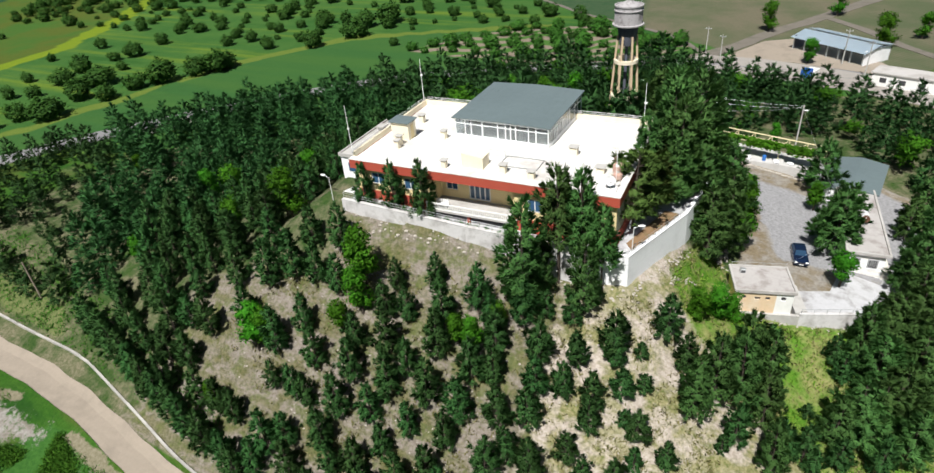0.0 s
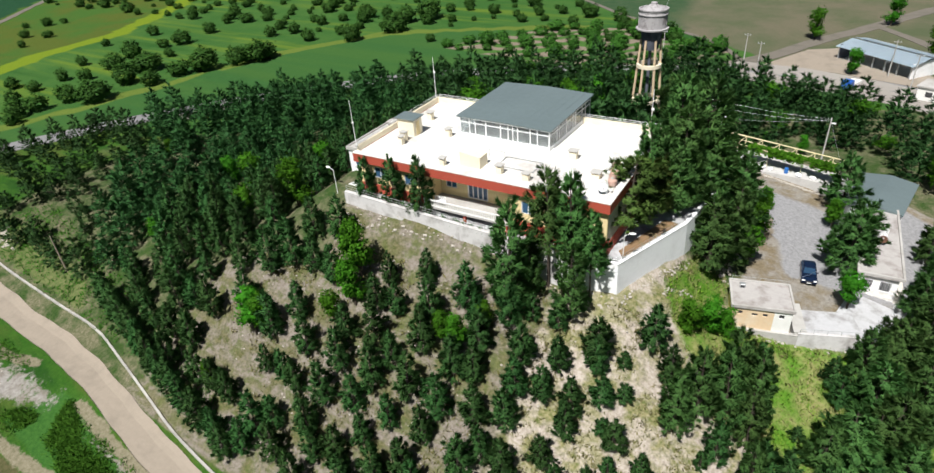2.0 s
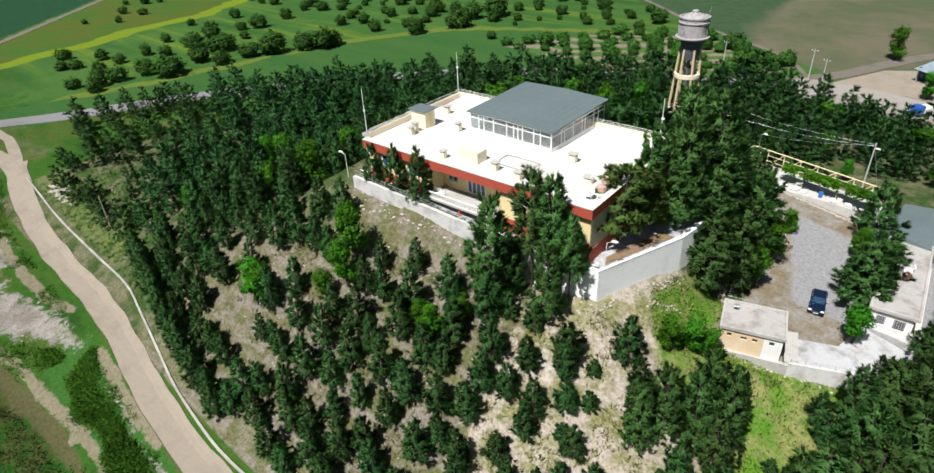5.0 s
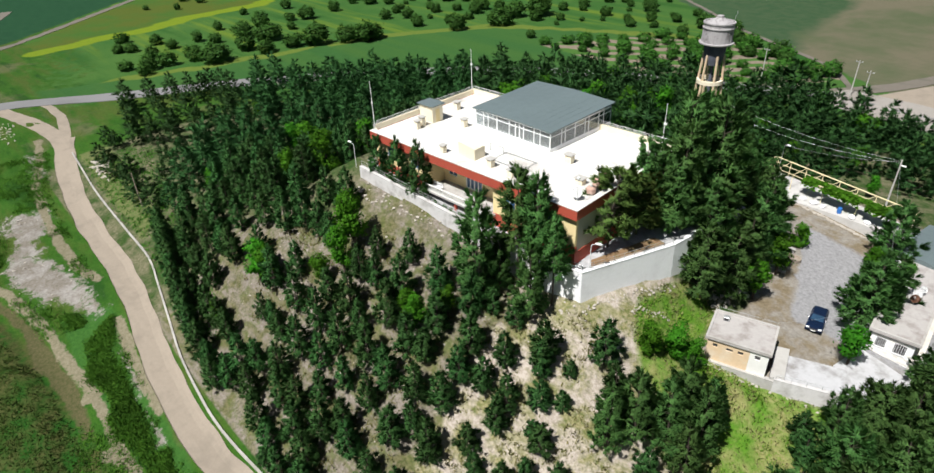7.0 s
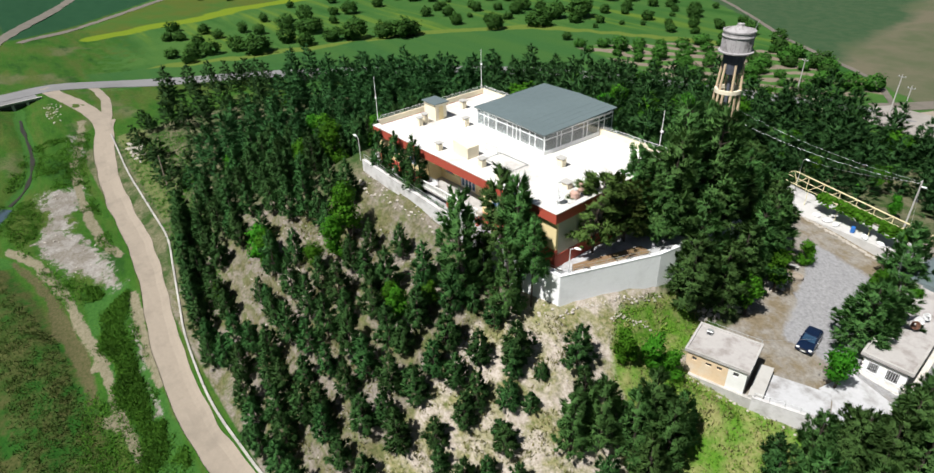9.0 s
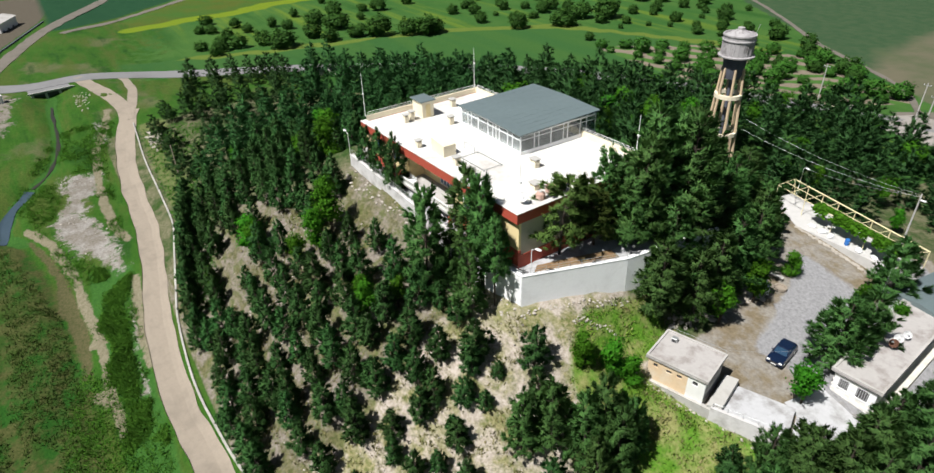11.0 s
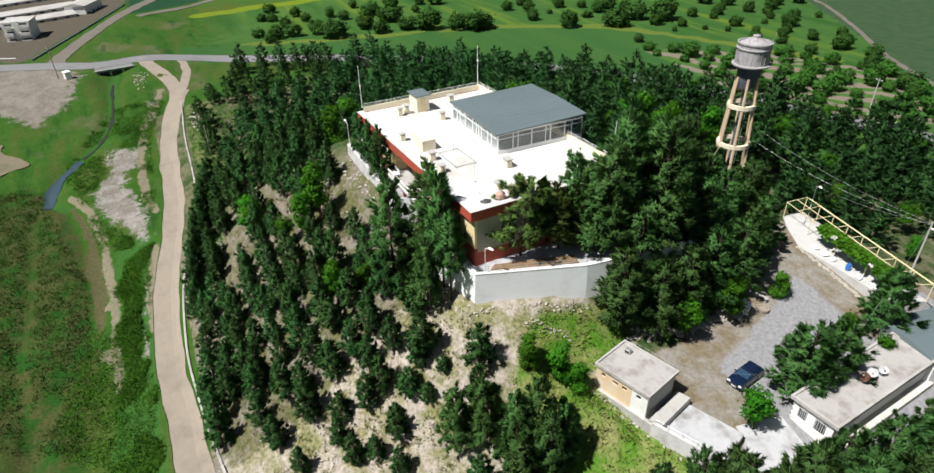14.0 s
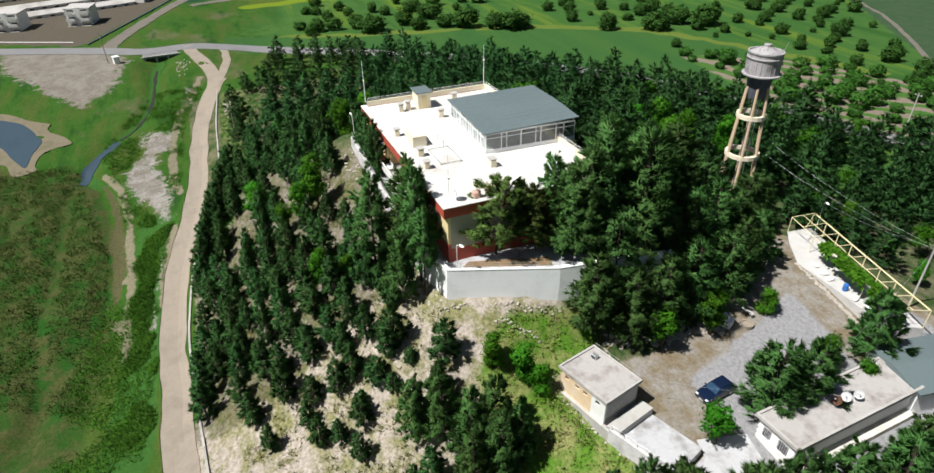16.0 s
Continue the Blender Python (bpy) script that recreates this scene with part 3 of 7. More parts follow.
def add_box(bm, x0, y0, z0, x1, y1, z1, bevel=0.0):
    vs = [bm.verts.new((x, y, z)) for z in (z0, z1) for y in (y0, y1) for x in (x0, x1)]
    fs = [bm.faces.new([vs[i] for i in f]) for f in ((0, 2, 3, 1), (4, 5, 7, 6), (0, 1, 5, 4), (2, 6, 7, 3), (0, 4, 6, 2), (1, 3, 7, 5))]
    if bevel:
        edges = list({e for f in fs for e in f.edges})
        bmesh.ops.bevel(bm, geom=edges, offset=bevel, segments=1, affect="EDGES")
    return bm


def box(x0, y0, z0, x1, y1, z1, bevel=0.0):
    return add_box(bmesh.new(), x0, y0, z0, x1, y1, z1, bevel)


def add_rod(bm, a, b, r0, r1=None, n=8):
    """A round bar from a to b, tapered from r0 to r1."""
    a, b = Vector(a), Vector(b)
    r1 = r0 if r1 is None else r1
    d = (b - a).normalized()
    u = d.orthogonal().normalized()
    w = d.cross(u)
    rings = []
    for p, r in ((a, r0), (b, r1)):
        rings.append([bm.verts.new(p + (u * math.cos(k * math.tau / n) + w * math.sin(k * math.tau / n)) * r) for k in range(n)])
    for k in range(n):
        bm.faces.new((rings[0][k], rings[0][(k + 1) % n], rings[1][(k + 1) % n], rings[1][k]))
    bm.faces.new(rings[0][::-1])
    bm.faces.new(rings[1])
    return bm


def rod(a, b, r0, r1=None, n=8):
    return add_rod(bmesh.new(), a, b, r0, r1, n)


def lathe(profile, n=24):
    """A turned body from (radius, height) pairs."""
    bm = bmesh.new()
    rings = [[bm.verts.new((r * math.cos(k * math.tau / n), r * math.sin(k * math.tau / n), z)) for k in range(n)] for r, z in profile]
    for a, b in zip(rings, rings[1:]):
        for k in range(n):
            bm.faces.new((a[k], a[(k + 1) % n], b[(k + 1) % n], b[k]))
    bm.faces.new(rings[0][::-1])
    bm.faces.new(rings[-1])
    return bm


def prism(points, z0, z1):
    bm = bmesh.new()
    zs = [(z0, z1)] * len(points) if not callable(z1) else [(z0, z1(*p)) for p in points]
    lo = [bm.verts.new((x, y, a)) for (x, y), (a, _) in zip(points, zs)]
    hi = [bm.verts.new((x, y, c)) for (x, y), (_, c) in zip(points, zs)]
    n = len(points)
    bm.faces.new(lo[::-1])
    bm.faces.new(hi)
    for i in range(n):
        bm.faces.new((lo[i], lo[(i + 1) % n], hi[(i + 1) % n], hi[i]))
    return bm


def wall_with_openings(length, z0, z1, thick, openings, y=0.0):
    """A wall along x from 0 to length, y to y + thick, with real openings (x0, x1, z0, z1)."""
    bm = bmesh.new()
    xs = sorted({0.0, length, *[o[0] for o in openings], *[o[1] for o in openings]})
    for a, b in zip(xs, xs[1:]):
        holes = sorted((o[2], o[3]) for o in openings if o[0] < (a + b) / 2 < o[1])
        z = z0
        for lo, hi in holes:
            if lo > z + 0.01:
                add_box(bm, a, y, z, b, y + thick, lo)
            z = hi
        if z < z1 - 0.01:
            add_box(bm, a, y, z, b, y + thick, z1)
    bmesh.ops.remove_doubles(bm, verts=bm.verts, dist=0.001)
    return bm

# ---- terrace and its walls ----
HOUSE = pose(-45.5, 51.75, 0, 0, 0, 2.5)
HL, HW, DECK = 31.2, 18.2, 7.4


def sloped_wall(name, a, b, top_a, top_b, foot_a, foot_b, thick, material, label, category="retaining wall", coping=None):
    """A wall from a to b whose top and foot may slope, with a coping course."""
    a, b = Vector(a), Vector(b)
    d = (b - a).normalized()
    n = Vector((-d.y, d.x))
    ob = thing(name, Matrix.Translation((a.x, a.y, 0)), label, category)
    steps = max(2, int((b - a).length / 2.0))
    bm, bc = bmesh.new(), bmesh.new()
    rng = random.Random(int(abs(a.x) * 10))
    rows, caps = [], []
    for i in range(steps + 1):
        k = i / steps
        p = d * ((b - a).length * k)
        top, foot = top_a + (top_b - top_a) * k, foot_a + (foot_b - foot_a) * k
        batter = 0.12
        o = n * rng.uniform(-0.015, 0.015)
        rows.append([bm.verts.new((q.x + o.x, q.y + o.y, z)) for q, z in ((p - n * batter, foot), (p, top - 0.09), (p + n * thick, top - 0.09), (p + n * thick, foot))])
        caps.append([bc.verts.new((q.x, q.y, z)) for q, z in ((p - n * 0.03, top - 0.088), (p - n * 0.03, top), (p + n * (thick + 0.05), top), (p + n * (thick + 0.05), top - 0.088))])
    for bmx, rr in ((bm, rows), (bc, caps)):
        for r, s in zip(rr, rr[1:]):
            for k in range(4):
                bmx.faces.new((r[k], s[k], s[(k + 1) % 4], r[(k + 1) % 4]))
        bmx.faces.new(rr[0])
        bmx.faces.new(rr[-1][::-1])
    part("wall_face", bm, material, ob)
    part("coping", bc, coping or material, ob)
    return ob


def railing(name, a, b, za, zb, height, step, material, label, bars=2):
    a, b = Vector((*a, za)), Vector((*b, zb))
    ob = thing(name, Matrix.Translation(a), label, "railing")
    n = max(1, round((b - a).length / step))
    for i in range(n + 1):
        p = (b - a) * (i / n)
        part("post", rod(p, p + Vector((0, 0, height)), 0.025, n=6), material, ob)
    for k in range(bars):
        z = Vector((0, 0, height * (1 - 0.45 * k)))
        part("rail", rod(z, b - a + z, 0.022, n=6), material, ob)
    return ob


sloped_wall("retaining_wall", (-46.5, 49.4), (-30.0, 49.7), 3.0, 2.5, -0.2, -1.2, 0.4, M_PATCHED, "grey patched concrete retaining wall below the house")
sloped_wall("retaining_wall", (-30.0, 49.7), (-18.0, 51.0), 2.5, 1.6, -1.2, -2.6, 0.4, M_PATCHED, "grey patched concrete retaining wall below the house")
sloped_wall("retaining_wall", (-18.0, 51.0), (-12.65, 52.3), 1.6, 1.15, -2.6, -3.4, 0.4, M_LIMEWASH, "whitewashed retaining wall at the terrace corner")
sloped_wall("retaining_wall", (-12.65, 52.3), (-9.0, 63.4), 1.15, 1.0, -3.4, -4.4, 0.4, M_LIMEWASH, "whitewashed retaining wall at the terrace corner")
sloped_wall("retaining_wall", (-9.0, 63.4), (-7.4, 76.0), 1.0, 1.0, -4.4, -5.0, 0.4, M_LIMEWASH, "whitewashed retaining wall below the garden trees")
railing("railing", (-46.3, 49.6), (-30.0, 49.9), 3.0, 2.5, 0.75, 1.6, M_STEEL, "thin steel railing on the retaining wall")
railing("railing", (-30.0, 49.9), (-18.0, 51.2), 2.5, 1.6, 0.75, 1.6, M_STEEL, "thin steel railing on the retaining wall")
railing("railing", (-18.0, 51.2), (-12.8, 52.5), 1.6, 1.15, 0.7, 1.3, M_STEEL, "thin steel railing on the retaining wall")
railing("railing", (-12.8, 52.5), (-9.15, 63.4), 1.15, 1.0, 0.7, 1.3, M_STEEL, "thin steel railing on the retaining wall")

floor_points = [(-46.2, 49.7), (-30, 50.0), (-18, 51.3), (-12.9, 52.6), (-9.3, 63.5), (-7.9, 75.0), (-14, 76), (-14.6, 54), (-46.0, 52.2)]
terrace = part("pavement", prism(floor_points, -0.5, lambda x, y: terrace_z(x) if y < 56 else 0.75), M_COURT)
tagged(terrace, "pale concrete terrace paving round the house", "terrace", kind="structure")
bed = part("garden_bed", prism([(-12.4, 53.6), (-9.9, 63.0), (-11.4, 63.2), (-13.6, 55.0)], 0.2, 0.95), plain_mat("garden_soil", (0.24, 0.15, 0.08), (0.10, 0.11, 0.04), 0.98, grain=5, amount=0.8, relief=0.8))
tagged(bed, "brown garden bed inside the whitewashed wall", "garden bed")

# ---- house ----
house = thing("house", HOUSE, "single-storey cream house with red bands and a flat white roof", "house")


def window(parent, x0, x1, z0, z1, y, glass, panes=2, f=0.09):
    w = part("window", box(x0 - 0.05, y - 0.02, z0 - 0.05, x1 + 0.05, y + 0.06, z0), M_PVC, parent)
    bm = bmesh.new()
    add_box(bm, x0, y + 0.02, z0, x1, y + 0.09, z0 + f)
    add_box(bm, x0, y + 0.02, z1 - f, x1, y + 0.09, z1)
    for k in range(panes + 1):
        c = x0 + f / 2 + (x1 - x0 - f) * k / panes
        add_box(bm, c - f / 2, y + 0.018, z0 + f, c + f / 2, y + 0.092, z1 - f)
    part("frame", bm, M_PVC, w)
    for k in range(panes):
        a = x0 + f + (x1 - x0 - f) * k / panes
        part("pane", box(a, y + 0.045, z0 + f, a + (x1 - x0 - f) / panes - f, y + 0.06, z1 - f), glass, w)
    return w


FW = [(2.1, 3.9, 4.45, 5.9), (6.5, 8.2, 4.35, 5.75), (21.7, 23.3, 4.0, 5.5), (26.5, 28.1, 4.0, 5.5)]
LOG = (9.8, 20.2)
part("wall", wall_with_openings(LOG[0], 3.55, 6.4, 0.3, FW[:2]), M_CREAM, house, "cream front wall")
right = wall_with_openings(HL - LOG[1], 3.0, 6.4, 0.3, [(a - LOG[1], b - LOG[1], c, d) for a, b, c, d in FW[2:]])
bmesh.ops.translate(right, verts=right.verts, vec=(LOG[1], 0, 0))
part("wall", right, M_CREAM, house, "cream front wall")
back_of_loggia = wall_with_openings(LOG[1] - LOG[0], 2.9, 6.4, 0.25, [(1.0, 2.5, 3.9, 5.4), (3.9, 6.6, 3.0, 5.55)])
bmesh.ops.translate(back_of_loggia, verts=back_of_loggia.verts, vec=(LOG[0], 2.3, 0))
part("wall", back_of_loggia, M_CREAM, house, "cream back wall of the porch")
for x in (LOG[0], LOG[1] - 0.3):
    part("wall", box(x, 0.3, 2.9, x + 0.3, 2.3, 6.4), M_CREAM, house)
part("wall", box(0, 0.302, 2.2, 0.3, HW, 6.4), M_CREAM, house)
part("wall", box(HL - 0.3, 0.302, 0.8, HL, HW, 6.4), M_SHADED_RENDER, house, "side wall with its shade put in as grey-beige")
part("wall", box(0.3, HW - 0.3, 0.8, HL - 0.3, HW, 6.4), M_CREAM, house)
part("plinth", box(-0.06, -0.06, 1.4, LOG[0] - 0.002, 0.28, 3.55), M_RED, house, "brick-red plinth")
part("plinth", box(LOG[1] + 0.002, -0.06, 0.2, HL + 0.06, 0.28, 3.0), M_RED, house, "brick-red plinth")
part("plinth", box(HL - 0.28, 0.282, 0.2, HL + 0.06, HW + 0.06, 2.4), M_RED, house, "brick-red plinth")
part("plinth", box(-0.06, 0.282, 0.6, 0.28, HW + 0.06, 3.3), M_RED, house, "brick-red plinth")
for a, b, c, d in FW:
    window(house, a, b, c, d, 0.08, M_BLUEGLASS)
window(house, LOG[0] + 1.0, LOG[0] + 2.5, 3.9, 5.4, 2.36, M_BLUEGLASS)
door = window(house, LOG[0] + 3.9, LOG[0] + 6.6, 3.0, 5.55, 2.36, M_BLUEGLASS, 4, 0.16)
door.name = "glazed_door"
part("porch_floor", box(LOG[0], -1.1, 2.72, LOG[1] + 0.4, 2.3, 2.95), M_SLAB, house)
# balustrade of the porch
part("top_rail", box(LOG[0], -1.1, 3.68, LOG[1] + 0.4, -0.95, 3.8), M_WHITE, house)
part("base_rail", box(LOG[0], -1.1, 2.952, LOG[1] + 0.4, -0.95, 3.1), M_WHITE, house)
for k in range(46):
    x = LOG[0] + 0.1 + k * 0.23
    part("baluster", lathe([(0.045, 3.1), (0.075, 3.25), (0.04, 3.45), (0.055, 3.68)], 6), M_WHITE, house).location = (x, -1.025, 0)
for x in (LOG[0] + 0.2, LOG[0] + 5.2, LOG[1]):
    part("pillar", box(x - 0.15, -0.9, 1.0, x + 0.15, -0.6, 2.72), M_RED, house)
# roof slab with its red edge band and parapets
part("roof_slab", box(0.05, 0.05, 6.4, HL - 0.05, HW - 0.05, DECK), M_DECK, house, "sun-bleached flat roof coating")
part("roof_band", box(-0.35, -0.55, 6.4, HL + 0.35, 0.04, DECK + 0.08), M_RED, house, "brick-red roof edge band")
part("roof_band", box(HL - 0.04, 0.042, 6.4, HL + 0.35, HW + 0.3, DECK + 0.08), M_RED, house, "brick-red roof edge band")
part("roof_band", box(-0.35, 0.042, 6.4, 0.04, HW + 0.3, DECK + 0.08), M_RED, house, "brick-red roof edge band")
part("roof_edge", box(-0.38, -0.58, DECK + 0.081, HL + 0.38, 0.25, DECK + 0.16), M_DECK, house, "pale roof kerb")
part("roof_edge", box(HL - 0.25, 0.252, DECK + 0.081, HL + 0.38, HW + 0.3, DECK + 0.16), M_DECK, house, "pale roof kerb")
part("parapet", box(-0.2, 0.252, DECK + 0.081, 0.06, HW + 0.2, DECK + 0.75), M_CREAM_PALE, house, "pale cream parapet")
part("parapet", box(0.062, HW - 0.06, DECK + 0.001, HL, HW + 0.2, DECK + 0.75), M_CREAM_PALE, house, "pale cream parapet")


def roof_rail(a, b, z, step=2.2):
    a, b = Vector((*a, z)), Vector((*b, z))
    n = max(1, round((b - a).length / step))
    for i in range(n + 1):
        p = a + (b - a) * (i / n)
        part("rail_post", rod(p, p + Vector((0, 0, 0.42)), 0.02, n=5), M_PVC, house)
    part("rail", rod(a + Vector((0, 0, 0.42)), b + Vector((0, 0, 0.42)), 0.025, n=6), M_PVC, house)
    part("rail", rod(a + Vector((0, 0, 0.2)), b + Vector((0, 0, 0.2)), 0.02, n=6), M_PVC, house)


roof_rail((-0.07, 0.4), (-0.07, HW), DECK + 0.75)
roof_rail((0.2, HW + 0.07), (9.0, HW + 0.07), DECK + 0.75)
roof_rail((21.5, HW + 0.07), (HL - 0.2, HW + 0.07), DECK + 0.75)
for x, y in ((HL - 9.0, 0.1),):
    roof_rail((HL - 0.1, 10.5), (HL - 0.1, HW), DECK + 0.16)


def on_roof(wx, wy):
    """World place to roof coordinates."""
    p = HOUSE.inverted() @ Vector((wx, wy, 0))
    return p.x, p.y


def chimney(wx, wy, w, d, h, label="small cream chimney with a flat cap on the white roof", cap=0.12):
    c = thing("chimney", HOUSE @ Matrix.Translation((*on_roof(wx, wy), DECK)), label, "chimney", "roof chimneys")
    part("chimney_body", box(-w / 2, -d / 2, 0, w / 2, d / 2, h, 0.02), M_CREAM_PALE, c)
    for sx in (-1, 1):
        for sy in (-1, 1):
            part("cap_leg", box(sx * (w / 2 - 0.1) - 0.06, sy * (d / 2 - 0.1) - 0.06, h, sx * (w / 2 - 0.1) + 0.06, sy * (d / 2 - 0.1) + 0.06, h + 0.16), M_CREAM_PALE, c)
    part("cap", box(-w / 2 - cap, -d / 2 - cap, h + 0.161, w / 2 + cap, d / 2 + cap, h + 0.25, 0.015), M_CONCRETE, c, "grey cap slab")
    return c


for wx, wy, w, d, h in ((-42.0, 55.9, 0.6, 0.6, 0.9), (-42.4, 57.0, 0.7, 0.6, 1.0), (-43.4, 64.0, 0.7, 0.7, 0.9), (-38.0, 60.3, 0.6, 0.7, 0.9), (-34.0, 53.2, 0.6, 0.6, 0.75), (-27.2, 54.2, 0.7, 0.7, 0.8), (-23.8, 53.9, 0.7, 0.6, 0.7), (-21.6, 60.9, 0.9, 0.7, 0.8), (-17.5, 57.6, 0.9, 0.8, 0.5)):
    chimney(wx, wy, w, d, h)
hut = thing("roof_hut", HOUSE @ Matrix.Translation((*on_roof(-43.1, 59.2), DECK)), "pale cream rooftop hut with a grey metal lid", "roof hut")
part("wall", box(-1.2, -0.9, 0, 1.2, 0.9, 2.2), M_CREAM_PALE, hut)
part("lid", box(-1.45, -1.15, 2.2, 1.45, 1.15, 2.34, 0.02), M_ROOFMETAL, hut, "grey-green metal lid")
part("door", box(1.2, -0.35, 0.05, 1.24, 0.35, 1.8), M_CREAM, hut)
stairhead = thing("stair_head", HOUSE @ Matrix.Translation((*on_roof(-31.0, 54.8), DECK)), "low rounded stair head with a window on the white roof", "roof hatch")
curve = [(-1.2, 0), (1.4, 0), (1.4, 1.35), (1.0, 1.42), (0.2, 1.5), (-0.6, 1.62), (-1.2, 1.7)]
bm = bmesh.new()
sides = [[bm.verts.new((x, y, z)) for x, z in curve] for y in (-0.85, 0.85)]
bm.faces.new(sides[0])
bm.faces.new(sides[1][::-1])
for k in range(len(curve)):
    bm.faces.new((sides[0][k], sides[1][k], sides[1][(k + 1) % len(curve)], sides[0][(k + 1) % len(curve)]))
part("body", bm, M_CREAM_PALE, stairhead)
part("window_frame", box(-1.24, -0.5, 0.5, -1.2, 0.5, 1.4), M_PVC, stairhead)
part("pane", box(-1.262, -0.42, 0.58, -1.241, 0.42, 1.32), M_BLUEGLASS, stairhead)

# ---- roof pavilion ----
pav = thing("roof_pavilion", pose(-37.1, 61.1, DECK, 0, 0, 0.3), "glazed roof pavilion with white frames and a grey metal roof", "pavilion")
PW, PD, PH = 12.5, 12.1, 2.5
bm = bmesh.new()
corners = [(-0.1, -0.1, PH - 0.02), (PW + 0.1, -0.1, PH - 0.02), (PW + 0.1, PD + 0.1, PH + 0.35), (-0.1, PD + 0.1, PH + 0.35)]
rise = 0.35
lo = [bm.verts.new(c) for c in corners]
mid_f, mid_b = bm.verts.new((PW / 2, -0.1, PH + 0.12)), bm.verts.new((PW / 2, PD + 0.1, PH + 0.55))
th = 0.14
up = [bm.verts.new((c[0], c[1], c[2] + th)) for c in corners]
ufm, ubm = bm.verts.new((PW / 2, -0.1, PH + 0.12 + th)), bm.verts.new((PW / 2, PD + 0.1, PH + 0.55 + th))
bm.faces.new((up[0], ufm, ubm, up[3]))
bm.faces.new((ufm, up[1], up[2], ubm))
bm.faces.new((lo[0], lo[3], mid_b, mid_f))
bm.faces.new((mid_f, mid_b, lo[2], lo[1]))
bm.faces.new((lo[0], mid_f, ufm, up[0]))
bm.faces.new((mid_f, lo[1], up[1], ufm))
bm.faces.new((lo[3], up[3], ubm, mid_b))
bm.faces.new((mid_b, ubm, up[2], lo[2]))
bm.faces.new((lo[0], up[0], up[3], lo[3]))
bm.faces.new((lo[1], lo[2], up[2], up[1]))
part("roof", bm, M_ROOFMETAL, pav, "smooth grey-green sheet metal roof")
for k in range(1, 13):
    x = PW * k / 13
    z = PH + 0.12 + th - abs(x - PW / 2) / (PW / 2) * 0.14
    part("roof_seam", rod((x, -0.1, z), (x, PD + 0.1, z + 0.4), 0.006, n=4), M_ROOFMETAL, pav)
INSET = 0.16
part("sill_wall", box(INSET, INSET, 0, PW - INSET, INSET + 0.15, 0.45), M_PVC, pav, "low white sill wall")
part("sill_wall", box(PW - INSET - 0.15, INSET + 0.15, 0, PW - INSET, PD - INSET, 0.45), M_PVC, pav, "low white sill wall")
part("sill_wall", box(INSET, INSET + 0.15, 0, INSET + 0.15, PD - INSET, 0.45), M_PVC, pav, "low white sill wall")
part("sill_wall", box(INSET + 0.15, PD - INSET - 0.15, 0, PW - INSET - 0.15, PD - INSET, 0.45), M_PVC, pav, "low white sill wall")
part("floor", box(INSET + 0.15, INSET + 0.15, 0, PW - INSET - 0.15, PD - INSET - 0.15, 0.06), plain_mat("pavilion_tiles", (0.55, 0.52, 0.49)), pav)


def glazed_side(a, b, bays):
    """Posts, transom, top rail and panes from a to b, in bays of the given relative widths."""
    a, b = Vector((*a, 0)), Vector((*b, 0))
    d = (b - a).normalized()
    s = Vector((-d.y, d.x, 0))
    length = (b - a).length
    marks = [length * sum(bays[:k]) / sum(bays) for k in range(len(bays) + 1)]

    def bar(u0, u1, z0, z1, t=0.07):
        bm = bmesh.new()
        add_box(bm, u0, -t / 2, z0, u1, t / 2, z1)
        bmesh.ops.transform(bm, matrix=Matrix.Translation(a) @ Matrix(((d.x, s.x, 0, 0), (d.y, s.y, 0, 0), (0, 0, 1, 0), (0, 0, 0, 1))), verts=bm.verts)
        return bm

    part("top_rail", bar(0, length, PH - 0.18, PH), M_PVC, pav)
    part("transom", bar(0, length, 1.80, 1.89), M_PVC, pav)
    for k, u in enumerate(marks):
        wide = 0.15 if k in (0, len(bays)) or bays[min(k, len(bays) - 1)] > 4.5 else 0.11
        part("mullion", bar(max(0, u - wide / 2), min(length, u + wide / 2), 0.451, PH - 0.181, 0.085), M_PVC, pav)
    for u0, u1 in zip(marks, marks[1:]):
        part("pane", bar(u0 + 0.07, u1 - 0.07, 0.46, 1.80, 0.015), M_GLASS, pav).visible_shadow = False
        part("pane", bar(u0 + 0.07, u1 - 0.07, 1.89, PH - 0.18, 0.015), M_GLASS, pav).visible_shadow = False


q = INSET + 0.075
glazed_side((q, q), (PW - q, q), (3.3, 2.0, 3.7, 5.0, 2.5, 1.6, 1.6, 4.0, 2.3, 3.7))
glazed_side((PW - q, q), (PW - q, PD - q), (4.8, 1.6, 4.4, 4.6, 1.6, 4.8, 2.4, 3.6))
glazed_side((q, PD - q), (q, q), (4.0, 2.0, 4.0, 4.0, 2.0, 4.0))
glazed_side((PW - q, PD - q), (q, PD - q), (4.0, 2.0, 4.0, 4.0, 2.0, 4.0))


def mast(name, wx, wy, z0, z1, r, label, extras=()):
    ob = thing(name, Matrix.Translation((wx, wy, z0)), label, "mast")
    part("pole", rod((0, 0, 0), (0, 0, z1 - z0), r, r * 0.6, 8), M_PVC, ob)
    part("base_plate", lathe([(0.16, -0.02), (0.16, 0.04), (r, 0.06)], 10), M_STEEL, ob)
    for z, arm in extras:
        part("fitting", box(-0.1, -0.1, z, 0.1 + arm, 0.1, z + 0.22, 0.02), M_PVC, ob)
    return ob


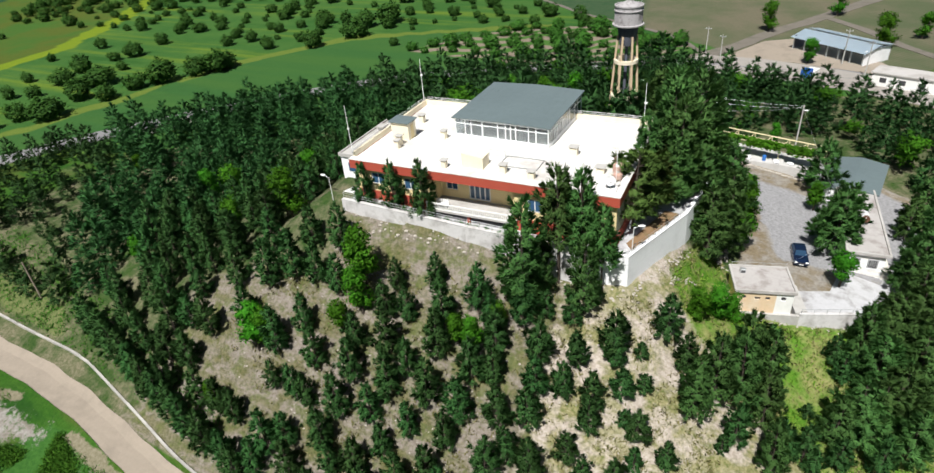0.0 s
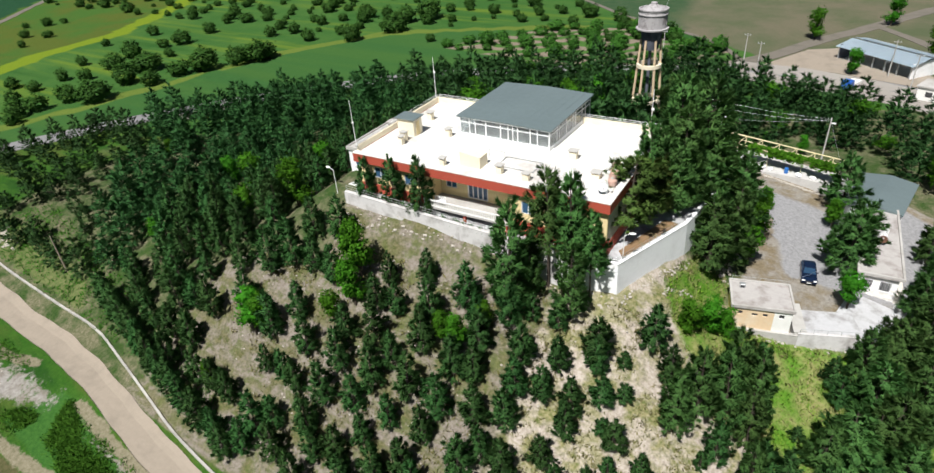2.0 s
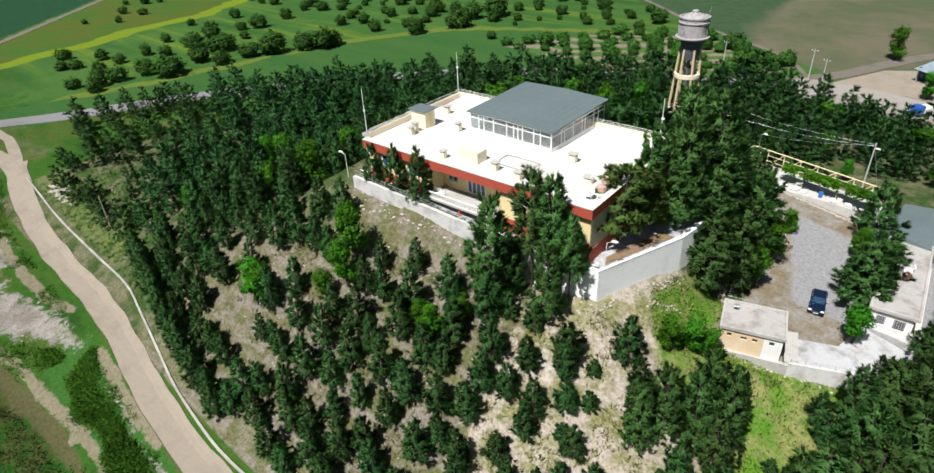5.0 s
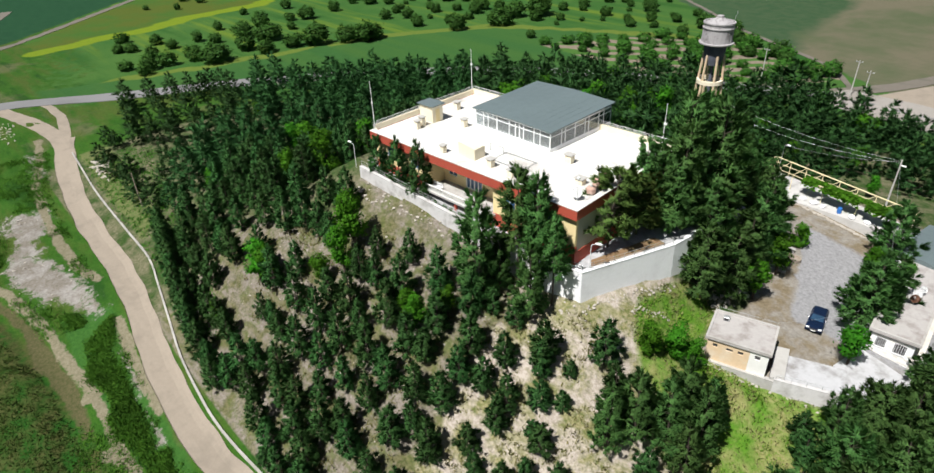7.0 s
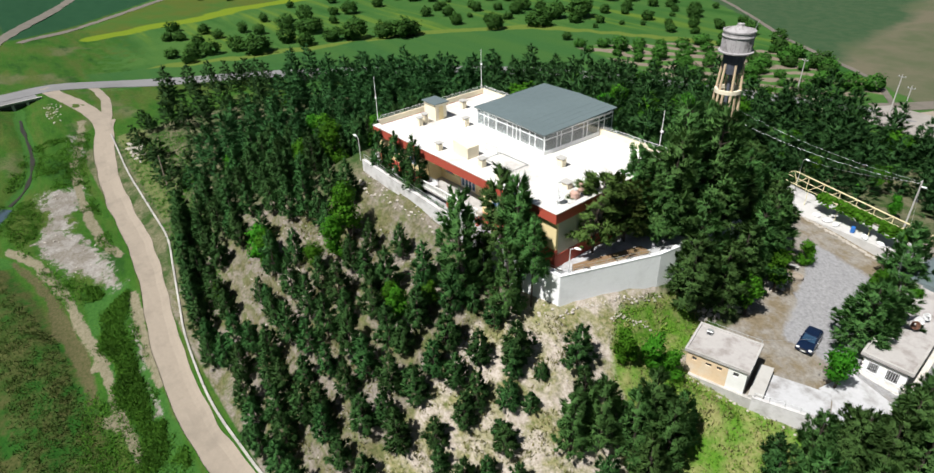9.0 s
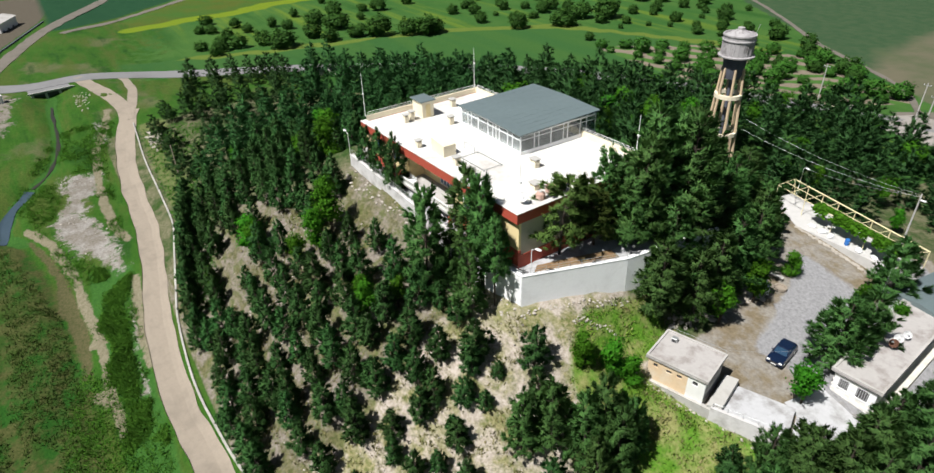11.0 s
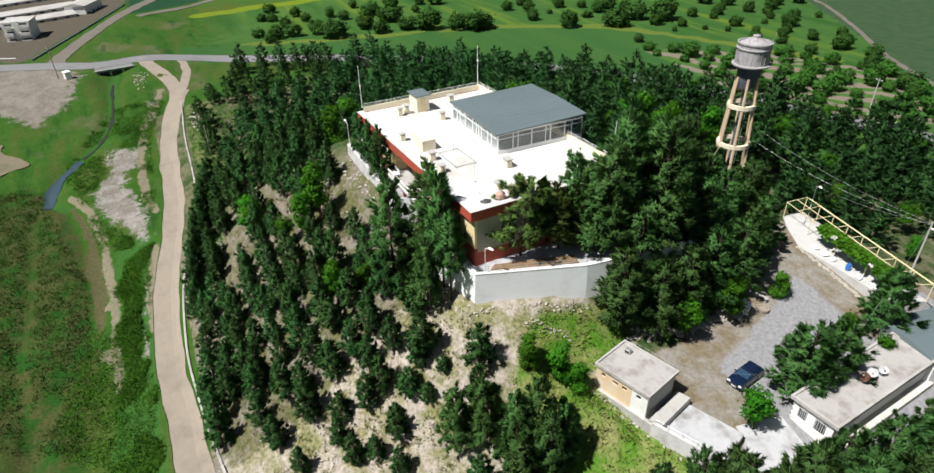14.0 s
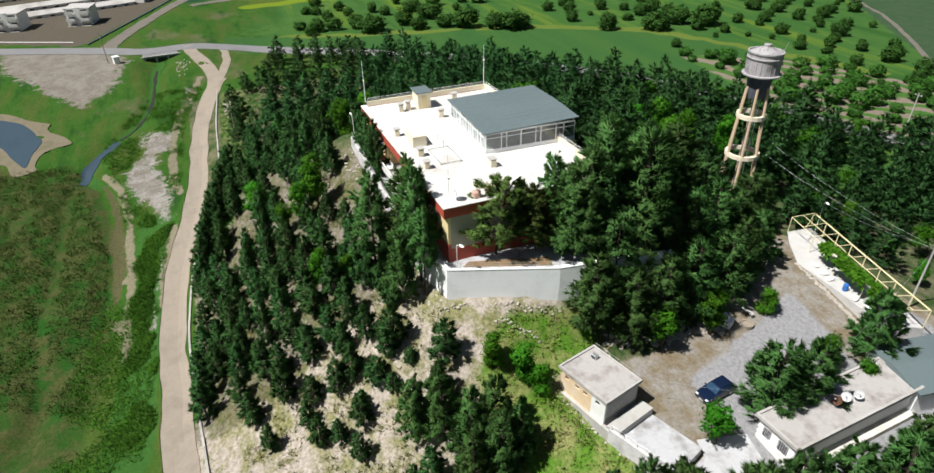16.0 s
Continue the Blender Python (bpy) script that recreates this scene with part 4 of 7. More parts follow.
mast("flag_pole", -46.6, 69.85, 8.15, 13.8, 0.05, "thin white pole on the roof corner", [(3.4, 0.1)])
mast("flag_pole", -45.6, 51.85, 8.15, 13.8, 0.05, "thin white pole on the roof corner", [(2.8, 0.0)])
mast("antenna_mast", -14.7, 53.4, 7.4, 12.9, 0.035, "thin antenna mast on the white roof", [(3.0, 0.1)])
mast("flag_pole", -16.4, 71.2, 7.4, 12.7, 0.05, "thin white pole at the back of the roof", [(2.8, 0.15)])

# ---- water tower ----
tower = thing("water_tower", pose(-27.1, 102.6, -7.0), "old concrete water tower with a round grey tank on tan legs", "water tower")
part("tank", lathe([(1.9, 18.4), (2.2, 18.85), (3.15, 18.9), (3.2, 19.1), (2.72, 19.15), (2.72, 21.2), (2.9, 21.25), (2.9, 21.4), (2.76, 21.45), (2.76, 21.9), (2.9, 21.95), (2.9, 22.15), (2.65, 22.15), (2.6, 21.95), (0.62, 22.75), (0.62, 23.05), (0.3, 23.1)], 28), M_TANK, tower, "weathered grey tank with a shallow cone lid")
for k in range(22):
    a = k * math.tau / 22
    f = Vector((math.cos(a), math.sin(a), 0)) * 2.73
    part("tank_rib", rod(f + Vector((0, 0, 19.15)), f + Vector((0, 0, 21.22)), 0.06, n=4), M_TANK, tower)
part("shaft", lathe([(1.5, 15.6), (1.75, 16.5), (2.1, 18.6), (2.15, 18.86)], 20), M_TANKDARK, tower, "dark neck under the tank")
for k in range(6):
    a = k * math.tau / 6 + 0.3
    f = Vector((math.cos(a), math.sin(a), 0))
    part("leg", rod(f * 3.3 - Vector((0, 0, 0.8)), f * 1.9 + Vector((0, 0, 17.2)), 0.30, 0.22, 8), M_TOWERLEG, tower)
for z in (6.9, 12.9):
    r = 3.3 - (z + 0.8) * 1.4 / 18.0
    bm = bmesh.new()
    n = 18
    rings = [[bm.verts.new((q * math.cos(k * math.tau / n), q * math.sin(k * math.tau / n), zz)) for k in range(n)] for q, zz in ((r - 0.25, z - 0.3), (r + 0.28, z - 0.3), (r + 0.28, z + 0.3), (r - 0.25, z + 0.3))]
    for i in range(4):
        p0, p1 = rings[i], rings[(i + 1) % 4]
        for k in range(n):
            bm.faces.new((p0[k], p0[(k + 1) % n], p1[(k + 1) % n], p1[k]))
    part("ring_beam", bm, M_CREAM_PALE, tower, "pale ring beam")
part("riser_pipe", rod((0, 0, -0.3), (0, 0, 16), 0.32, n=10), M_TANKDARK, tower)
part("ladder_rail", rod((0.9, 0.3, 0), (0.9, 0.3, 16), 0.04, n=5), M_STEEL, tower)
part("ladder_rail", rod((0.9, -0.2, 0), (0.9, -0.2, 16), 0.04, n=5), M_STEEL, tower)
tower.matrix_basis = tower.matrix_basis @ Matrix.Diagonal((0.80, 0.80, 0.97, 1))
part("antenna", rod((1.9, 1.7, 22.1), (2.2, 2.0, 23.6), 0.04, n=5), M_STEEL, tower)

# ---- shed ----
shed = thing("shed", pose(-3.85, 65.15, -9.2, 0, 0, 16.2), "small cream and white shed with a stained flat concrete roof", "shed")
SW = [(0.55, 1.0, 2.15, 2.6), (1.9, 2.5, 2.1, 2.45), (3.0, 3.5, 2.1, 2.5)]
front = wall_with_openings(4.1, -1.4, 3.05, 0.25, SW)
bmesh.ops.translate(front, verts=front.verts, vec=(0.15, -4.75, 0))
part("wall", front, M_TAN, shed, "warm cream front wall")
front2 = wall_with_openings(1.75, -1.4, 3.05, 0.25, [(0.5, 1.0, 2.1, 2.6)])
bmesh.ops.translate(front2, verts=front2.verts, vec=(4.252, -4.75, 0))
part("wall", front2, M_WHITE, shed, "whitewashed part of the front wall")
for a, b, c, d in SW + [(4.6, 5.1, 2.1, 2.6)]:
    part("window", box(a + 0.15, -4.62, c, b + 0.15, -4.58, d), M_DARK, shed)
part("wall", box(0.15, -4.498, -1.0, 0.4, -0.15, 3.05), M_CREAM, shed)
# The shade on this end is put in by grey instead of cream.
part("wall", box(5.75, -4.498, -1.0, 6.0, -0.15, 3.05), M_CONCRETE, shed, "side wall coloured grey for its shade")
part("wall", box(0.402, -0.4, -1.0, 5.748, -0.15, 3.05), M_CREAM_PALE, shed)
part("footing", box(-0.1, -5.05, -2.2, 6.1, -4.752, 0.35), M_CONCRETE, shed, "rough grey footing")
part("roof", box(-0.12, -4.95, 3.05, 6.22, 0.05, 3.26, 0.02), M_OLDROOF, shed, "stained flat concrete roof")
for b in ((-0.12, -4.95, 6.22, -4.75), (-0.12, -0.15, 6.22, 0.05), (-0.12, -4.748, 0.08, -0.152), (6.02, -4.748, 6.22, -0.152)):
    part("roof_rim", box(b[0], b[1], 3.262, b[2], b[3], 3.42), M_SLAB, shed)
part("vent_box", box(0.9, -1.5, 3.262, 1.5, -1.0, 3.75, 0.03), M_STEEL, shed, "grey vent box")
part("vent_hole", box(0.98, -1.52, 3.36, 1.42, -1.502, 3.66), M_DARK, shed)
for k in range(5):
    x = 0.2 + k * 1.45
    part("rail_post", rod((x, -0.05, 3.42), (x, -0.05, 3.85), 0.02, n=5), M_STEEL, shed)
part("rail", rod((0.1, -0.05, 3.85), (6.1, -0.05, 3.85), 0.02, n=5), M_STEEL, shed)

# ---- low concrete court beside the shed ----
court = part("pavement", prism([(3.4, 67.6), (8.6, 69.6), (10.3, 65.4), (4.6, 62.8)], -11.5, -9.35), M_COURT)
tagged(court, "stained pale concrete court beside the shed", "court", kind="structure")
ledge = part("concrete_ledge", prism([(2.2, 67.2), (3.45, 67.7), (4.9, 63.0), (3.75, 62.3)], -11.0, -8.55), M_CONCRETE)
tagged(ledge, "raised grey concrete ledge between shed and court", "ledge")
apron = part("pavement", prism([(7.2, 70.2), (8.2, 75.2), (12.6, 74.6), (13.4, 80.0), (15.0, 80.0), (15.4, 73.5), (10.6, 65.8), (8.8, 69.8)], -12.0, lambda x, y: yard_z(x) + 0.12), M_COURT)
tagged(apron, "pale concrete paving in front of the gatehouse", "paving", kind="structure")
sloped_wall("court_wall", (-3.3, 60.0), (4.2, 62.3), -8.75, -8.9, -10.8, -12.0, 0.35, M_CONCRETE, "grey footing wall below the shed", "court wall")
sloped_wall("court_wall", (4.2, 62.3), (10.6, 65.3), -8.6, -8.9, -12.0, -12.8, 0.3, M_PATCHED, "streaked whitewashed low wall round the concrete court", "court wall")
railing("railing", (4.3, 62.5), (10.5, 65.45), -8.6, -8.9, 0.55, 1.5, M_STEEL, "thin pipe railing on the court wall", 1)
sloped_wall("court_wall", (10.6, 65.3), (16.5, 72.5), -9.6, -10.4, -13.0, -13.0, 0.3, M_LIMEWASH, "whitewashed low wall below the gatehouse", "court wall")

# ---- gatehouse ----
gate = thing("gatehouse", pose(8.35, 75.6, -10.75, 0, 0, 95.0), "low white stone gatehouse with a stained flat concrete roof", "gatehouse")
GL, GW = 17.1, 4.55
south = wall_with_openings(GW - 0.6, -0.6, 3.0, 0.3, [(0.5, 1.4, 1.2, 2.3), (2.2, 3.3, 1.1, 2.3)])
bmesh.ops.rotate(south, verts=south.verts, cent=(0, 0, 0), matrix=Matrix.Rotation(radians(-90), 3, "Z"))
bmesh.ops.translate(south, verts=south.verts, vec=(0.3, -0.3, 0))
part("wall", south, M_LIMEWASH, gate, "white stone end wall")
part("wall", box(0.602, -GW + 0.3, -0.8, GL - 0.3, -GW + 0.6, 3.0), M_LIMEWASH, gate)
part("wall", box(0.602, -0.6, -0.6, GL - 0.3, -0.3, 3.0), M_LIMEWASH, gate)
part("wall", box(GL - 0.6, -GW + 0.602, -0.6, GL - 0.3, -0.602, 3.0), M_LIMEWASH, gate)
for y0, y1, z0, z1 in ((-0.8, -1.7, 1.2, 2.3), (-2.5, -3.6, 1.1, 2.3)):
    w = part("window", box(0.36, y1, z0, 0.42, y0, z1), M_DARK, gate)
    for k in range(5):
        y = y0 + (y1 - y0) * (k + 0.5) / 5
        part("bar", rod((0.29, y, z0), (0.29, y, z1), 0.02, n=5), M_PVC, w)
    part("sill", box(0.2, y1 - 0.08, z0 - 0.1, 0.36, y0 + 0.08, z0), M_PVC, w)
part("roof", box(-0.1, -GW - 0.15, 3.0, GL + 0.1, 0.12, 3.2, 0.02), M_OLDROOF, gate, "stained flat concrete roof")
for b in ((-0.1, -GW - 0.15, GL + 0.1, -GW + 0.1), (-0.1, -0.13, GL + 0.1, 0.12), (-0.1, -GW + 0.102, 0.15, -0.132), (GL - 0.15, -GW + 0.102, GL + 0.1, -0.132)):
    part("roof_rim", box(b[0], b[1], 3.202, b[2], b[3], 3.4), M_SLAB, gate)
part("plinth", box(0.1, -GW - 0.7, -1.2, GL - 0.3, -GW + 0.298, 0.5), M_STONE, gate, "pale stone plinth ledge")
course = box(0, 0, 0, 0.035, 0.47, 0.28, 0.012)
block_mesh = bpy.data.meshes.new("stone_block")
course.to_mesh(block_mesh)
course.free()
block_mesh.materials.append(plain_mat("cut_white_stone", (0.80, 0.78, 0.74), (0.58, 0.55, 0.50), 0.9, grain=5.0, amount=0.5, relief=0.5, vary=0.12))
for row in range(11):
    for col in range(8):
        y, z = -0.78 - col * 0.5 + (0.12 if row % 2 else -0.12), -0.35 + row * 0.305
        if y < -GW + 0.32 or any(y + 0.47 > b - 0.05 and y < a + 0.05 and z + 0.28 > c - 0.12 and z < d + 0.03 for a, b, c, d in ((-0.8, -1.7, 1.2, 2.3), (-2.5, -3.6, 1.1, 2.3))):
            continue
        piece = new("stone_block", block_mesh)
        piece.parent = gate
        piece.location = (0.268, y, z)
for k, (x, h) in enumerate(((8.7, 1.0), (13.0, 0.7))):
    part("antenna", rod((x, -0.6, 3.2), (x, -0.6, 3.2 + h), 0.025, n=5), M_STEEL, gate)


def dish(wx, wy, z, r, turn, material, label):
    ob = thing("satellite_dish", pose(wx, wy, z, 0, 0, turn), label, "satellite dish", "roof dishes")
    bm = bmesh.new()
    n, rings = 16, []
    for q in (0.0, 0.35, 0.7, 1.0):
        rings.append([bm.verts.new((r * q * math.cos(k * math.tau / n), r * q * math.sin(k * math.tau / n), 0.22 * r * q * q)) for k in range(n)] if q else [bm.verts.new((0, 0, 0))])
    for k in range(n):
        bm.faces.new((rings[0][0], rings[1][k], rings[1][(k + 1) % n]))
        for a, b in zip(rings[1:], rings[2:]):
            bm.faces.new((a[k], b[k], b[(k + 1) % n], a[(k + 1) % n]))
    bmesh.ops.solidify(bm, geom=bm.faces[:], thickness=0.03)
    bmesh.ops.transform(bm, matrix=pose(0, 0, 0.75, 50, 0, 0), verts=bm.verts)
    part("reflector", bm, material, ob)
    part("post", rod((0, 0, 0), (0, 0, 0.75), 0.04, n=6), M_STEEL, ob)
    part("feed_arm", rod((0, 0.05, 0.7), (0, -r * 0.8, 1.15), 0.02, n=5), M_STEEL, ob)
    part("receiver", box(-0.06, -r * 0.8 - 0.1, 1.1, 0.06, -r * 0.8 + 0.06, 1.22), M_PVC, ob)
    return ob


M_RUST = plain_mat("rusty_steel", (0.20, 0.10, 0.065), (0.12, 0.07, 0.05), 0.85, amount=0.7)
dish(10.2, 83.2, -7.55, 0.48, -10, M_RUST, "rusty brown satellite dish on the flat roof")
dish(10.1, 84.4, -7.55, 0.48, 15, M_PVC, "white satellite dish on the flat roof")
dish(10.3, 85.7, -7.55, 0.43, 40, M_PVC, "white satellite dish on the flat roof")
dish(-15.6, 54.6, DECK + 0.02, 0.55, 20, M_PVC, "white satellite dish on the house roof")

barnlet = thing("store_building", pose(5.2, 93.2, -10.8, 0, 0, -8), "long store with a smooth grey metal roof", "store")
part("wall", box(0.2, 0, -0.6, 6.6, 10.2, 3.1), M_LIMEWASH, barnlet)
bm = bmesh.new()
vs = [bm.verts.new(v) for v in ((-0.2, -0.3, 3.1), (7.0, -0.3, 3.1), (7.0, 10.5, 3.1), (-0.2, 10.5, 3.1), (-0.2, -0.3, 3.3), (7.0, -0.3, 3.3), (7.0, 10.5, 3.3), (-0.2, 10.5, 3.3), (3.4, -0.3, 3.85), (3.4, 10.5, 3.85))]
for f in ((0, 3, 2, 1), (4, 8, 9, 7), (8, 5, 6, 9), (0, 1, 5, 8, 4), (3, 7, 9, 6, 2), (0, 4, 7, 3), (1, 2, 6, 5)):
    bm.faces.new([vs[i] for i in f])
part("roof", bm, M_ROOFMETAL, barnlet, "grey metal roof")

# ---- car ----


def build_car(m, paint, label):
    ob = thing("car", m, label, "car")
    L, W = 4.15, 1.72
    side = [(-L / 2, 0.35), (-L / 2 + 0.05, 0.72), (-L / 2 + 0.5, 0.86), (-0.75, 0.95), (0.55, 1.0), (1.75, 0.98), (L / 2 - 0.05, 0.8), (L / 2, 0.4), (1.6, 0.22), (-1.5, 0.22)]
    roof = [(-0.85, 0.94), (-0.1, 1.40), (0.9, 1.44), (1.55, 1.34), (1.95, 0.96)]

    def loft(profile, w0, w1, top):
        bm = bmesh.new()
        rows = []
        for s in (-1, 1):
            rows.append([bm.verts.new((x, s * (w1 if z > top else w0) / 2, z)) for x, z in profile])
        n = len(profile)
        bm.faces.new(rows[0])
        bm.faces.new(rows[1][::-1])
        for k in range(n):
            bm.faces.new((rows[0][k], rows[1][k], rows[1][(k + 1) % n], rows[0][(k + 1) % n]))
        bmesh.ops.bevel(bm, geom=bm.edges[:], offset=0.05, segments=2, affect="EDGES")
        return bm

    part("body", loft(side, W, W - 0.08, 0.8), paint, ob)
    part("cabin", loft(roof, W - 0.14, W - 0.42, 1.2), paint, ob)
    bm = bmesh.new()
    vs = [bm.verts.new(v) for v in ((-0.80, -0.66, 0.985), (-0.80, 0.66, 0.985), (-0.2, 0.56, 1.37), (-0.2, -0.56, 1.37))]
    bm.faces.new(vs)
    bmesh.ops.solidify(bm, geom=bm.faces[:], thickness=0.03)
    bmesh.ops.translate(bm, verts=bm.verts, vec=(-0.04, 0, 0.02))
    part("windscreen", bm, M_BLUEGLASS, ob)
    for s in (-1, 1):
        bm = bmesh.new()
        vs = [bm.verts.new(v) for v in ((-0.6, s * 0.785, 1.0), (1.6, s * 0.785, 1.0), (1.35, s * 0.69, 1.31), (0.0, s * 0.67, 1.34))]
        bm.faces.new(vs if s < 0 else vs[::-1])
        bmesh.ops.solidify(bm, geom=bm.faces[:], thickness=0.02)
        part("side_window", bm, M_BLUEGLASS, ob)
        part("headlight", box(-L / 2 - 0.01, s * 0.62 - 0.17, 0.62, -L / 2 + 0.18, s * 0.62 + 0.17, 0.76, 0.03), M_PVC, ob, "clear headlight")
        part("mirror", box(-0.62, s * 0.9 - 0.1, 0.95, -0.48, s * 0.9 + 0.1, 1.08, 0.03), paint, ob)
        for x in (-1.3, 1.28):
            wheel = part("wheel", rod((x, s * (W / 2 - 0.2), 0.31), (x, s * (W / 2 + 0.01), 0.31), 0.31, n=18), M_TYRE, ob, "black tyre")
            part("rim", rod((x, s * (W / 2 + 0.005), 0.31), (x, s * (W / 2 + 0.025), 0.31), 0.19, n=14), M_STEEL, wheel)
    part("grille", box(-L / 2 - 0.012, -0.4, 0.5, -L / 2 + 0.05, 0.4, 0.64), M_DARK, ob)
    part("number_plate", box(-L / 2 - 0.02, -0.25, 0.36, -L / 2 + 0.02, 0.25, 0.47), M_PVC, ob)
    return ob


build_car(pose(3.4, 75.2, yard_z(3.3), 0, 0, 100), M_CARBLUE, "dark blue hatchback parked on the gravel yard")
build_car(pose(-20.6, 99.2, ground(-20.6, 99.2) + 0.05, 0, 0, 165), plain_mat("white_car_paint", (0.72, 0.74, 0.78), (0.62, 0.64, 0.68), 0.25, amount=0.2, relief=0.0), "white car parked under the pines beside the pergola")

# ---- pergola terrace at the end of the yard ----
PT = [(-14.0, 101.2), (-9.8, 98.5), (-4.7, 98.5), (0.3, 98.2), (2.6, 97.6), (5.0, 101.7), (-15.9, 106.9), (-16.4, 103.2)]
M_TERRACE = plain_mat("worn_white_paving", (0.66, 0.65, 0.64), (0.46, 0.45, 0.43), 0.9, grain=1.5, amount=0.6, vary=0.2)
perg_floor = part("pavement", prism(PT, -9.6, -7.75), M_TERRACE)
tagged(perg_floor, "raised paved terrace under the pergola", "terrace", kind="structure")
perg = thing("pergola", Matrix(), "cream-painted steel pergola over a paved terrace, vines on one half", "pergola")
O0, O1 = Vector((-15.9, 106.7, 0)), Vector((4.9, 101.6, 0))
I0, I1 = Vector((-16.2, 103.0, 0)), Vector((3.4, 98.3, 0))
PZ = -5.35
for a, b, r in ((O0, O1, 0.09), (I0, I1, 0.05), (O0 + (I0 - O0) * 0.5, O1 + (I1 - O1) * 0.5, 0.05)):
    part("long_beam", rod((a.x, a.y, PZ), (b.x, b.y, PZ), r, n=6), M_YELLOWSTEEL, perg)
for k in range(9):
    f = k / 8
    a, b = O0 + (O1 - O0) * f, I0 + (I1 - I0) * f
    part("cross_beam", rod((a.x, a.y, PZ + 0.05), (b.x, b.y, PZ + 0.05), 0.045, n=5), M_YELLOWSTEEL, perg)
    part("post", rod((a.x, a.y, -7.75), (a.x, a.y, PZ), 0.06, n=6), M_YELLOWSTEEL, perg)
    if k % 2 == 0:
        part("post", rod((b.x, b.y, -7.75), (b.x, b.y, PZ), 0.05, n=6), M_YELLOWSTEEL, perg)
part("brace", rod((O0.x, O0.y, PZ + 0.02), ((O0 + (O1 - O0) * 0.125).x, (I0 + (I1 - I0) * 0.125).y, PZ + 0.02), 0.04, n=5), M_YELLOWSTEEL, perg)
rng = random.Random(91)
vv, vf = [], []
for _ in range(2600):
    f, g = rng.uniform(0.34, 1.0), rng.uniform(0.74, 1.14)
    a = O0 + (O1 - O0) * f
    b = I0 + (I1 - I0) * f
    p = a + (b - a) * g + Vector((rng.gauss(0, 0.15), rng.gauss(0, 0.15), PZ + 0.12 + rng.gauss(0, 0.14) - max(0.0, g - 0.98) * rng.uniform(0, 6.0)))
    if noise.noise((p.x * 0.5, p.y * 0.5, 2.0)) < -0.42:
        continue
    u = Vector((rng.uniform(-1, 1), rng.uniform(-1, 1), rng.uniform(-0.5, 0.5))).normalized() * rng.uniform(0.16, 0.30)
    v = u.cross(Vector((rng.uniform(-0.4, 0.4), rng.uniform(-0.4, 0.4), 1))).normalized() * u.length
    i = len(vv)
    vv += [tuple(p - u), tuple(p + v), tuple(p + u), tuple(p - v)]
    vf.append((i, i + 1, i + 2, i + 3))
me = bpy.data.meshes.new("vine")
me.from_pydata(vv, [], vf)
me.materials.append(M_LEAF)
tagged(new("vine", me), "bright green grape vine over the pergola", "vine")


# ---- lamps, poles, cables ----


def street_lamp(x, y, z, h, turn, label):
    ob = thing("street_lamp", pose(x, y, z, 0, 0, turn), label, "street lamp", "street lamps")
    part("post", rod((0, 0, 0), (0, 0, h), 0.05, 0.035, 8), M_PVC, ob)
    part("arm", rod((0, 0, h), (0.5, 0, h + 0.22), 0.03, n=6), M_PVC, ob)
    bm = bmesh.new()
    bmesh.ops.create_uvsphere(bm, u_segments=12, v_segments=8, radius=1.0)
    bmesh.ops.scale(bm, vec=(0.38, 0.17, 0.12), verts=bm.verts)
    bmesh.ops.translate(bm, verts=bm.verts, vec=(0.75, 0, h + 0.28))
    part("lamp_head", bm, M_PVC, ob, "white oval lamp head")
    part("base", lathe([(0.12, -0.1), (0.12, 0.08), (0.06, 0.12)], 8), M_CONCRETE, ob)
    return ob


street_lamp(-48.7, 50.3, 1.6, 3.4, 185, "white street lamp beside the retaining wall")
street_lamp(-12.6, 53.4, 0.75, 3.2, 20, "white street lamp inside the whitewashed corner")
street_lamp(-15.2, 106.9, -7.75, 4.4, -20, "white street lamp at the end of the pergola")


def utility_pole(x, y, h, label, arm=True, z=None, material=None):
    z = ground(x, y) if z is None else z
    ob = thing("utility_pole", pose(x, y, z), label, "utility pole", "utility poles")
    part("shaft", rod((0, 0, -0.4), (0, 0, h), 0.14, 0.09, 8), material or M_CONCRETE, ob)
    if arm:
        part("cross_arm", box(-0.7, -0.05, h - 0.5, 0.7, 0.05, h - 0.4), M_STEEL, ob)
        for k in (-0.6, 0, 0.6):
            part("insulator", lathe([(0.05, h - 0.4), (0.07, h - 0.3), (0.03, h - 0.2)], 6), M_PVC, ob).location = (k, 0, 0)
    return ob


pole = utility_pole(0.6, 105.4, 9.2, "grey concrete utility pole with a small lamp beyond the pergola", False, -9.6)
part("lamp_head", box(0.1, -0.12, 8.3, 0.75, 0.12, 8.45, 0.03), M_PVC, pole, "small white lamp")
utility_pole(-93.0, 33.0, 6.5, "thin wooden pole on the flank of the hill", False, None, M_WOOD)
utility_pole(-150.0, 4.0, 8.0, "brown wooden utility pole beside the road", True, None, M_WOOD)
for x, y in ((-22.5, 160.5), (-18.3, 154.0), (7.0, 164.2), (11.3, 154.6), (-41.0, 157.5)):
    utility_pole(x, y, 8.0, "slender grey utility pole along the road")


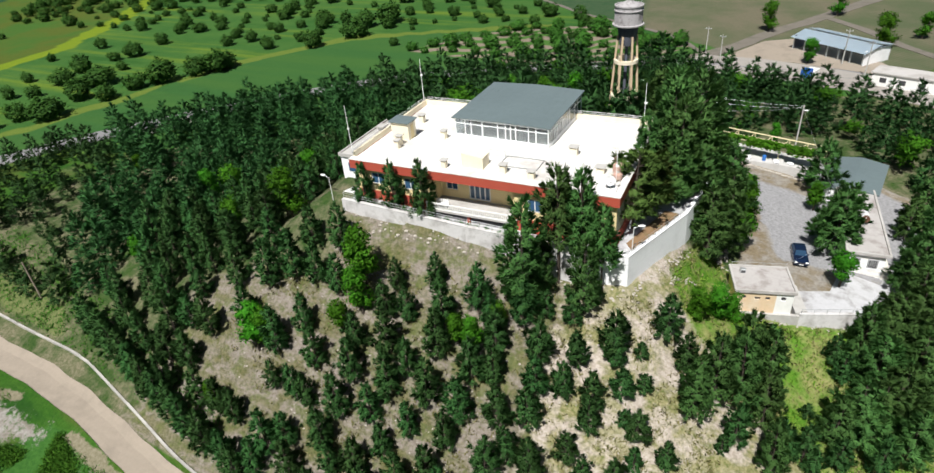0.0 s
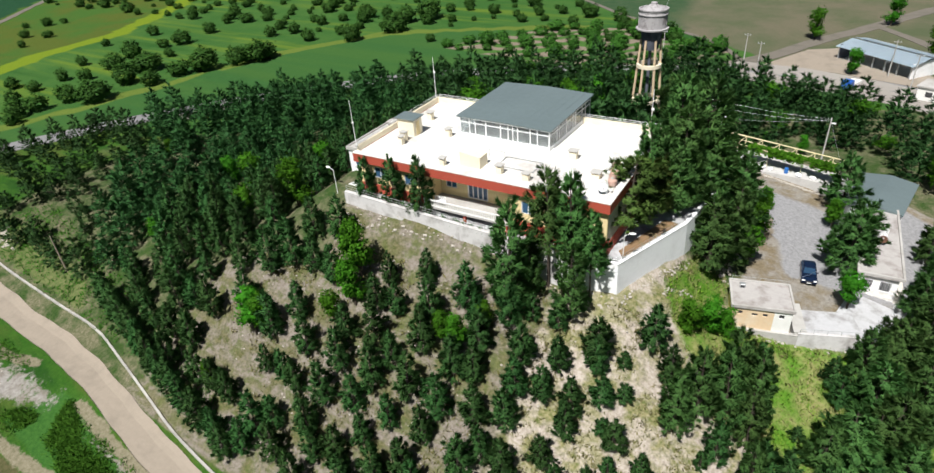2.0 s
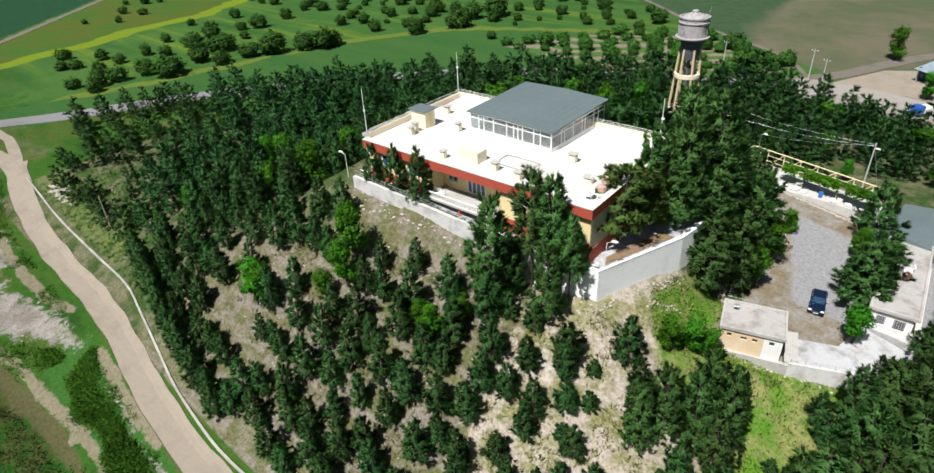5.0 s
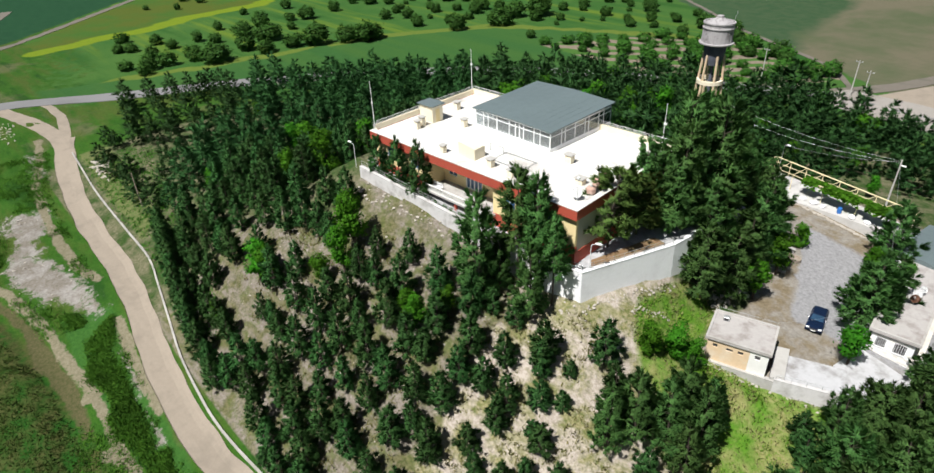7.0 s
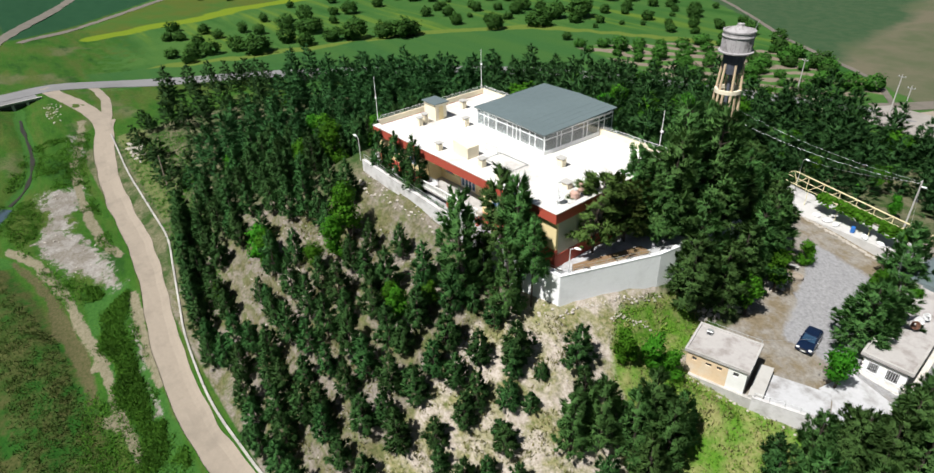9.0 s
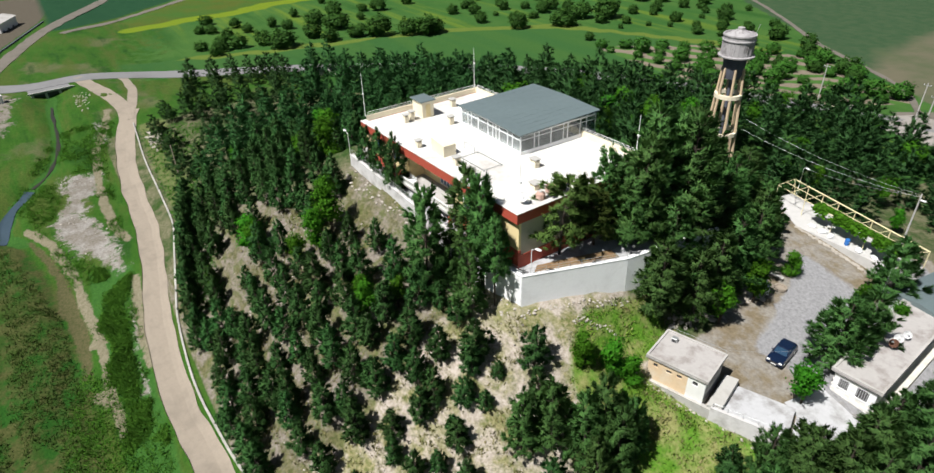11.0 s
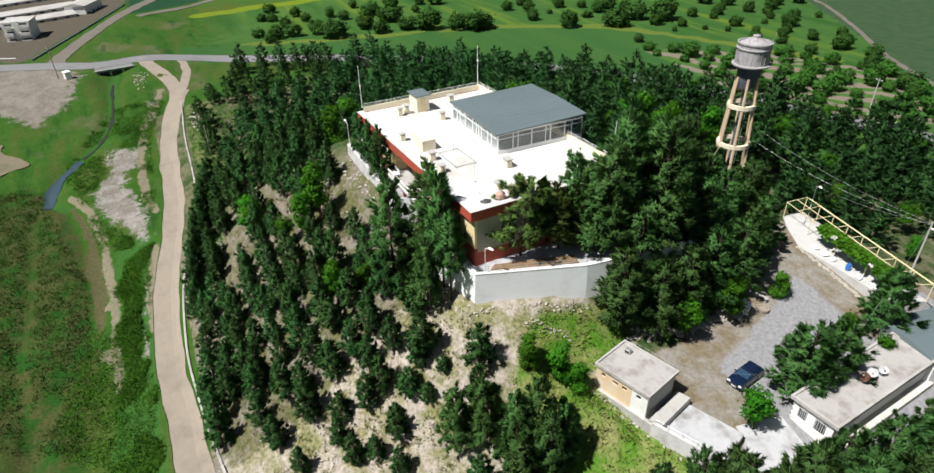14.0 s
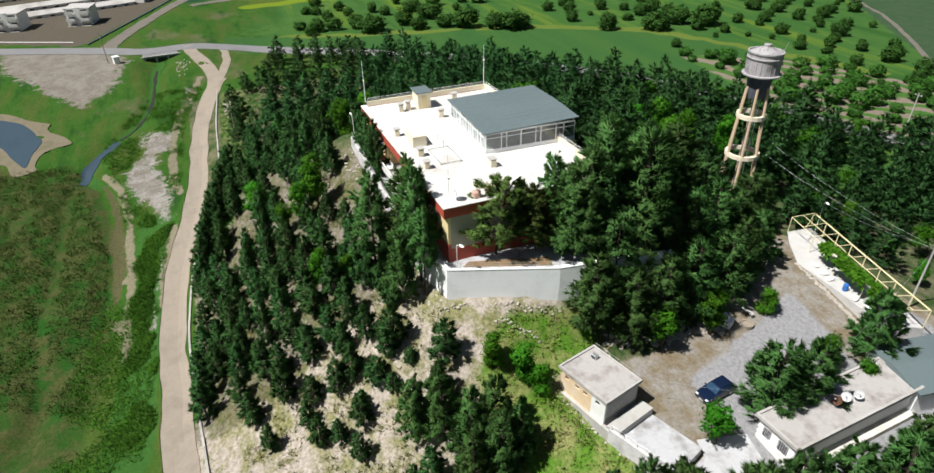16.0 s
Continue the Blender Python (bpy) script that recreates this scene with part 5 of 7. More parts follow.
def cable(a, b, sag, r=0.010):
    a, b = Vector(a), Vector(b)
    bm = bmesh.new()
    pts = [a + (b - a) * (k / 10) - Vector((0, 0, sag * 4 * (k / 10) * (1 - k / 10))) for k in range(11)]
    side = Vector((b.y - a.y, a.x - b.x, 0)).normalized() * r
    rise = Vector((0, 0, r))
    rings = [[bm.verts.new(p + v) for v in (side, rise, -side, -rise)] for p in pts]
    for one, two in zip(rings, rings[1:]):
        for k in range(4):
            bm.faces.new((one[k], one[(k + 1) % 4], two[(k + 1) % 4], two[k]))
    bm.faces.new(rings[0][::-1])
    bm.faces.new(rings[-1])
    return tagged(part("cable", bm, M_STEEL), "thin overhead cable between poles", "cable", "overhead cables")


cable((0.6, 105.4, -0.7), (-15.0, 106.9, -3.3), 0.5)
cable((0.6, 105.4, -0.6), (-26.0, 106.0, 1.5), 0.9)
cable((0.6, 105.4, -0.9), (-24.5, 104.0, 0.5), 0.9)
cable((2.0, 67.0, -5.4), (7.9, 80.0, -7.0), 0.5, 0.012)
cable((8.5, 80.0, -7.0), (0.6, 105.4, -0.9), 0.5, 0.012)

# ---- trees ----


def face_out(verts, i, nv):
    """True where the triangle from vertex i on already faces along nv."""
    return (verts[i + 1] - verts[i]).cross(verts[i + 2] - verts[i]).dot(nv) > 0


def tuft(rng, verts, faces, norms, c, out, size, blades, nv):
    """A brush of narrow needle blades at the end of a twig."""
    for _ in range(blades):
        d = (out + Vector((rng.uniform(-1, 1), rng.uniform(-1, 1), rng.uniform(-0.5, 0.8))) * 0.8).normalized()
        s = d.cross(Vector((rng.uniform(-1, 1), rng.uniform(-1, 1), rng.uniform(-1, 1)))).normalized() * size * rng.uniform(0.09, 0.15)
        tip = c + d * size * rng.uniform(0.8, 1.5)
        b = c + d * size * rng.uniform(-0.2, 0.3)
        i = len(verts)
        verts += [b + s, tip, b - s]
        n = (nv + d * 0.35).normalized()
        faces.append((i, i + 1, i + 2) if face_out(verts, i, n) else (i + 2, i + 1, i))
        norms += [n] * 3


def soft_crown(verts, faces, norms):
    """A crown mesh whose shading follows the clumps rather than each blade."""
    crown = bpy.data.meshes.new("crown")
    crown.from_pydata([tuple(v) for v in verts], [], faces)
    crown.polygons.foreach_set("use_smooth", [True] * len(faces))
    crown.normals_split_custom_set_from_vertices([tuple(n) for n in norms])
    return crown


def pine_mesh(seed, h, w, tufts, lean=0.0, shape=0.75, low=0.12, blades=9, size=0.36, gap=0.5):
    """Trunk and crown of a pine of height h and crown width w, in whorls of branches."""
    rng = random.Random(seed)
    tv, cv, cf, cn = bmesh.new(), [], [], []
    bend = Vector((rng.uniform(-1, 1), rng.uniform(-1, 1), 0)) * lean
    add_rod(tv, (0, 0, -0.5), bend * 0.3 + Vector((0, 0, h * 0.5)), 0.022 * h ** 0.8, 0.015 * h ** 0.8, 7)
    add_rod(tv, bend * 0.3 + Vector((0, 0, h * 0.5)), bend + Vector((0, 0, h * 0.96)), 0.015 * h ** 0.8, 0.004 * h, 6)
    layers = max(6, int(h * (1 - low) / gap))
    reaches = [w / 2 * max(0.09, (1 - k / layers) ** shape) * (0.62 + 0.38 * min(1.0, (k / layers + 0.05) / 0.16)) * rng.uniform(0.82, 1.15) for k in range(layers)]
    total = sum(reaches)
    for k, reach in enumerate(reaches):
        f = k / layers
        z = h * (low + (0.98 - low) * f)
        share = max(4, int(tufts * reach / total))
        arms = max(4, int(4 + 4 * (1 - f)))
        turn = rng.uniform(0, math.tau)
        centre = bend * f + Vector((0, 0, z))
        rise = 0.18 + 0.5 * f
        spokes = [(turn + a * math.tau / arms + rng.uniform(-0.35, 0.35), reach * rng.uniform(0.6, 1.2), rng.uniform(-0.12, 0.15)) for a in range(arms)]
        for ang, length, dz in spokes:
            if length > 0.5:
                add_rod(tv, centre, centre + Vector((math.cos(ang) * length * 0.6, math.sin(ang) * length * 0.6, length * rise * 0.6 + dz)), 0.010 * h ** 0.5, 0.005, 3)
        for n in range(share):
            ang, length, dz = spokes[n % arms]
            q = rng.uniform(0.12, 1.0) ** 0.6
            r = length * q
            a = ang + rng.uniform(-0.45, 0.45) * (1.05 - 0.75 * q)
            out = Vector((math.cos(a), math.sin(a), rise))
            c = centre + Vector((math.cos(a) * r, math.sin(a) * r, r * rise + dz + rng.gauss(0, 0.3) * gap))
            nv = Vector((math.cos(a) * (0.3 + 0.9 * q), math.sin(a) * (0.3 + 0.9 * q), 0.45 + 0.45 * f + 0.35 * rng.uniform(-1, 1))).normalized()
            tuft(rng, cv, cf, cn, c, out, size * rng.uniform(0.75, 1.2), blades, nv)
    top = bend + Vector((0, 0, h * 0.97))
    for _ in range(5):
        tuft(rng, cv, cf, cn, top - Vector((0, 0, rng.uniform(-0.1, 0.6))), Vector((0, 0, 1.4)), size, blades, Vector((0, 0, 1)))
    trunk = bpy.data.meshes.new("trunk")
    tv.to_mesh(trunk)
    tv.free()
    return trunk, soft_crown(cv, cf, cn)


def leafy_mesh(seed, h, w, clumps, leaf=0.16, low=0.25, per=12, squat=1.0):
    """Trunk, limbs and an uneven crown of many small leaves."""
    rng = random.Random(seed)
    tv, cv, cf, cn = bmesh.new(), [], [], []
    add_rod(tv, (0, 0, -0.4), (0, 0, h * 0.45), 0.03 * h ** 0.8 + 0.03, 0.02 * h, 7)
    lobes = []
    for _ in range(7):
        a, r = rng.uniform(0, math.tau), w / 2 * rng.uniform(0.2, 0.62)
        lobes.append((Vector((math.cos(a) * r, math.sin(a) * r, h * rng.uniform(low + 0.14, 0.82))), w * rng.uniform(0.20, 0.34)))
    lobes.append((Vector((0, 0, h * 0.8)), w * 0.27))
    for c, r in lobes:
        add_rod(tv, (0, 0, h * low * 0.8), c, 0.015 * h + 0.01, 0.01, 4)
    for _ in range(clumps):
        c, r = rng.choice(lobes)
        d = Vector((rng.gauss(0, 1), rng.gauss(0, 1), rng.gauss(0, 1) * squat)).normalized()
        p = c + d * r * rng.uniform(0.6, 1.08)
        p.z = max(p.z, h * low * 0.5)
        for _ in range(per):
            q = p + Vector((rng.gauss(0, 1), rng.gauss(0, 1), rng.gauss(0, 0.7))) * leaf * 1.3
            u = Vector((rng.uniform(-1, 1), rng.uniform(-1, 1), rng.uniform(-0.6, 0.6))).normalized() * leaf
            v = u.cross(d + Vector((rng.uniform(-1, 1), rng.uniform(-1, 1), 1.0))).normalized() * leaf * 0.55
            i = len(cv)
            cv += [q - u, q + v, q + u, q - v]
            n = (d + Vector((0, 0, 0.35)) + (q - p).normalized() * 0.4).normalized()
            cn += [n] * 4
            cf.append((i, i + 1, i + 2, i + 3) if face_out(cv, i, n) else (i + 3, i + 2, i + 1, i))
    trunk = bpy.data.meshes.new("trunk")
    tv.to_mesh(trunk)
    tv.free()
    return trunk, soft_crown(cv, cf, cn)


def tree_master(name, meshes, bark, leaves, label, category, group):
    ob = thing(name, Matrix(), label, category, group)
    for key, me, mt in (("trunk", meshes[0], bark), ("crown", meshes[1], leaves)):
        me.materials.append(mt)
        p = new(key, me)
        p.parent = ob
    return ob


used = set()


def plant(master, x, y, scale=1.0, turn=None, tall=1.0, z=None):
    """Stands a tree on the ground; the first use takes the master itself."""
    rng = random.Random(int(x * 131 + y * 977))
    turn = rng.uniform(0, 360) if turn is None else turn
    m = pose(x, y, (ground(x, y) if z is None else z) - 0.05, 0, 0, turn) @ Matrix.Diagonal((scale, scale, scale * tall, 1))
    if master not in used:
        used.add(master)
        master.matrix_basis = m
        return master
    ob = copy_thing(master, Matrix())
    ob.matrix_basis = m
    return ob


def stand(name, label, category, masters, places, material):
    """Many alike trees that nobody would count, joined into one mesh."""
    vs, fs, ns, count = [], [], [], 0
    for x, y, s in places:
        rng = random.Random(int(x * 71 + y * 313))
        me = rng.choice(masters)
        n = len(me.vertices)
        co = np.empty(n * 3)
        me.vertices.foreach_get("co", co)
        co = co.reshape(-1, 3) * (s * rng.uniform(0.85, 1.3), s * rng.uniform(0.85, 1.3), s * rng.uniform(0.78, 1.08))
        a = rng.uniform(0, math.tau)
        rot = np.array(((math.cos(a), -math.sin(a)), (math.sin(a), math.cos(a))))
        co[:, :2] = co[:, :2] @ rot.T
        nv = np.empty(len(me.loops) * 3, dtype=np.float32)
        me.corner_normals.foreach_get("vector", nv)
        nv = nv.reshape(-1, 3)
        nv[:, :2] = nv[:, :2] @ rot.T
        ns.append(nv)
        co += (x, y, ground(x, y) - 0.05)
        f = np.empty(len(me.loops), dtype=np.int32)
        me.loops.foreach_get("vertex_index", f)
        vs.append(co)
        fs.append(f.reshape(len(me.polygons), -1) + count)
        count += n
    if not vs:
        return None
    me = bpy.data.meshes.new(name)
    me.from_pydata(np.concatenate(vs).tolist(), [], np.concatenate(fs).tolist())
    me.polygons.foreach_set("use_smooth", [True] * len(me.polygons))
    me.normals_split_custom_set(np.concatenate(ns).tolist())
    me.materials.append(material)
    return tagged(new(name, me), label, category, kind="stuff")


YOUNG = [tree_master("pine_tree", pine_mesh(s, 4.4, 2.75, 320, 0.15, 0.80, 0.14, 16, 0.32, 0.50), M_BARK, M_PINE, "young dark green pine on the pale hillside", "pine tree", "pines on the hill") for s in (1, 2, 3, 4, 5, 6)]
TALL = [tree_master("pine_tree", pine_mesh(s, 8.5, 4.8, 760, 0.6, 0.56, 0.14, 17, 0.42, 0.75), M_BARK, M_PINE_TALL, "tall mature dark green pine", "pine tree", "tall pines") for s in (11, 12, 13, 14)]
SLIM = [tree_master("pine_tree", pine_mesh(s, 8.5, 3.9, 460, 0.5, 0.62, 0.40, 16, 0.42, 0.7), M_BARK, M_PINE_TALL, "slender mature pine with a bare lower trunk beside the house", "pine tree", "tall pines") for s in (17, 18)]
OLIVE = [tree_master("pine_tree", pine_mesh(s, 8.0, 5.6, 720, 0.7, 0.46, 0.24, 17, 0.42, 0.75), M_BARK, M_PINE_OLIVE, "mature olive-green pine in the walled garden", "pine tree", "tall pines") for s in (21, 22)]
LEAFY = [tree_master("leafy_tree", leafy_mesh(s, 5.0, 2.7, 240, 0.14, 0.10), M_BARK, M_LEAF, "bright green leafy tree in spring leaf", "leafy tree", "leafy trees") for s in (31, 32, 33)]
ROUND = [tree_master("leafy_shrub", leafy_mesh(s, 4.0, 2.9, 260, 0.13, 0.02, 12, 1.3), M_BARK, M_LEAF, "rounded bright green leafy shrub below the yard", "shrub", "leafy shrubs") for s in (41, 42)]


# Pines and other trees: place and height, by part of the hill
LOWER_WEST = [(-57.3, 34.5, 6.8), (-47.3, 35.2, 7.0), (-41.8, 35.2, 6.2), (-36.9, 35.2, 6.6), (-46.2, 32.5, 4.5), (-43.6, 32.6, 4.9), (-41.4, 32.3, 4.9), (-54.6, 28.7, 6.2), (-52.2, 28.9, 5.4), (-49.5, 28.6, 5.8), (-44.5, 27.8, 7.0), (-42.4, 29.0, 5.2), (-38.0, 29.9, 6.3), (-51.7, 25.4, 6.6), (-48.5, 25.2, 6.0), (-44.9, 25.8, 5.8), (-40.6, 26.8, 6.2), (-36.5, 25.4, 6.6), (-37.3, 32.4, 6.8), (-58.6, 31.2, 6.2), (-60.6, 28.6, 6.4), (-52.5, 36.5, 5.8), (-44.6, 37.4, 6.0)]
SOUTH_SLOPE = [(-33.7, 37.9, 6.8), (-32.3, 35.2, 6.6), (-27.9, 35.7, 6.8), (-28.6, 39.4, 7.2), (-33.2, 29.0, 5.9), (-28.2, 29.1, 6.2), (-33.5, 33.1, 5.6), (-28.9, 41.8, 6.8), (-26.2, 45.0, 6.2), (-33.0, 41.4, 4.7), (-28.9, 33.2, 5.3), (-24.7, 33.3, 5.7), (-25.4, 30.4, 6.6), (-31.2, 27.3, 6.4), (-23.4, 29.6, 6.0), (-31.5, 45.4, 4.8), (-35.6, 43.7, 4.6), (-37.6, 37.6, 5.4), (-35.6, 41.0, 5.2), (-31.0, 31.2, 5.0), (-36.0, 28.4, 5.2), (-30.9, 37.2, 5.4)]
MIDDLE_SLOPE = [(-24.2, 38.7, 6.2), (-22.9, 41.7, 6.0), (-22.1, 39.2, 5.0), (-18.5, 42.3, 6.4), (-14.9, 43.7, 5.2), (-12.6, 41.4, 5.4), (-12.4, 39.7, 5.2), (-19.3, 46.5, 4.1), (-16.6, 47.0, 4.4), (-12.0, 46.0, 6.4), (-17.9, 40.1, 5.1), (-17.7, 37.6, 5.4), (-20.3, 36.2, 5.6), (-24.2, 35.6, 6.2), (-20.0, 32.4, 6.0), (-16.1, 34.2, 6.6), (-18.6, 34.4, 5.2), (-21.4, 45.2, 6.4), (-24.0, 43.4, 5.2)]
EAST_SLOPE = [(-11.6, 36.1, 3.8), (-11.6, 31.8, 4.1), (-11.5, 45.3, 5.1), (-7.7, 50.1, 5.9), (-7.6, 38.8, 3.8), (-5.3, 48.8, 5.4), (-4.9, 40.3, 4.3), (-3.8, 45.7, 8.1), (-2.4, 48.2, 9.4), (-0.1, 50.2, 9.2), (0.1, 52.3, 9.4), (0.3, 46.0, 5.8), (1.8, 54.2, 7.6), (2.2, 52.3, 8.9), (2.5, 49.5, 7.8), (4.4, 47.0, 5.9), (6.5, 48.1, 5.6), (8.3, 60.6, 4.4), (9.3, 52.2, 5.6), (10.7, 62.3, 7.7), (11.9, 54.4, 6.0), (13.6, 52.6, 4.3), (3.8, 44.9, 7.2), (10.4, 52.8, 4.9), (7.4, 47.2, 3.8), (13.1, 50.5, 5.4), (9.3, 59.7, 4.6), (13.7, 55.3, 4.6), (11.4, 57.8, 5.4), (-0.6, 44.4, 2.8), (9.6, 49.2, 4.6)]
FRONT_ROW = [(-16.4, 30.4, 4.6), (-8.8, 36.9, 4.0), (-19.8, 29.3, 4.6), (-15.5, 41.0, 4.5), (-13.6, 37.0, 3.8), (-33.5, 25.2, 5.2), (-27.8, 26.6, 5.4), (-25.5, 24.8, 5.6), (-22.0, 24.8, 5.6), (-30.2, 24.2, 4.8)]
KERB_ROW = [(-78.6, 31.6, 6.4), (-76.0, 30.9, 6.8), (-73.4, 30.3, 7.0), (-70.8, 29.6, 7.2), (-68.0, 29.0, 6.8), (-65.4, 28.3, 7.4), (-62.8, 27.5, 7.0), (-60.0, 27.0, 6.6), (-57.4, 26.4, 7.2), (-54.8, 25.8, 6.8), (-67.0, 31.6, 6.4), (-71.8, 33.0, 6.8), (-62.0, 31.0, 6.4), (-46.8, 24.6, 5.6)]
SCRUB = [(-9.4, 47.0, 2.6), (-10.2, 43.5, 4.4), (-8.5, 44.8, 3.0), (-8.1, 41.2, 4.8), (-32.9, 23.8, 3.4), (6.5, 53.7, 2.5), (-9.4, 41.6, 2.8)]
SOUTH_EAST = [(13.0, 64.1, 10.9), (15.2, 66.2, 11.6), (17.5, 66.8, 13.1), (12.2, 57.7, 8.4), (15.0, 60.1, 8.9), (18.0, 61.7, 10.1), (16.6, 55.2, 6.0), (16.1, 69.2, 11.2)]
LEAFY_PLACES = [(-39.5, 99.3, 9.0), (-49.6, 104.1, 9.5), (-38.3, 109.6, 10.0), (-42.6, 105.4, 9.5), (-46.6, 98.6, 8.5), (-36.2, 96.0, 9.0), (-30.0, 86.0, 7.0), (-27.0, 90.5, 7.5), (-33.5, 92.5, 6.5), (-24.5, 85.0, 6.0), (-36.5, 87.0, 6.0), (-25.0, 40.7, 5.5), (-50.0, 34.7, 7.1), (-39.3, 42.9, 8.6), (-38.6, 40.6, 6.6), (-40.2, 38.4, 5.0), (-56.0, 50.0, 7.5), (-66.0, 49.0, 6.5), (-62.0, 60.5, 7.5), (-49.2, 35.2, 6.0), (-52.8, 29.0, 4.6), (-78.3, 41.2, 5.5), (-23.2, 43.5, 4.2), (-26.8, 41.1, 4.3), (-1.1, 55.8, 2.5), (-82.8, 59.0, 6.8), (-75.7, 58.1, 8.3), (-110.0, 64.5, 3.8)]
GARDEN_PINES = [(-22.0, 46.7, 13.2), (-15.9, 48.3, 9.4), (-20.6, 48.8, 7.0), (-14.2, 65.0, 10.5)]
SLIM_PINES = [(-19.4, 50.4, 14.0), (-17.0, 50.7, 14.2), (-14.8, 50.5, 11.0)]
TERRACE_PINES = [(-43.9, 50.6, 6.0), (-39.7, 50.7, 7.4), (-35.8, 50.8, 8.2)]
EAST_PINES = [(-6.6, 66.5, 9.5), (-5.2, 70.5, 9.0), (-8.0, 69.5, 10.0), (-5.6, 74.6, 9.5), (-8.8, 73.5, 10.5), (-6.8, 79.0, 10.0), (-10.2, 77.5, 10.5), (-7.6, 84.5, 9.5), (-11.0, 82.0, 10.5), (-9.6, 88.5, 9.0), (-13.2, 86.5, 10.5), (-12.0, 93.4, 8.0), (-14.2, 91.0, 9.5), (-17.2, 95.0, 9.5), (-17.5, 88.5, 10.0), (-12.6, 71.5, 10.5), (-14.0, 78.0, 11.0), (-16.5, 82.0, 10.5), (-19.0, 99.0, 8.5), (-12.6, 66.2, 9.8)]
YARD_PINES = [(7.0, 78.4, 9.6), (7.4, 82.2, 8.6), (4.9, 94.2, 9.2)]
RIM_PINES = [(16.4, 78.2, 7.5), (18.2, 82.6, 8.5), (15.6, 87.5, 6.5), (18.6, 72.0, 8.5), (15.4, 69.0, 8.5), (12.2, 64.2, 7.5), (17.2, 91.8, 7.5), (14.8, 74.6, 6.5), (11.0, 53.3, 8.0), (9.0, 51.6, 6.5), (12.4, 60.5, 8.0), (14.2, 57.5, 8.5), (16.5, 62.2, 9.5), (12.7, 55.5, 7.5), (15.5, 53.5, 7.5), (20.4, 76.8, 9.0)]
YARD_SHRUBS = [(7.6, 90.0, 4.0), (-4.2, 88.2, 3.4), (-5.3, 54.5, 4.3), (-3.9, 57.3, 4.6), (-2.3, 58.5, 3.6)]
GARDEN_OLIVE = [(-13.9, 58.2, 9.2), (-13.2, 62.6, 7.8)]
R = random.Random(7)
TAKEN = [(-20.6, 99.2), (-44, 51), (-30, 56), (-20, 58)]


def stock(places, masters, height, wide=(0.9, 1.15)):
    for x, y, h in places:
        k = h / height
        w = R.uniform(*wide)
        plant(R.choice(masters), x, y, k * w, tall=1 / w)
        TAKEN.append((x, y))


for row in (LOWER_WEST, SOUTH_SLOPE, KERB_ROW):
    stock([(x, y, min(h, 6.8) * 0.95) for x, y, h in row], YOUNG, 4.4, (0.82, 1.0))
stock([(x, y, min(h, 6.4) * 0.92) for x, y, h in MIDDLE_SLOPE], YOUNG, 4.4, (0.92, 1.1))
stock(FRONT_ROW, YOUNG, 4.4, (1.0, 1.2))
stock([(x, y, h * 0.92) for x, y, h in EAST_SLOPE if h < 7], YOUNG, 4.4, (0.9, 1.1))
stock([(x, y, h) for x, y, h in EAST_SLOPE if h >= 7], TALL, 8.5, (0.8, 0.95))
stock([(x, y, h * 0.78) for x, y, h in SCRUB], YOUNG, 4.4, (1.3, 1.45))
stock(SOUTH_EAST, TALL, 11.0, (0.95, 1.1))
stock(GARDEN_PINES, TALL, 8.5, (0.78, 0.92))
stock(SLIM_PINES, SLIM, 8.5, (0.72, 0.8))
stock([(-11.2, 66.8, 12.5), (-12.2, 70.2, 14.5), (-10.4, 73.6, 14.0), (-12.9, 75.2, 13.0), (-10.9, 65.8, 9.0)], TALL, 8.5, (0.85, 1.0))
stock(TERRACE_PINES, YOUNG, 4.4, (0.68, 0.78))
stock(EAST_PINES, TALL, 8.5, (1.05, 1.25))
stock(YARD_PINES, TALL, 8.5, (1.15, 1.28))
stock(RIM_PINES, TALL, 8.5, (1.1, 1.35))
stock(YARD_SHRUBS, ROUND, 4.0, (0.85, 1.0))
stock(GARDEN_OLIVE, OLIVE, 8.0, (1.1, 1.25))
stock(LEAFY_PLACES, LEAFY, 5.0, (0.75, 0.95))


def scatter(poly, gap, keep, seed):
    """Places in a polygon, no two nearer than the gap."""
    rng = random.Random(seed)
    xs, ys = [p[0] for p in poly], [p[1] for p in poly]
    got, tries = [], int((max(xs) - min(xs)) * (max(ys) - min(ys)) / gap ** 2 * 10)
    cells = {}
    for x, y in TAKEN:
        cells.setdefault((int(x // gap), int(y // gap)), []).append((x, y))
    for _ in range(tries):
        x, y = rng.uniform(min(xs), max(xs)), rng.uniform(min(ys), max(ys))
        i, j = int(x // gap), int(y // gap)
        close = [q for a in (-1, 0, 1) for b in (-1, 0, 1) for q in cells.get((i + a, j + b), ())]
        if all((x - a) ** 2 + (y - b) ** 2 > gap * gap for a, b in close) and off_polygon(x, y, poly) < 0 and keep(x, y):
            cells.setdefault((i, j), []).append((x, y))
            TAKEN.append((x, y))
            got.append((x, y))
    return got


CLEARING = [(-13, 109), (-6, 110), (6, 106), (12, 112), (2, 118), (-12, 116)]


def open_ground(x, y):
    return off_polygon(x, y, YARD) > 1.0 and near_line(x, y, TRACK) > 5.2 and near_line(x, y, ROAD) > 3.9 and not (-54 < x < -12 and 46.5 < y < 73) and off_polygon(x, y, CLEARING) > 0 and math.hypot(x + 27.1, y - 102.6) > 4.0


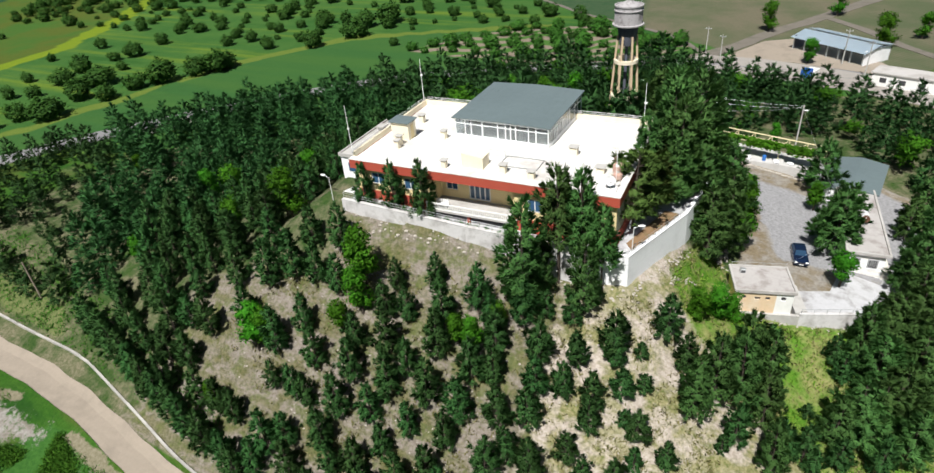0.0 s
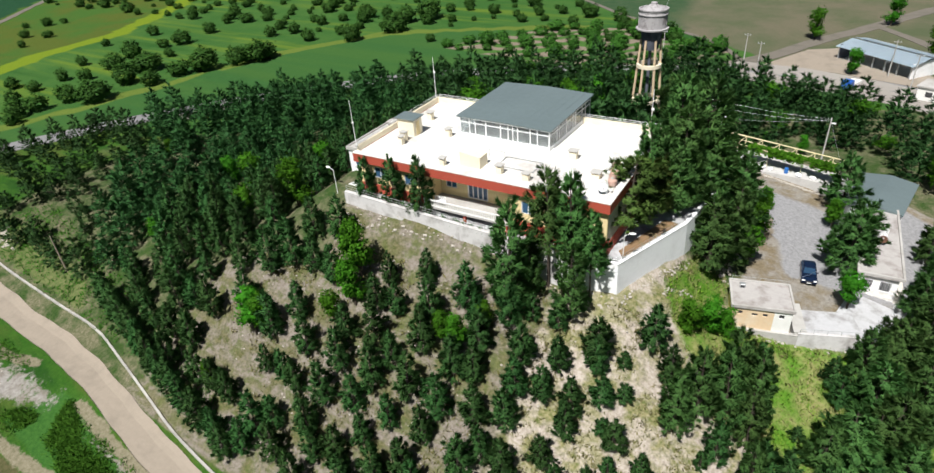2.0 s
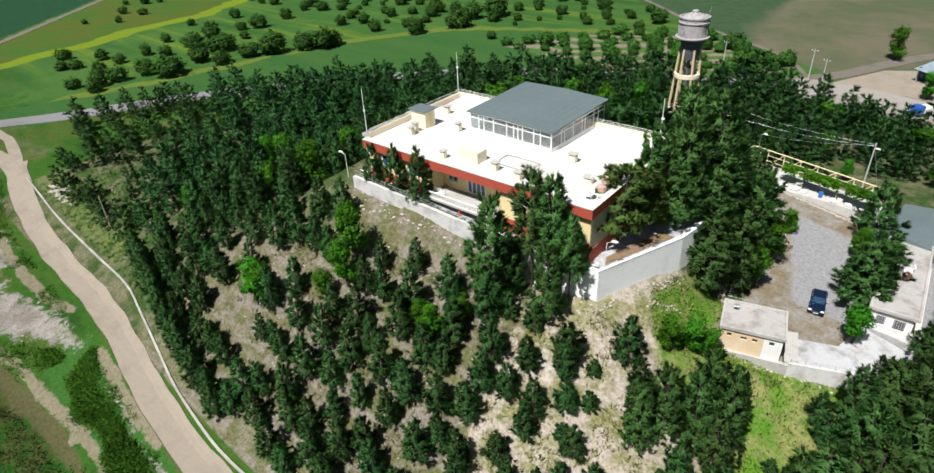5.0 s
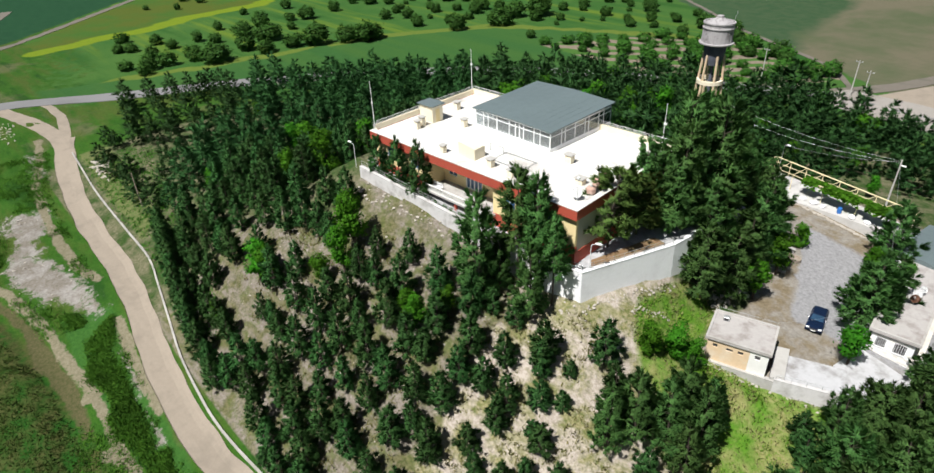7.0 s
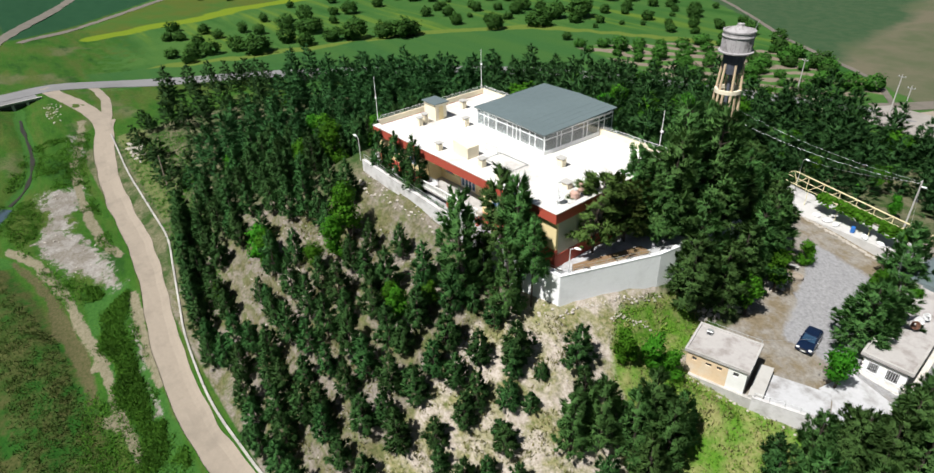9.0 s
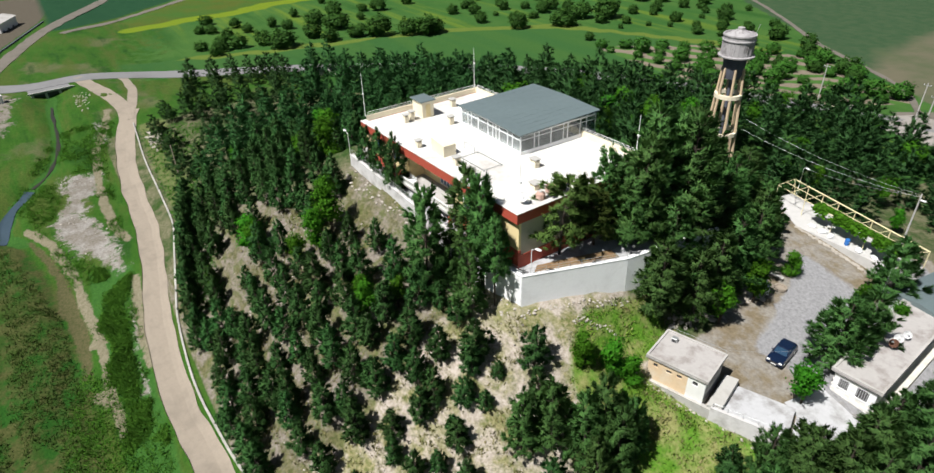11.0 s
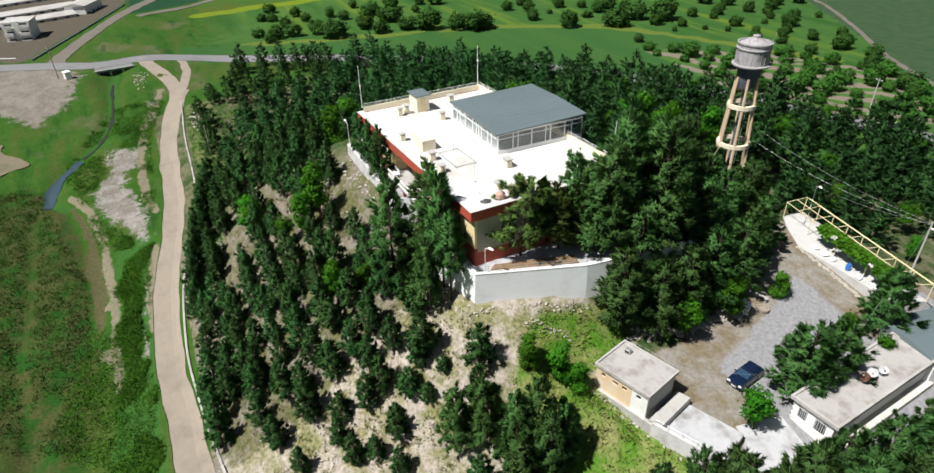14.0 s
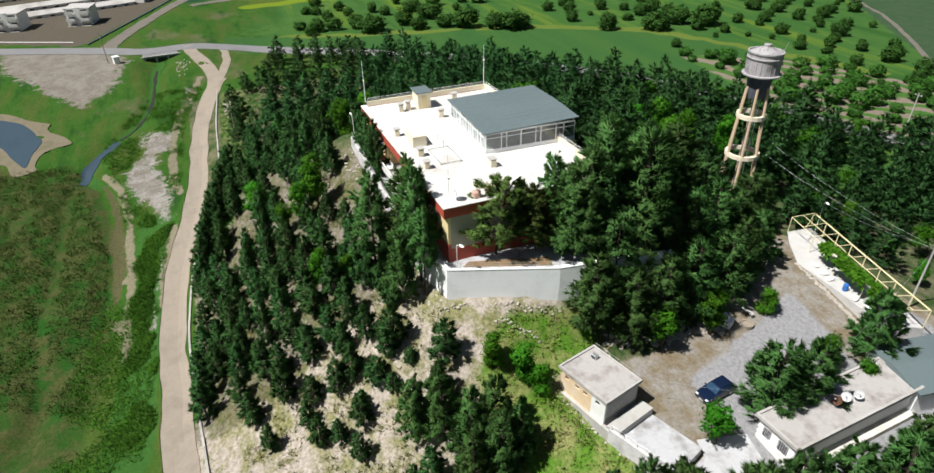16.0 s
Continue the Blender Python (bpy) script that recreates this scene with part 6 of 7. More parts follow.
WEST_SLOPE = [(-80, 32), (-66, 29), (-61, 28.5), (-60, 38), (-54, 38), (-48, 39), (-42, 40), (-42, 44), (-45, 47), (-51, 50), (-54, 60), (-55, 74), (-70, 70), (-82, 50)]
FAR_WEST = [(-100, 48), (-92, 38), (-84, 34), (-82, 50), (-70, 70), (-55, 74), (-58, 84), (-97, 118), (-125, 91), (-133, 76), (-122, 72), (-108, 60)]
WEST_FRINGE = [(-144, 52), (-141, 46), (-134, 41.5), (-127, 36.5), (-118, 32.6), (-110, 33.5), (-98, 32.5), (-86, 33.5), (-92, 38), (-100, 48), (-108, 60), (-122, 72), (-133, 76), (-140, 62)]
NORTH = [(-58, 84), (-54, 76), (-40, 75), (-18, 75), (-20, 104), (-14, 108), (4, 112), (30, 101), (60, 98), (66, 110), (46, 121), (24, 132), (4, 139), (-18, 144), (-34, 150), (-68, 138), (-97, 118)]
EAST_RIM = [(17, 70), (34, 62), (52, 98), (36, 104), (18, 104), (14, 96), (20, 84)]
for x, y in scatter(WEST_SLOPE, 2.95, open_ground, 1):
    h = R.uniform(5.4, 7.4)
    plant(R.choice(YOUNG), x, y, h / 4.4 * 0.9, tall=1.1)
young_crowns = [pine_mesh(s, 4.4, 2.9, 150, 0.35, 0.74, 0.10, 12, 0.40, 0.55)[1] for s in (51, 52, 53, 54, 55, 56)]
stand("pine_wood", "open pine wood on the far flank of the hill", "pine wood", young_crowns, [(x, y, R.uniform(1.2, 1.8)) for x, y in scatter(FAR_WEST, 3.15, lambda x, y: open_ground(x, y) and noise.noise((x * 0.10, y * 0.10, 9.0)) > -0.26 - 0.4 * smooth(84, 104, y), 2)], M_PINE_SHADED)
stand("pine_wood", "scattered low pines at the edge of the wood", "pine wood", young_crowns, [(x, y, R.uniform(0.95, 1.5)) for x, y in scatter(WEST_FRINGE, 3.7, lambda x, y: open_ground(x, y) and noise.noise((x * 0.09, y * 0.09, 4.0)) > -0.16, 12)], M_PINE_SHADED)
leafy_crowns = [leafy_mesh(s, 5.0, 3.6, 110)[1] for s in (61, 62)]
stand("leafy_wood", "scattered bright green leafy trees among the pines", "leafy wood", leafy_crowns, [(x, y, R.uniform(0.9, 1.4)) for x, y in scatter(NORTH, 12.0, open_ground, 5)], M_LEAF)
stand("pine_wood", "dense dark pine wood behind the house", "pine wood", young_crowns, [(x, y, R.uniform(1.45, 2.05) * (1 - 0.12 * smooth(-20, 10, x))) for x, y in scatter(NORTH, 3.7, open_ground, 3)], M_PINE_SHADED)
stand("pine_wood", "dense dark pine wood beyond the gatehouse", "pine wood", young_crowns, [(x, y, R.uniform(1.4, 2.0)) for x, y in scatter(EAST_RIM, 3.3, open_ground, 4)], M_PINE)

# orchard and field shrubs


def round_bush(seed, h=2.7, w=2.6, clumps=80, leaf=0.22):
    """A low rounded orchard shrub of many leaves, with an uneven outline."""
    rng = random.Random(seed)
    cv, cf, cn = [], [], []
    for _ in range(clumps):
        d = Vector((rng.gauss(0, 1), rng.gauss(0, 1), rng.gauss(0.25, 0.8))).normalized()
        p = Vector((d.x * w / 2, d.y * w / 2, h * 0.5 + d.z * h * 0.47)) * rng.uniform(0.78, 1.12)
        for _ in range(7):
            q = p + Vector((rng.gauss(0, 1), rng.gauss(0, 1), rng.gauss(0, 0.8))) * leaf * 0.9
            q.z = max(q.z, 0.1)
            u = Vector((rng.uniform(-1, 1), rng.uniform(-1, 1), rng.uniform(-0.6, 0.6))).normalized() * leaf
            v = u.cross(d + Vector((rng.uniform(-1, 1), rng.uniform(-1, 1), 1.0))).normalized() * leaf * 0.6
            i = len(cv)
            cv += [q - u, q + v, q + u, q - v]
            n = (d + Vector((0, 0, 0.3))).normalized()
            cn += [n] * 4
            cf.append((i, i + 1, i + 2, i + 3) if face_out(cv, i, n) else (i + 3, i + 2, i + 1, i))
    return soft_crown(cv, cf, cn)


shrub = [round_bush(s, 2.7, 2.6, 110) for s in (71, 72, 73, 74)]
# the shrubs of the orchard that stand nearest, row by row: place and size
FIRST_ROWS = [(-164, 59.2, 1.2), (-168.3, 62, 1.58), (-168.7, 67, 1.6), (-167.3, 74.1, 1.61), (-161, 77.9, 2.2), (-166.3, 89.7, 2.1), (-159, 92.4, 1.79), (-158.7, 101.3, 1.75), (-155.4, 107.3, 2.3), (-150.9, 115.5, 2.2), (-148.3, 122.6, 2.2), (-147.5, 119.5, 2.0), (-149.3, 142.2, 1.5), (-135.3, 147.2, 1.9), (-128.8, 160.7, 2.3), (-133.1, 171.9, 2.2), (-128.3, 179.4, 2.4), (-110.4, 154.6, 0.9), (-144.1, 152, 1.1), (-172.9, 100.6, 2.3)]
BACK_ROWS = [(-172.7, 57, 1.07), (-181.4, 67.4, 1.2), (-192.7, 65.2, 1.1), (-194.8, 62, 1.2), (-195.9, 73.9, 1.2), (-186.8, 75.3, 1.17), (-188.8, 84.2, 1.2), (-199.1, 95.5, 1.06), (-182.5, 87.3, 1.17), (-185.9, 98, 1.8), (-190.9, 107.3, 1.77), (-211.9, 128.6, 1.2), (-192.6, 119.2, 1.2), (-179.7, 112.6, 1.1), (-189.3, 124.3, 1.6), (-192.9, 137.8, 1.4), (-166.7, 142, 1.2), (-167.3, 162.9, 1.1), (-161.1, 160.3, 1.2), (-219.8, 150.8, 1.4), (-193.9, 165.3, 1.35), (-157.2, 167.1, 1.2), (-189.9, 174.6, 0.9), (-202.7, 169.6, 1.0), (-206.7, 66.9, 1.2), (-215.2, 112.7, 0.9), (-149, 199.7, 0.9)]
OLIVE_ROWS = [(-274, 122.8, 1.25), (-261.4, 108.3, 1.07), (-279.9, 117.3, 1.0), (-271.5, 128, 0.85), (-256.1, 91.5, 0.8), (-246, 100, 0.9), (-252, 112, 1.0)]
rows = FIRST_ROWS + BACK_ROWS + OLIVE_ROWS
for i in range(-15, 34):
    for j in range(0, 26):
        x = -150 + i * 7.5 * 0.82 - j * 7.5 * 0.57 + R.uniform(-0.9, 0.9)
        y = 92 + i * 7.5 * 0.57 + j * 7.5 * 0.82 + R.uniform(-0.9, 0.9)
        far = y > 148 or x > -135
        if far and off_polygon(x, y, WHEAT) > 2 and near_line(x, y, ROAD) > 23 and y - (175 - 0.69 * (x + 27)) < -4 and x > -330 and y < 330 and all(math.hypot(x - a, y - b) > 7 for a, b, _ in rows[:54]) and R.random() < 0.66 + 0.45 * noise.noise((x * 0.03, y * 0.03, 6.0)):
            rows.append((x, y, R.choice((0.6, 0.9, 1.1, 1.25, 1.5)) * R.uniform(0.85, 1.1)))
stand("orchard", "rows of low green orchard shrubs in the field", "orchard", shrub, rows, M_BUSH)
garden_rows = [(x, y, R.uniform(0.7, 1.5)) for x, y in scatter(GARDEN, 5.0, lambda x, y: near_line(x, y, ROAD) > 7, 8)]
stand("garden_shrubs", "green shrubs on brown garden beds", "shrubs", shrub, garden_rows, M_GARDEN)

# ---- track kerb, bridge, water ----
KERB = [(-123.5, 30.2), (-116.5, 29.7), (-105.6, 29.0), (-91, 28.8), (-78.3, 28.3), (-70, 26.7), (-61.2, 24.8), (-54.5, 23.4), (-45.5, 22.5), (-39.2, 22.4), (-33.0, 22.8), (-26.0, 23.4), (-5, 25.8), (20, 26.8)]
kerb = thing("track_wall", Matrix(), "low pale concrete wall along the earth track", "track wall")
line = resampled(KERB, 2.0)
rng = random.Random(5)
for a, b in zip(line, line[1:]):
    d = (b - a).normalized()
    n = Vector((-d.y, d.x)) * 0.13
    bm = bmesh.new()
    lift = rng.uniform(-0.03, 0.03)
    vs = []
    for p, k in ((a + d * 0.01, 0), (b - d * 0.01, 1)):
        g = ground(p.x, p.y)
        vs += [bm.verts.new((p.x + s * n.x, p.y + s * n.y, g + z)) for s, z in ((-1, -0.9), (-1, 0.30 + lift), (1, 0.30 + lift), (1, -0.9))]
    for f in ((0, 1, 2, 3), (7, 6, 5, 4), (0, 4, 5, 1), (1, 5, 6, 2), (2, 6, 7, 3), (3, 7, 4, 0)):
        bm.faces.new([vs[i] for i in f])
    part("wall_block", bm, M_KERB, kerb)

m_water, wt, wb = nodes_of("dark_shallow_water")
wb.inputs["Base Color"].default_value = (0.035, 0.034, 0.026, 1)
wb.inputs["Roughness"].default_value = 0.35
bump(wt, wb, noise_node(wt, 1.5, 3.0, 0.5, "world").outputs["Fac"], 0.15, 0.05)
tagged(ribbon("water", CREEK[1:6], 0.6, 0.10, m_water, wobble=0.5, depth=0.8), "narrow dark creek winding through the meadow", "creek", kind="structure")
M_SHORE = plain_mat("damp_shore_soil", (0.17, 0.145, 0.095), (0.09, 0.09, 0.045), 0.95, grain=1.5, wear=0.3, amount=0.8)
M_POND = plain_mat("blue_grey_pond_water", (0.052, 0.080, 0.105), (0.040, 0.065, 0.085), 0.12, grain=1.0, wear=0.2, relief=0.05)


def ragged(poly, amount):
    """A closed outline with an uneven edge."""
    line = resampled(poly + [poly[0]], 1.0)[:-1]
    return [(p.x + amount * noise.noise((p.x * 0.17, p.y * 0.17, 1.0)), p.y + amount * noise.noise((p.x * 0.17, p.y * 0.17, 7.0))) for p in line]


tagged(ribbon("water", [(-107.6, 8.5), (-104.1, 6.0), (-99.1, 4.0), (-93.4, 3.0)], 1.9, 0.12, M_POND, wobble=0.9, depth=0.8), "blue-grey pool where the creek widens", "creek pool", kind="structure")
beach = part("pond_shore", prism(ragged([(-126, -20), (-124, -14), (-120, -8.0), (-113.5, -2.2), (-108.5, -2.0), (-107, -5.5), (-99.5, -6.6), (-98.8, -10.4), (-105, -14), (-116, -26)], 3.2), -22, lambda x, y: ground(x, y) + 0.16), M_SHORE)
tagged(beach, "bare tan shore round the pond", "shore", kind="structure")
pond = part("water", prism(ragged([(-124, -20), (-121.7, -14.5), (-119.5, -11), (-112.5, -6.6), (-106.5, -7.4), (-101, -8.6), (-106, -11.5), (-112, -15), (-117, -23)], 0.8), -22, lambda x, y: ground(x, y) + 0.24), M_POND)
tagged(pond, "small blue-grey pond", "pond", kind="structure")

bridge = thing("culvert", pose(-155.2, 16.4, -9.72, 0, 0, 8), "low concrete road culvert with dark openings", "culvert")
part("deck", box(-3.4, -4.5, 0.06, 4.2, 4.5, 0.3), M_ASPHALT, bridge)
for y in (-4.4, -1.5, 1.5, 4.0):
    part("pier", box(3.6, y, -1.4, 4.3, y + 0.5, 0.06), M_CONCRETE, bridge)
# Solid dark block stands in for the shade inside the culvert.
part("opening", box(3.3, -3.9, -1.3, 3.7, 4.0, 0.04), M_DARK, bridge, "dark opening")
part("kerb", box(3.9, -5.0, 0.302, 4.3, 5.0, 0.6), M_CONCRETE, bridge)

# ---- walled compound beyond the road ----


def low_wall(name, a, b, h, t, material, label):
    a, b = Vector(a), Vector(b)
    d = (b - a).normalized()
    ob = thing(name, pose(a.x, a.y, -11.2, 0, 0, math.degrees(math.atan2(d.y, d.x))), label, "wall")
    part("wall_face", box(0, -t / 2, -0.5, (b - a).length, t / 2, h), material, ob)
    part("coping", box(0, -t / 2 - 0.05, h + 0.001, (b - a).length, t / 2 + 0.05, h + 0.1), material, ob)
    return ob


low_wall("boundary_wall", (-186.5, -30), (-177.2, -8), 1.7, 0.3, M_WHITE, "white boundary wall beside the road")
low_wall("boundary_wall", (-196, -52), (-187.5, -32.5), 1.7, 0.3, M_WHITE, "white boundary wall beside the road")
# Shaded side of the wall: its darkness is put into the colour.
low_wall("boundary_wall", (-172.0, -3.6), (-205, 8.0), 2.0, 0.3, M_TANKDARK, "boundary wall along a lane, coloured dark for its shaded side")
low_wall("boundary_wall", (-205.2, 8.1), (-242, 20.5), 2.0, 0.3, M_TANKDARK, "boundary wall along a lane, coloured dark for its shaded side")


def villa(x, y, turn, label):
    ob = thing("villa", pose(x, y, -11.1, 0, 0, turn), label, "villa", "white villas")
    part("wall", box(0.0, -3.6, -0.3, 8.0, 3.6, 6.6), M_WHITE, ob)
    part("roof", box(-0.3, -3.9, 6.6, 8.3, 3.9, 6.9), M_SLAB, ob)
    for z in (0.0, 2.2, 4.4):
        part("balcony", box(-1.5, -3.4, z + 0.9, 0.0, -0.8, z + 1.1), M_WHITE, ob)
        part("balcony", box(-1.5, 0.9, z + 0.9, 0.0, 3.4, z + 1.1), M_WHITE, ob)
        part("balustrade", box(-1.5, -3.4, z + 1.102, -1.38, -0.8, z + 1.8), M_WHITE, ob)
        part("balustrade", box(-1.5, 0.9, z + 1.102, -1.38, 3.4, z + 1.8), M_WHITE, ob)
        part("window", box(-0.03, -3.0, z + 1.1, 0.0, -1.0, z + 2.0), M_DARK, ob)
        part("window", box(-0.03, 1.1, z + 1.1, 0.0, 3.0, z + 2.0), M_DARK, ob)
        part("window", box(2.0, 3.6, z + 0.9, 3.2, 3.62, z + 1.9), M_DARK, ob)
        part("window", box(5.0, 3.6, z + 0.9, 6.2, 3.62, z + 1.9), M_DARK, ob)
    part("stair_tower", box(-0.6, -0.7, -0.3, 0.0, 0.8, 7.2), M_WHITE, ob)
    return ob


villa(-200.5, -9.0, 172, "white three-storey villa with stacked balconies")
villa(-200.0, -29.0, 172, "white three-storey villa with stacked balconies")


def long_shed(a, b, depth, h, label):
    a, b = Vector(a), Vector(b)
    d = (b - a).normalized()
    ob = thing("long_shed", pose(a.x, a.y, -11.1, 0, 0, math.degrees(math.atan2(d.y, d.x))), label, "long shed", "long sheds")
    n = (b - a).length
    part("wall", box(0, 0, -0.3, n, depth, h), M_WHITE, ob)
    bm = bmesh.new()
    vs = [bm.verts.new(v) for v in ((-0.4, -0.4, h), (n + 0.4, -0.4, h), (n + 0.4, depth + 0.4, h), (-0.4, depth + 0.4, h), (-0.4, depth / 2, h + 0.9), (n + 0.4, depth / 2, h + 0.9))]
    for f in ((0, 1, 5, 4), (3, 4, 5, 2), (0, 4, 3), (1, 2, 5), (0, 3, 2, 1)):
        bm.faces.new([vs[i] for i in f])
    part("roof", bm, M_SLAB, ob)
    for k in range(int(n / 4)):
        part("window", box(k * 4 + 1.2, -0.02, 1.4, k * 4 + 2.6, 0.0, 2.1), M_DARK, ob)
    return ob


long_shed((-214, -33), (-229, 5), 6.5, 2.6, "long white shed with a pale roof")
long_shed((-229, -38), (-246, 4), 6.5, 2.6, "long white shed with a pale roof")
long_shed((-252, -44), (-272, 2), 6.5, 2.6, "long white shed with a pale roof")
long_shed((-231, 8), (-244, 13), 7.0, 4.5, "tall white end building of the sheds")
LANE = [(-160, 3), (-168, 2.5), (-191, 8.5), (-222, 18.4), (-247.5, 29.5), (-300, 52)]
tagged(ribbon("road", LANE, 4.2, 0.12, M_LANE, step=3.0, wobble=0.6), "pale gravel lane along the compound wall", "lane", kind="structure")
box_thing = thing("electric_cabinet", pose(-148.6, 6.3, ground(-148.6, 6.3), 0, 0, 20), "white metal cabinet beside the wooden pole", "cabinet")
part("body", box(-0.9, -0.7, 0, 0.9, 0.7, 1.7, 0.04), M_WHITE, box_thing)
part("lid", box(-1.0, -0.8, 1.702, 1.0, 0.8, 1.85), M_PVC, box_thing)

# ---- farm and lanes beyond the wood ----
barn = thing("barn", pose(-4.2, 174.6, -11.0, 0, 0, -37), "long open barn with a pale blue metal roof", "barn")
part("back_wall", box(0, 8.6, -0.2, 19, 8.9, 3.6), M_CONCRETE, barn)
part("side_wall", box(0, 0.3, -0.2, 0.3, 8.598, 3.4), M_TANKDARK, barn)
part("side_wall", box(18.7, 0.3, -0.2, 19, 8.598, 3.4), M_LIMEWASH, barn)
for k in range(7):
    part("post", box(k * 3.1, 0.2, -0.2, k * 3.1 + 0.25, 0.45, 3.0), M_STEEL, barn)
M_BLUEROOF = plain_mat("pale_blue_sheet", (0.48, 0.58, 0.66), (0.40, 0.48, 0.55), 0.45, amount=0.3)
for y0, y1, z0, z1 in ((-0.6, 4.2, 3.0, 4.2), (4.9, 9.4, 4.3, 3.5)):
    bm = bmesh.new()
    vs = [bm.verts.new(v) for v in ((-0.5, y0, z0), (19.5, y0, z0), (19.5, y1, z1), (-0.5, y1, z1))]
    bm.faces.new(vs)
    bmesh.ops.solidify(bm, geom=bm.faces[:], thickness=0.12)
    part("roof_sheet", bm, M_BLUEROOF, barn, "pale blue corrugated sheet")
part("ridge_vent", box(-0.5, 4.2, 4.0, 19.5, 4.9, 4.12), M_ROOFMETAL, barn)
M_PALE_LOT = plain_mat("pale_dusty_concrete", (0.31, 0.29, 0.265), (0.20, 0.18, 0.155), 0.95, grain=0.8, wear=0.09, amount=0.7)
apron = part("pavement", prism([(-31, 152.5), (-12, 150.0), (8, 146.0), (30, 136.5), (62, 120), (66, 129), (40, 143.0), (22, 152.5), (4, 160.5), (-10, 164.0), (-24, 164.5)], -11.4, -10.80), M_PALE_LOT)
tagged(apron, "wide pale dusty apron along the road", "apron", kind="structure")
farm = thing("farm_house", pose(12.4, 150.5, -11.0, 0, 0, -18), "low white farmhouse at the roadside", "farmhouse")
part("wall", box(0, 0, -0.2, 12, 5, 2.8), M_WHITE, farm)
part("roof", box(-0.3, -0.3, 2.8, 12.3, 5.3, 3.05), M_SLAB, farm)
for k in range(3):
    part("window", box(1.5 + k * 3.5, -0.03, 1.0, 2.7 + k * 3.5, 0, 2.0), M_DARK, farm)
truck = thing("truck", pose(0.2, 151.4, -10.95, 0, 0, 70), "small bright blue truck parked on the road", "truck")
part("cab", box(-0.9, -1.0, 0.5, 0.9, 1.0, 2.3, 0.12), plain_mat("bright_blue_paint", (0.02, 0.10, 0.42), None, 0.35), truck)
part("load_bed", box(0.95, -1.05, 0.7, 4.2, 1.05, 1.5, 0.05), M_WHITE, truck)
for x in (0.0, 3.2):
    for s in (-1, 1):
        part("wheel", rod((x, s * 0.8, 0.42), (x, s * 1.02, 0.42), 0.42, n=14), M_TYRE, truck)
shop = thing("roadside_kiosk", pose(-33.5, 149.0, -10.9, 0, 0, 25), "tan flat-roofed kiosk beside the road", "kiosk")
part("wall", box(0, 0, -0.2, 5, 2.6, 2.3), M_CREAM_PALE, shop)
part("roof", box(-0.3, -0.3, 2.3, 5.3, 2.9, 2.5), M_CREAM_PALE, shop)
EDGE = [(-24, 166), (-36, 181.5), (-66.7, 201.5), (-91, 222), (-114, 240), (-138, 254), (-190, 290)]
tagged(ribbon("road", EDGE, 1.5, 0.10, M_LANE, step=3.0, wobble=0.5), "narrow earth path along the ploughed field", "path", kind="structure")
FARM_LANE = [(-26, 161), (-18, 172), (-10, 189), (0, 206), (14, 232), (40, 275), (90, 330)]
tagged(ribbon("road", FARM_LANE, 4.2, 0.12, M_LANE, step=3.0, wobble=0.5), "pale gravel farm lane between fields", "lane", kind="structure")
FIELD_PATH = [(-218, 24), (-233, 41), (-252, 62), (-282, 94), (-340, 156)]
tagged(ribbon("road", FIELD_PATH, 3.0, 0.10, M_LANE, step=3.0, wobble=0.8), "pale earth path beside the dark green field", "path", kind="structure")
SIDE_LANE = [(2, 209), (11.6, 196.5), (25.3, 175), (45, 160)]
tagged(ribbon("road", SIDE_LANE, 2.6, 0.12, M_LANE, step=3.0, wobble=0.5), "narrow gravel lane beside the barn", "lane", kind="structure")
lot = part("pavement", prism([(-19, 163), (-3, 163), (14, 158), (17, 164), (12, 172), (-4, 184), (-11, 180)], -11.4, -10.86), M_TRACK)
tagged(lot, "bare pale earth lot before the barn", "lot", kind="structure")
for x, y, s in ((-11.0, 190.5, 1.7), (5.0, 211.0, 1.6), (15.6, 180.0, 1.8), (0.0, 163.0, 1.3), (24, 190, 1.4)):
    plant(LEAFY[1], x, y, s)
for x, y, s in ((-3.3, 73.3, 1.15), (-3.5, 79.8, 1.25), (8.1, 71.6, 1.1), (4.4, 88.8, 0.95), (-2.8, 111.3, 0.8), (-16.2, 114.6, 1.0), (-20.7, 111.6, 0.9), (-9.0, 113.5, 0.6)):
    plant(R.choice(LEAFY), x, y, s)
low_wall("boundary_wall", (-127, 76), (-121, 88), 1.4, 0.4, M_STONE, "broken white stone wall among the pines").location.z = -11.0

# ---- annex beside the house ----
annex = thing("annex", HOUSE @ Matrix.Translation((-5.2, 3.6, 0)), "low whitewashed annex with a grey flat roof", "annex")
part("wall", box(0.2, 0.2, 0.5, 4.8, 11.5, 5.4), M_LIMEWASH, annex)
part("roof", box(0, 0, 5.4, 4.85, 11.8, 5.65), M_CONCRETE, annex, "grey concrete roof")
part("roof_rim", box(0, 0, 5.652, 0.2, 11.8, 5.85), M_CONCRETE, annex)
part("roof_rim", box(0.202, 0, 5.652, 4.85, 0.2, 5.85), M_CONCRETE, annex)
part("window", box(1.2, 0.17, 3.4, 2.4, 0.2, 4.6), M_BLUEGLASS, annex)
part("door", box(3.4, 0.17, 1.9, 4.3, 0.2, 4.0), M_PVC, annex)
part("chimney_stack", box(1.4, 7.5, 5.65, 2.2, 8.3, 6.5), M_CONCRETE, annex)
part("chimney_cap", box(1.2, 7.3, 6.5, 2.4, 8.5, 6.65), M_CONCRETE, annex)
steps = thing("outdoor_stair", HOUSE @ Matrix.Translation((-1.0, 0.4, 0)), "pale concrete stair down from the terrace", "stair")
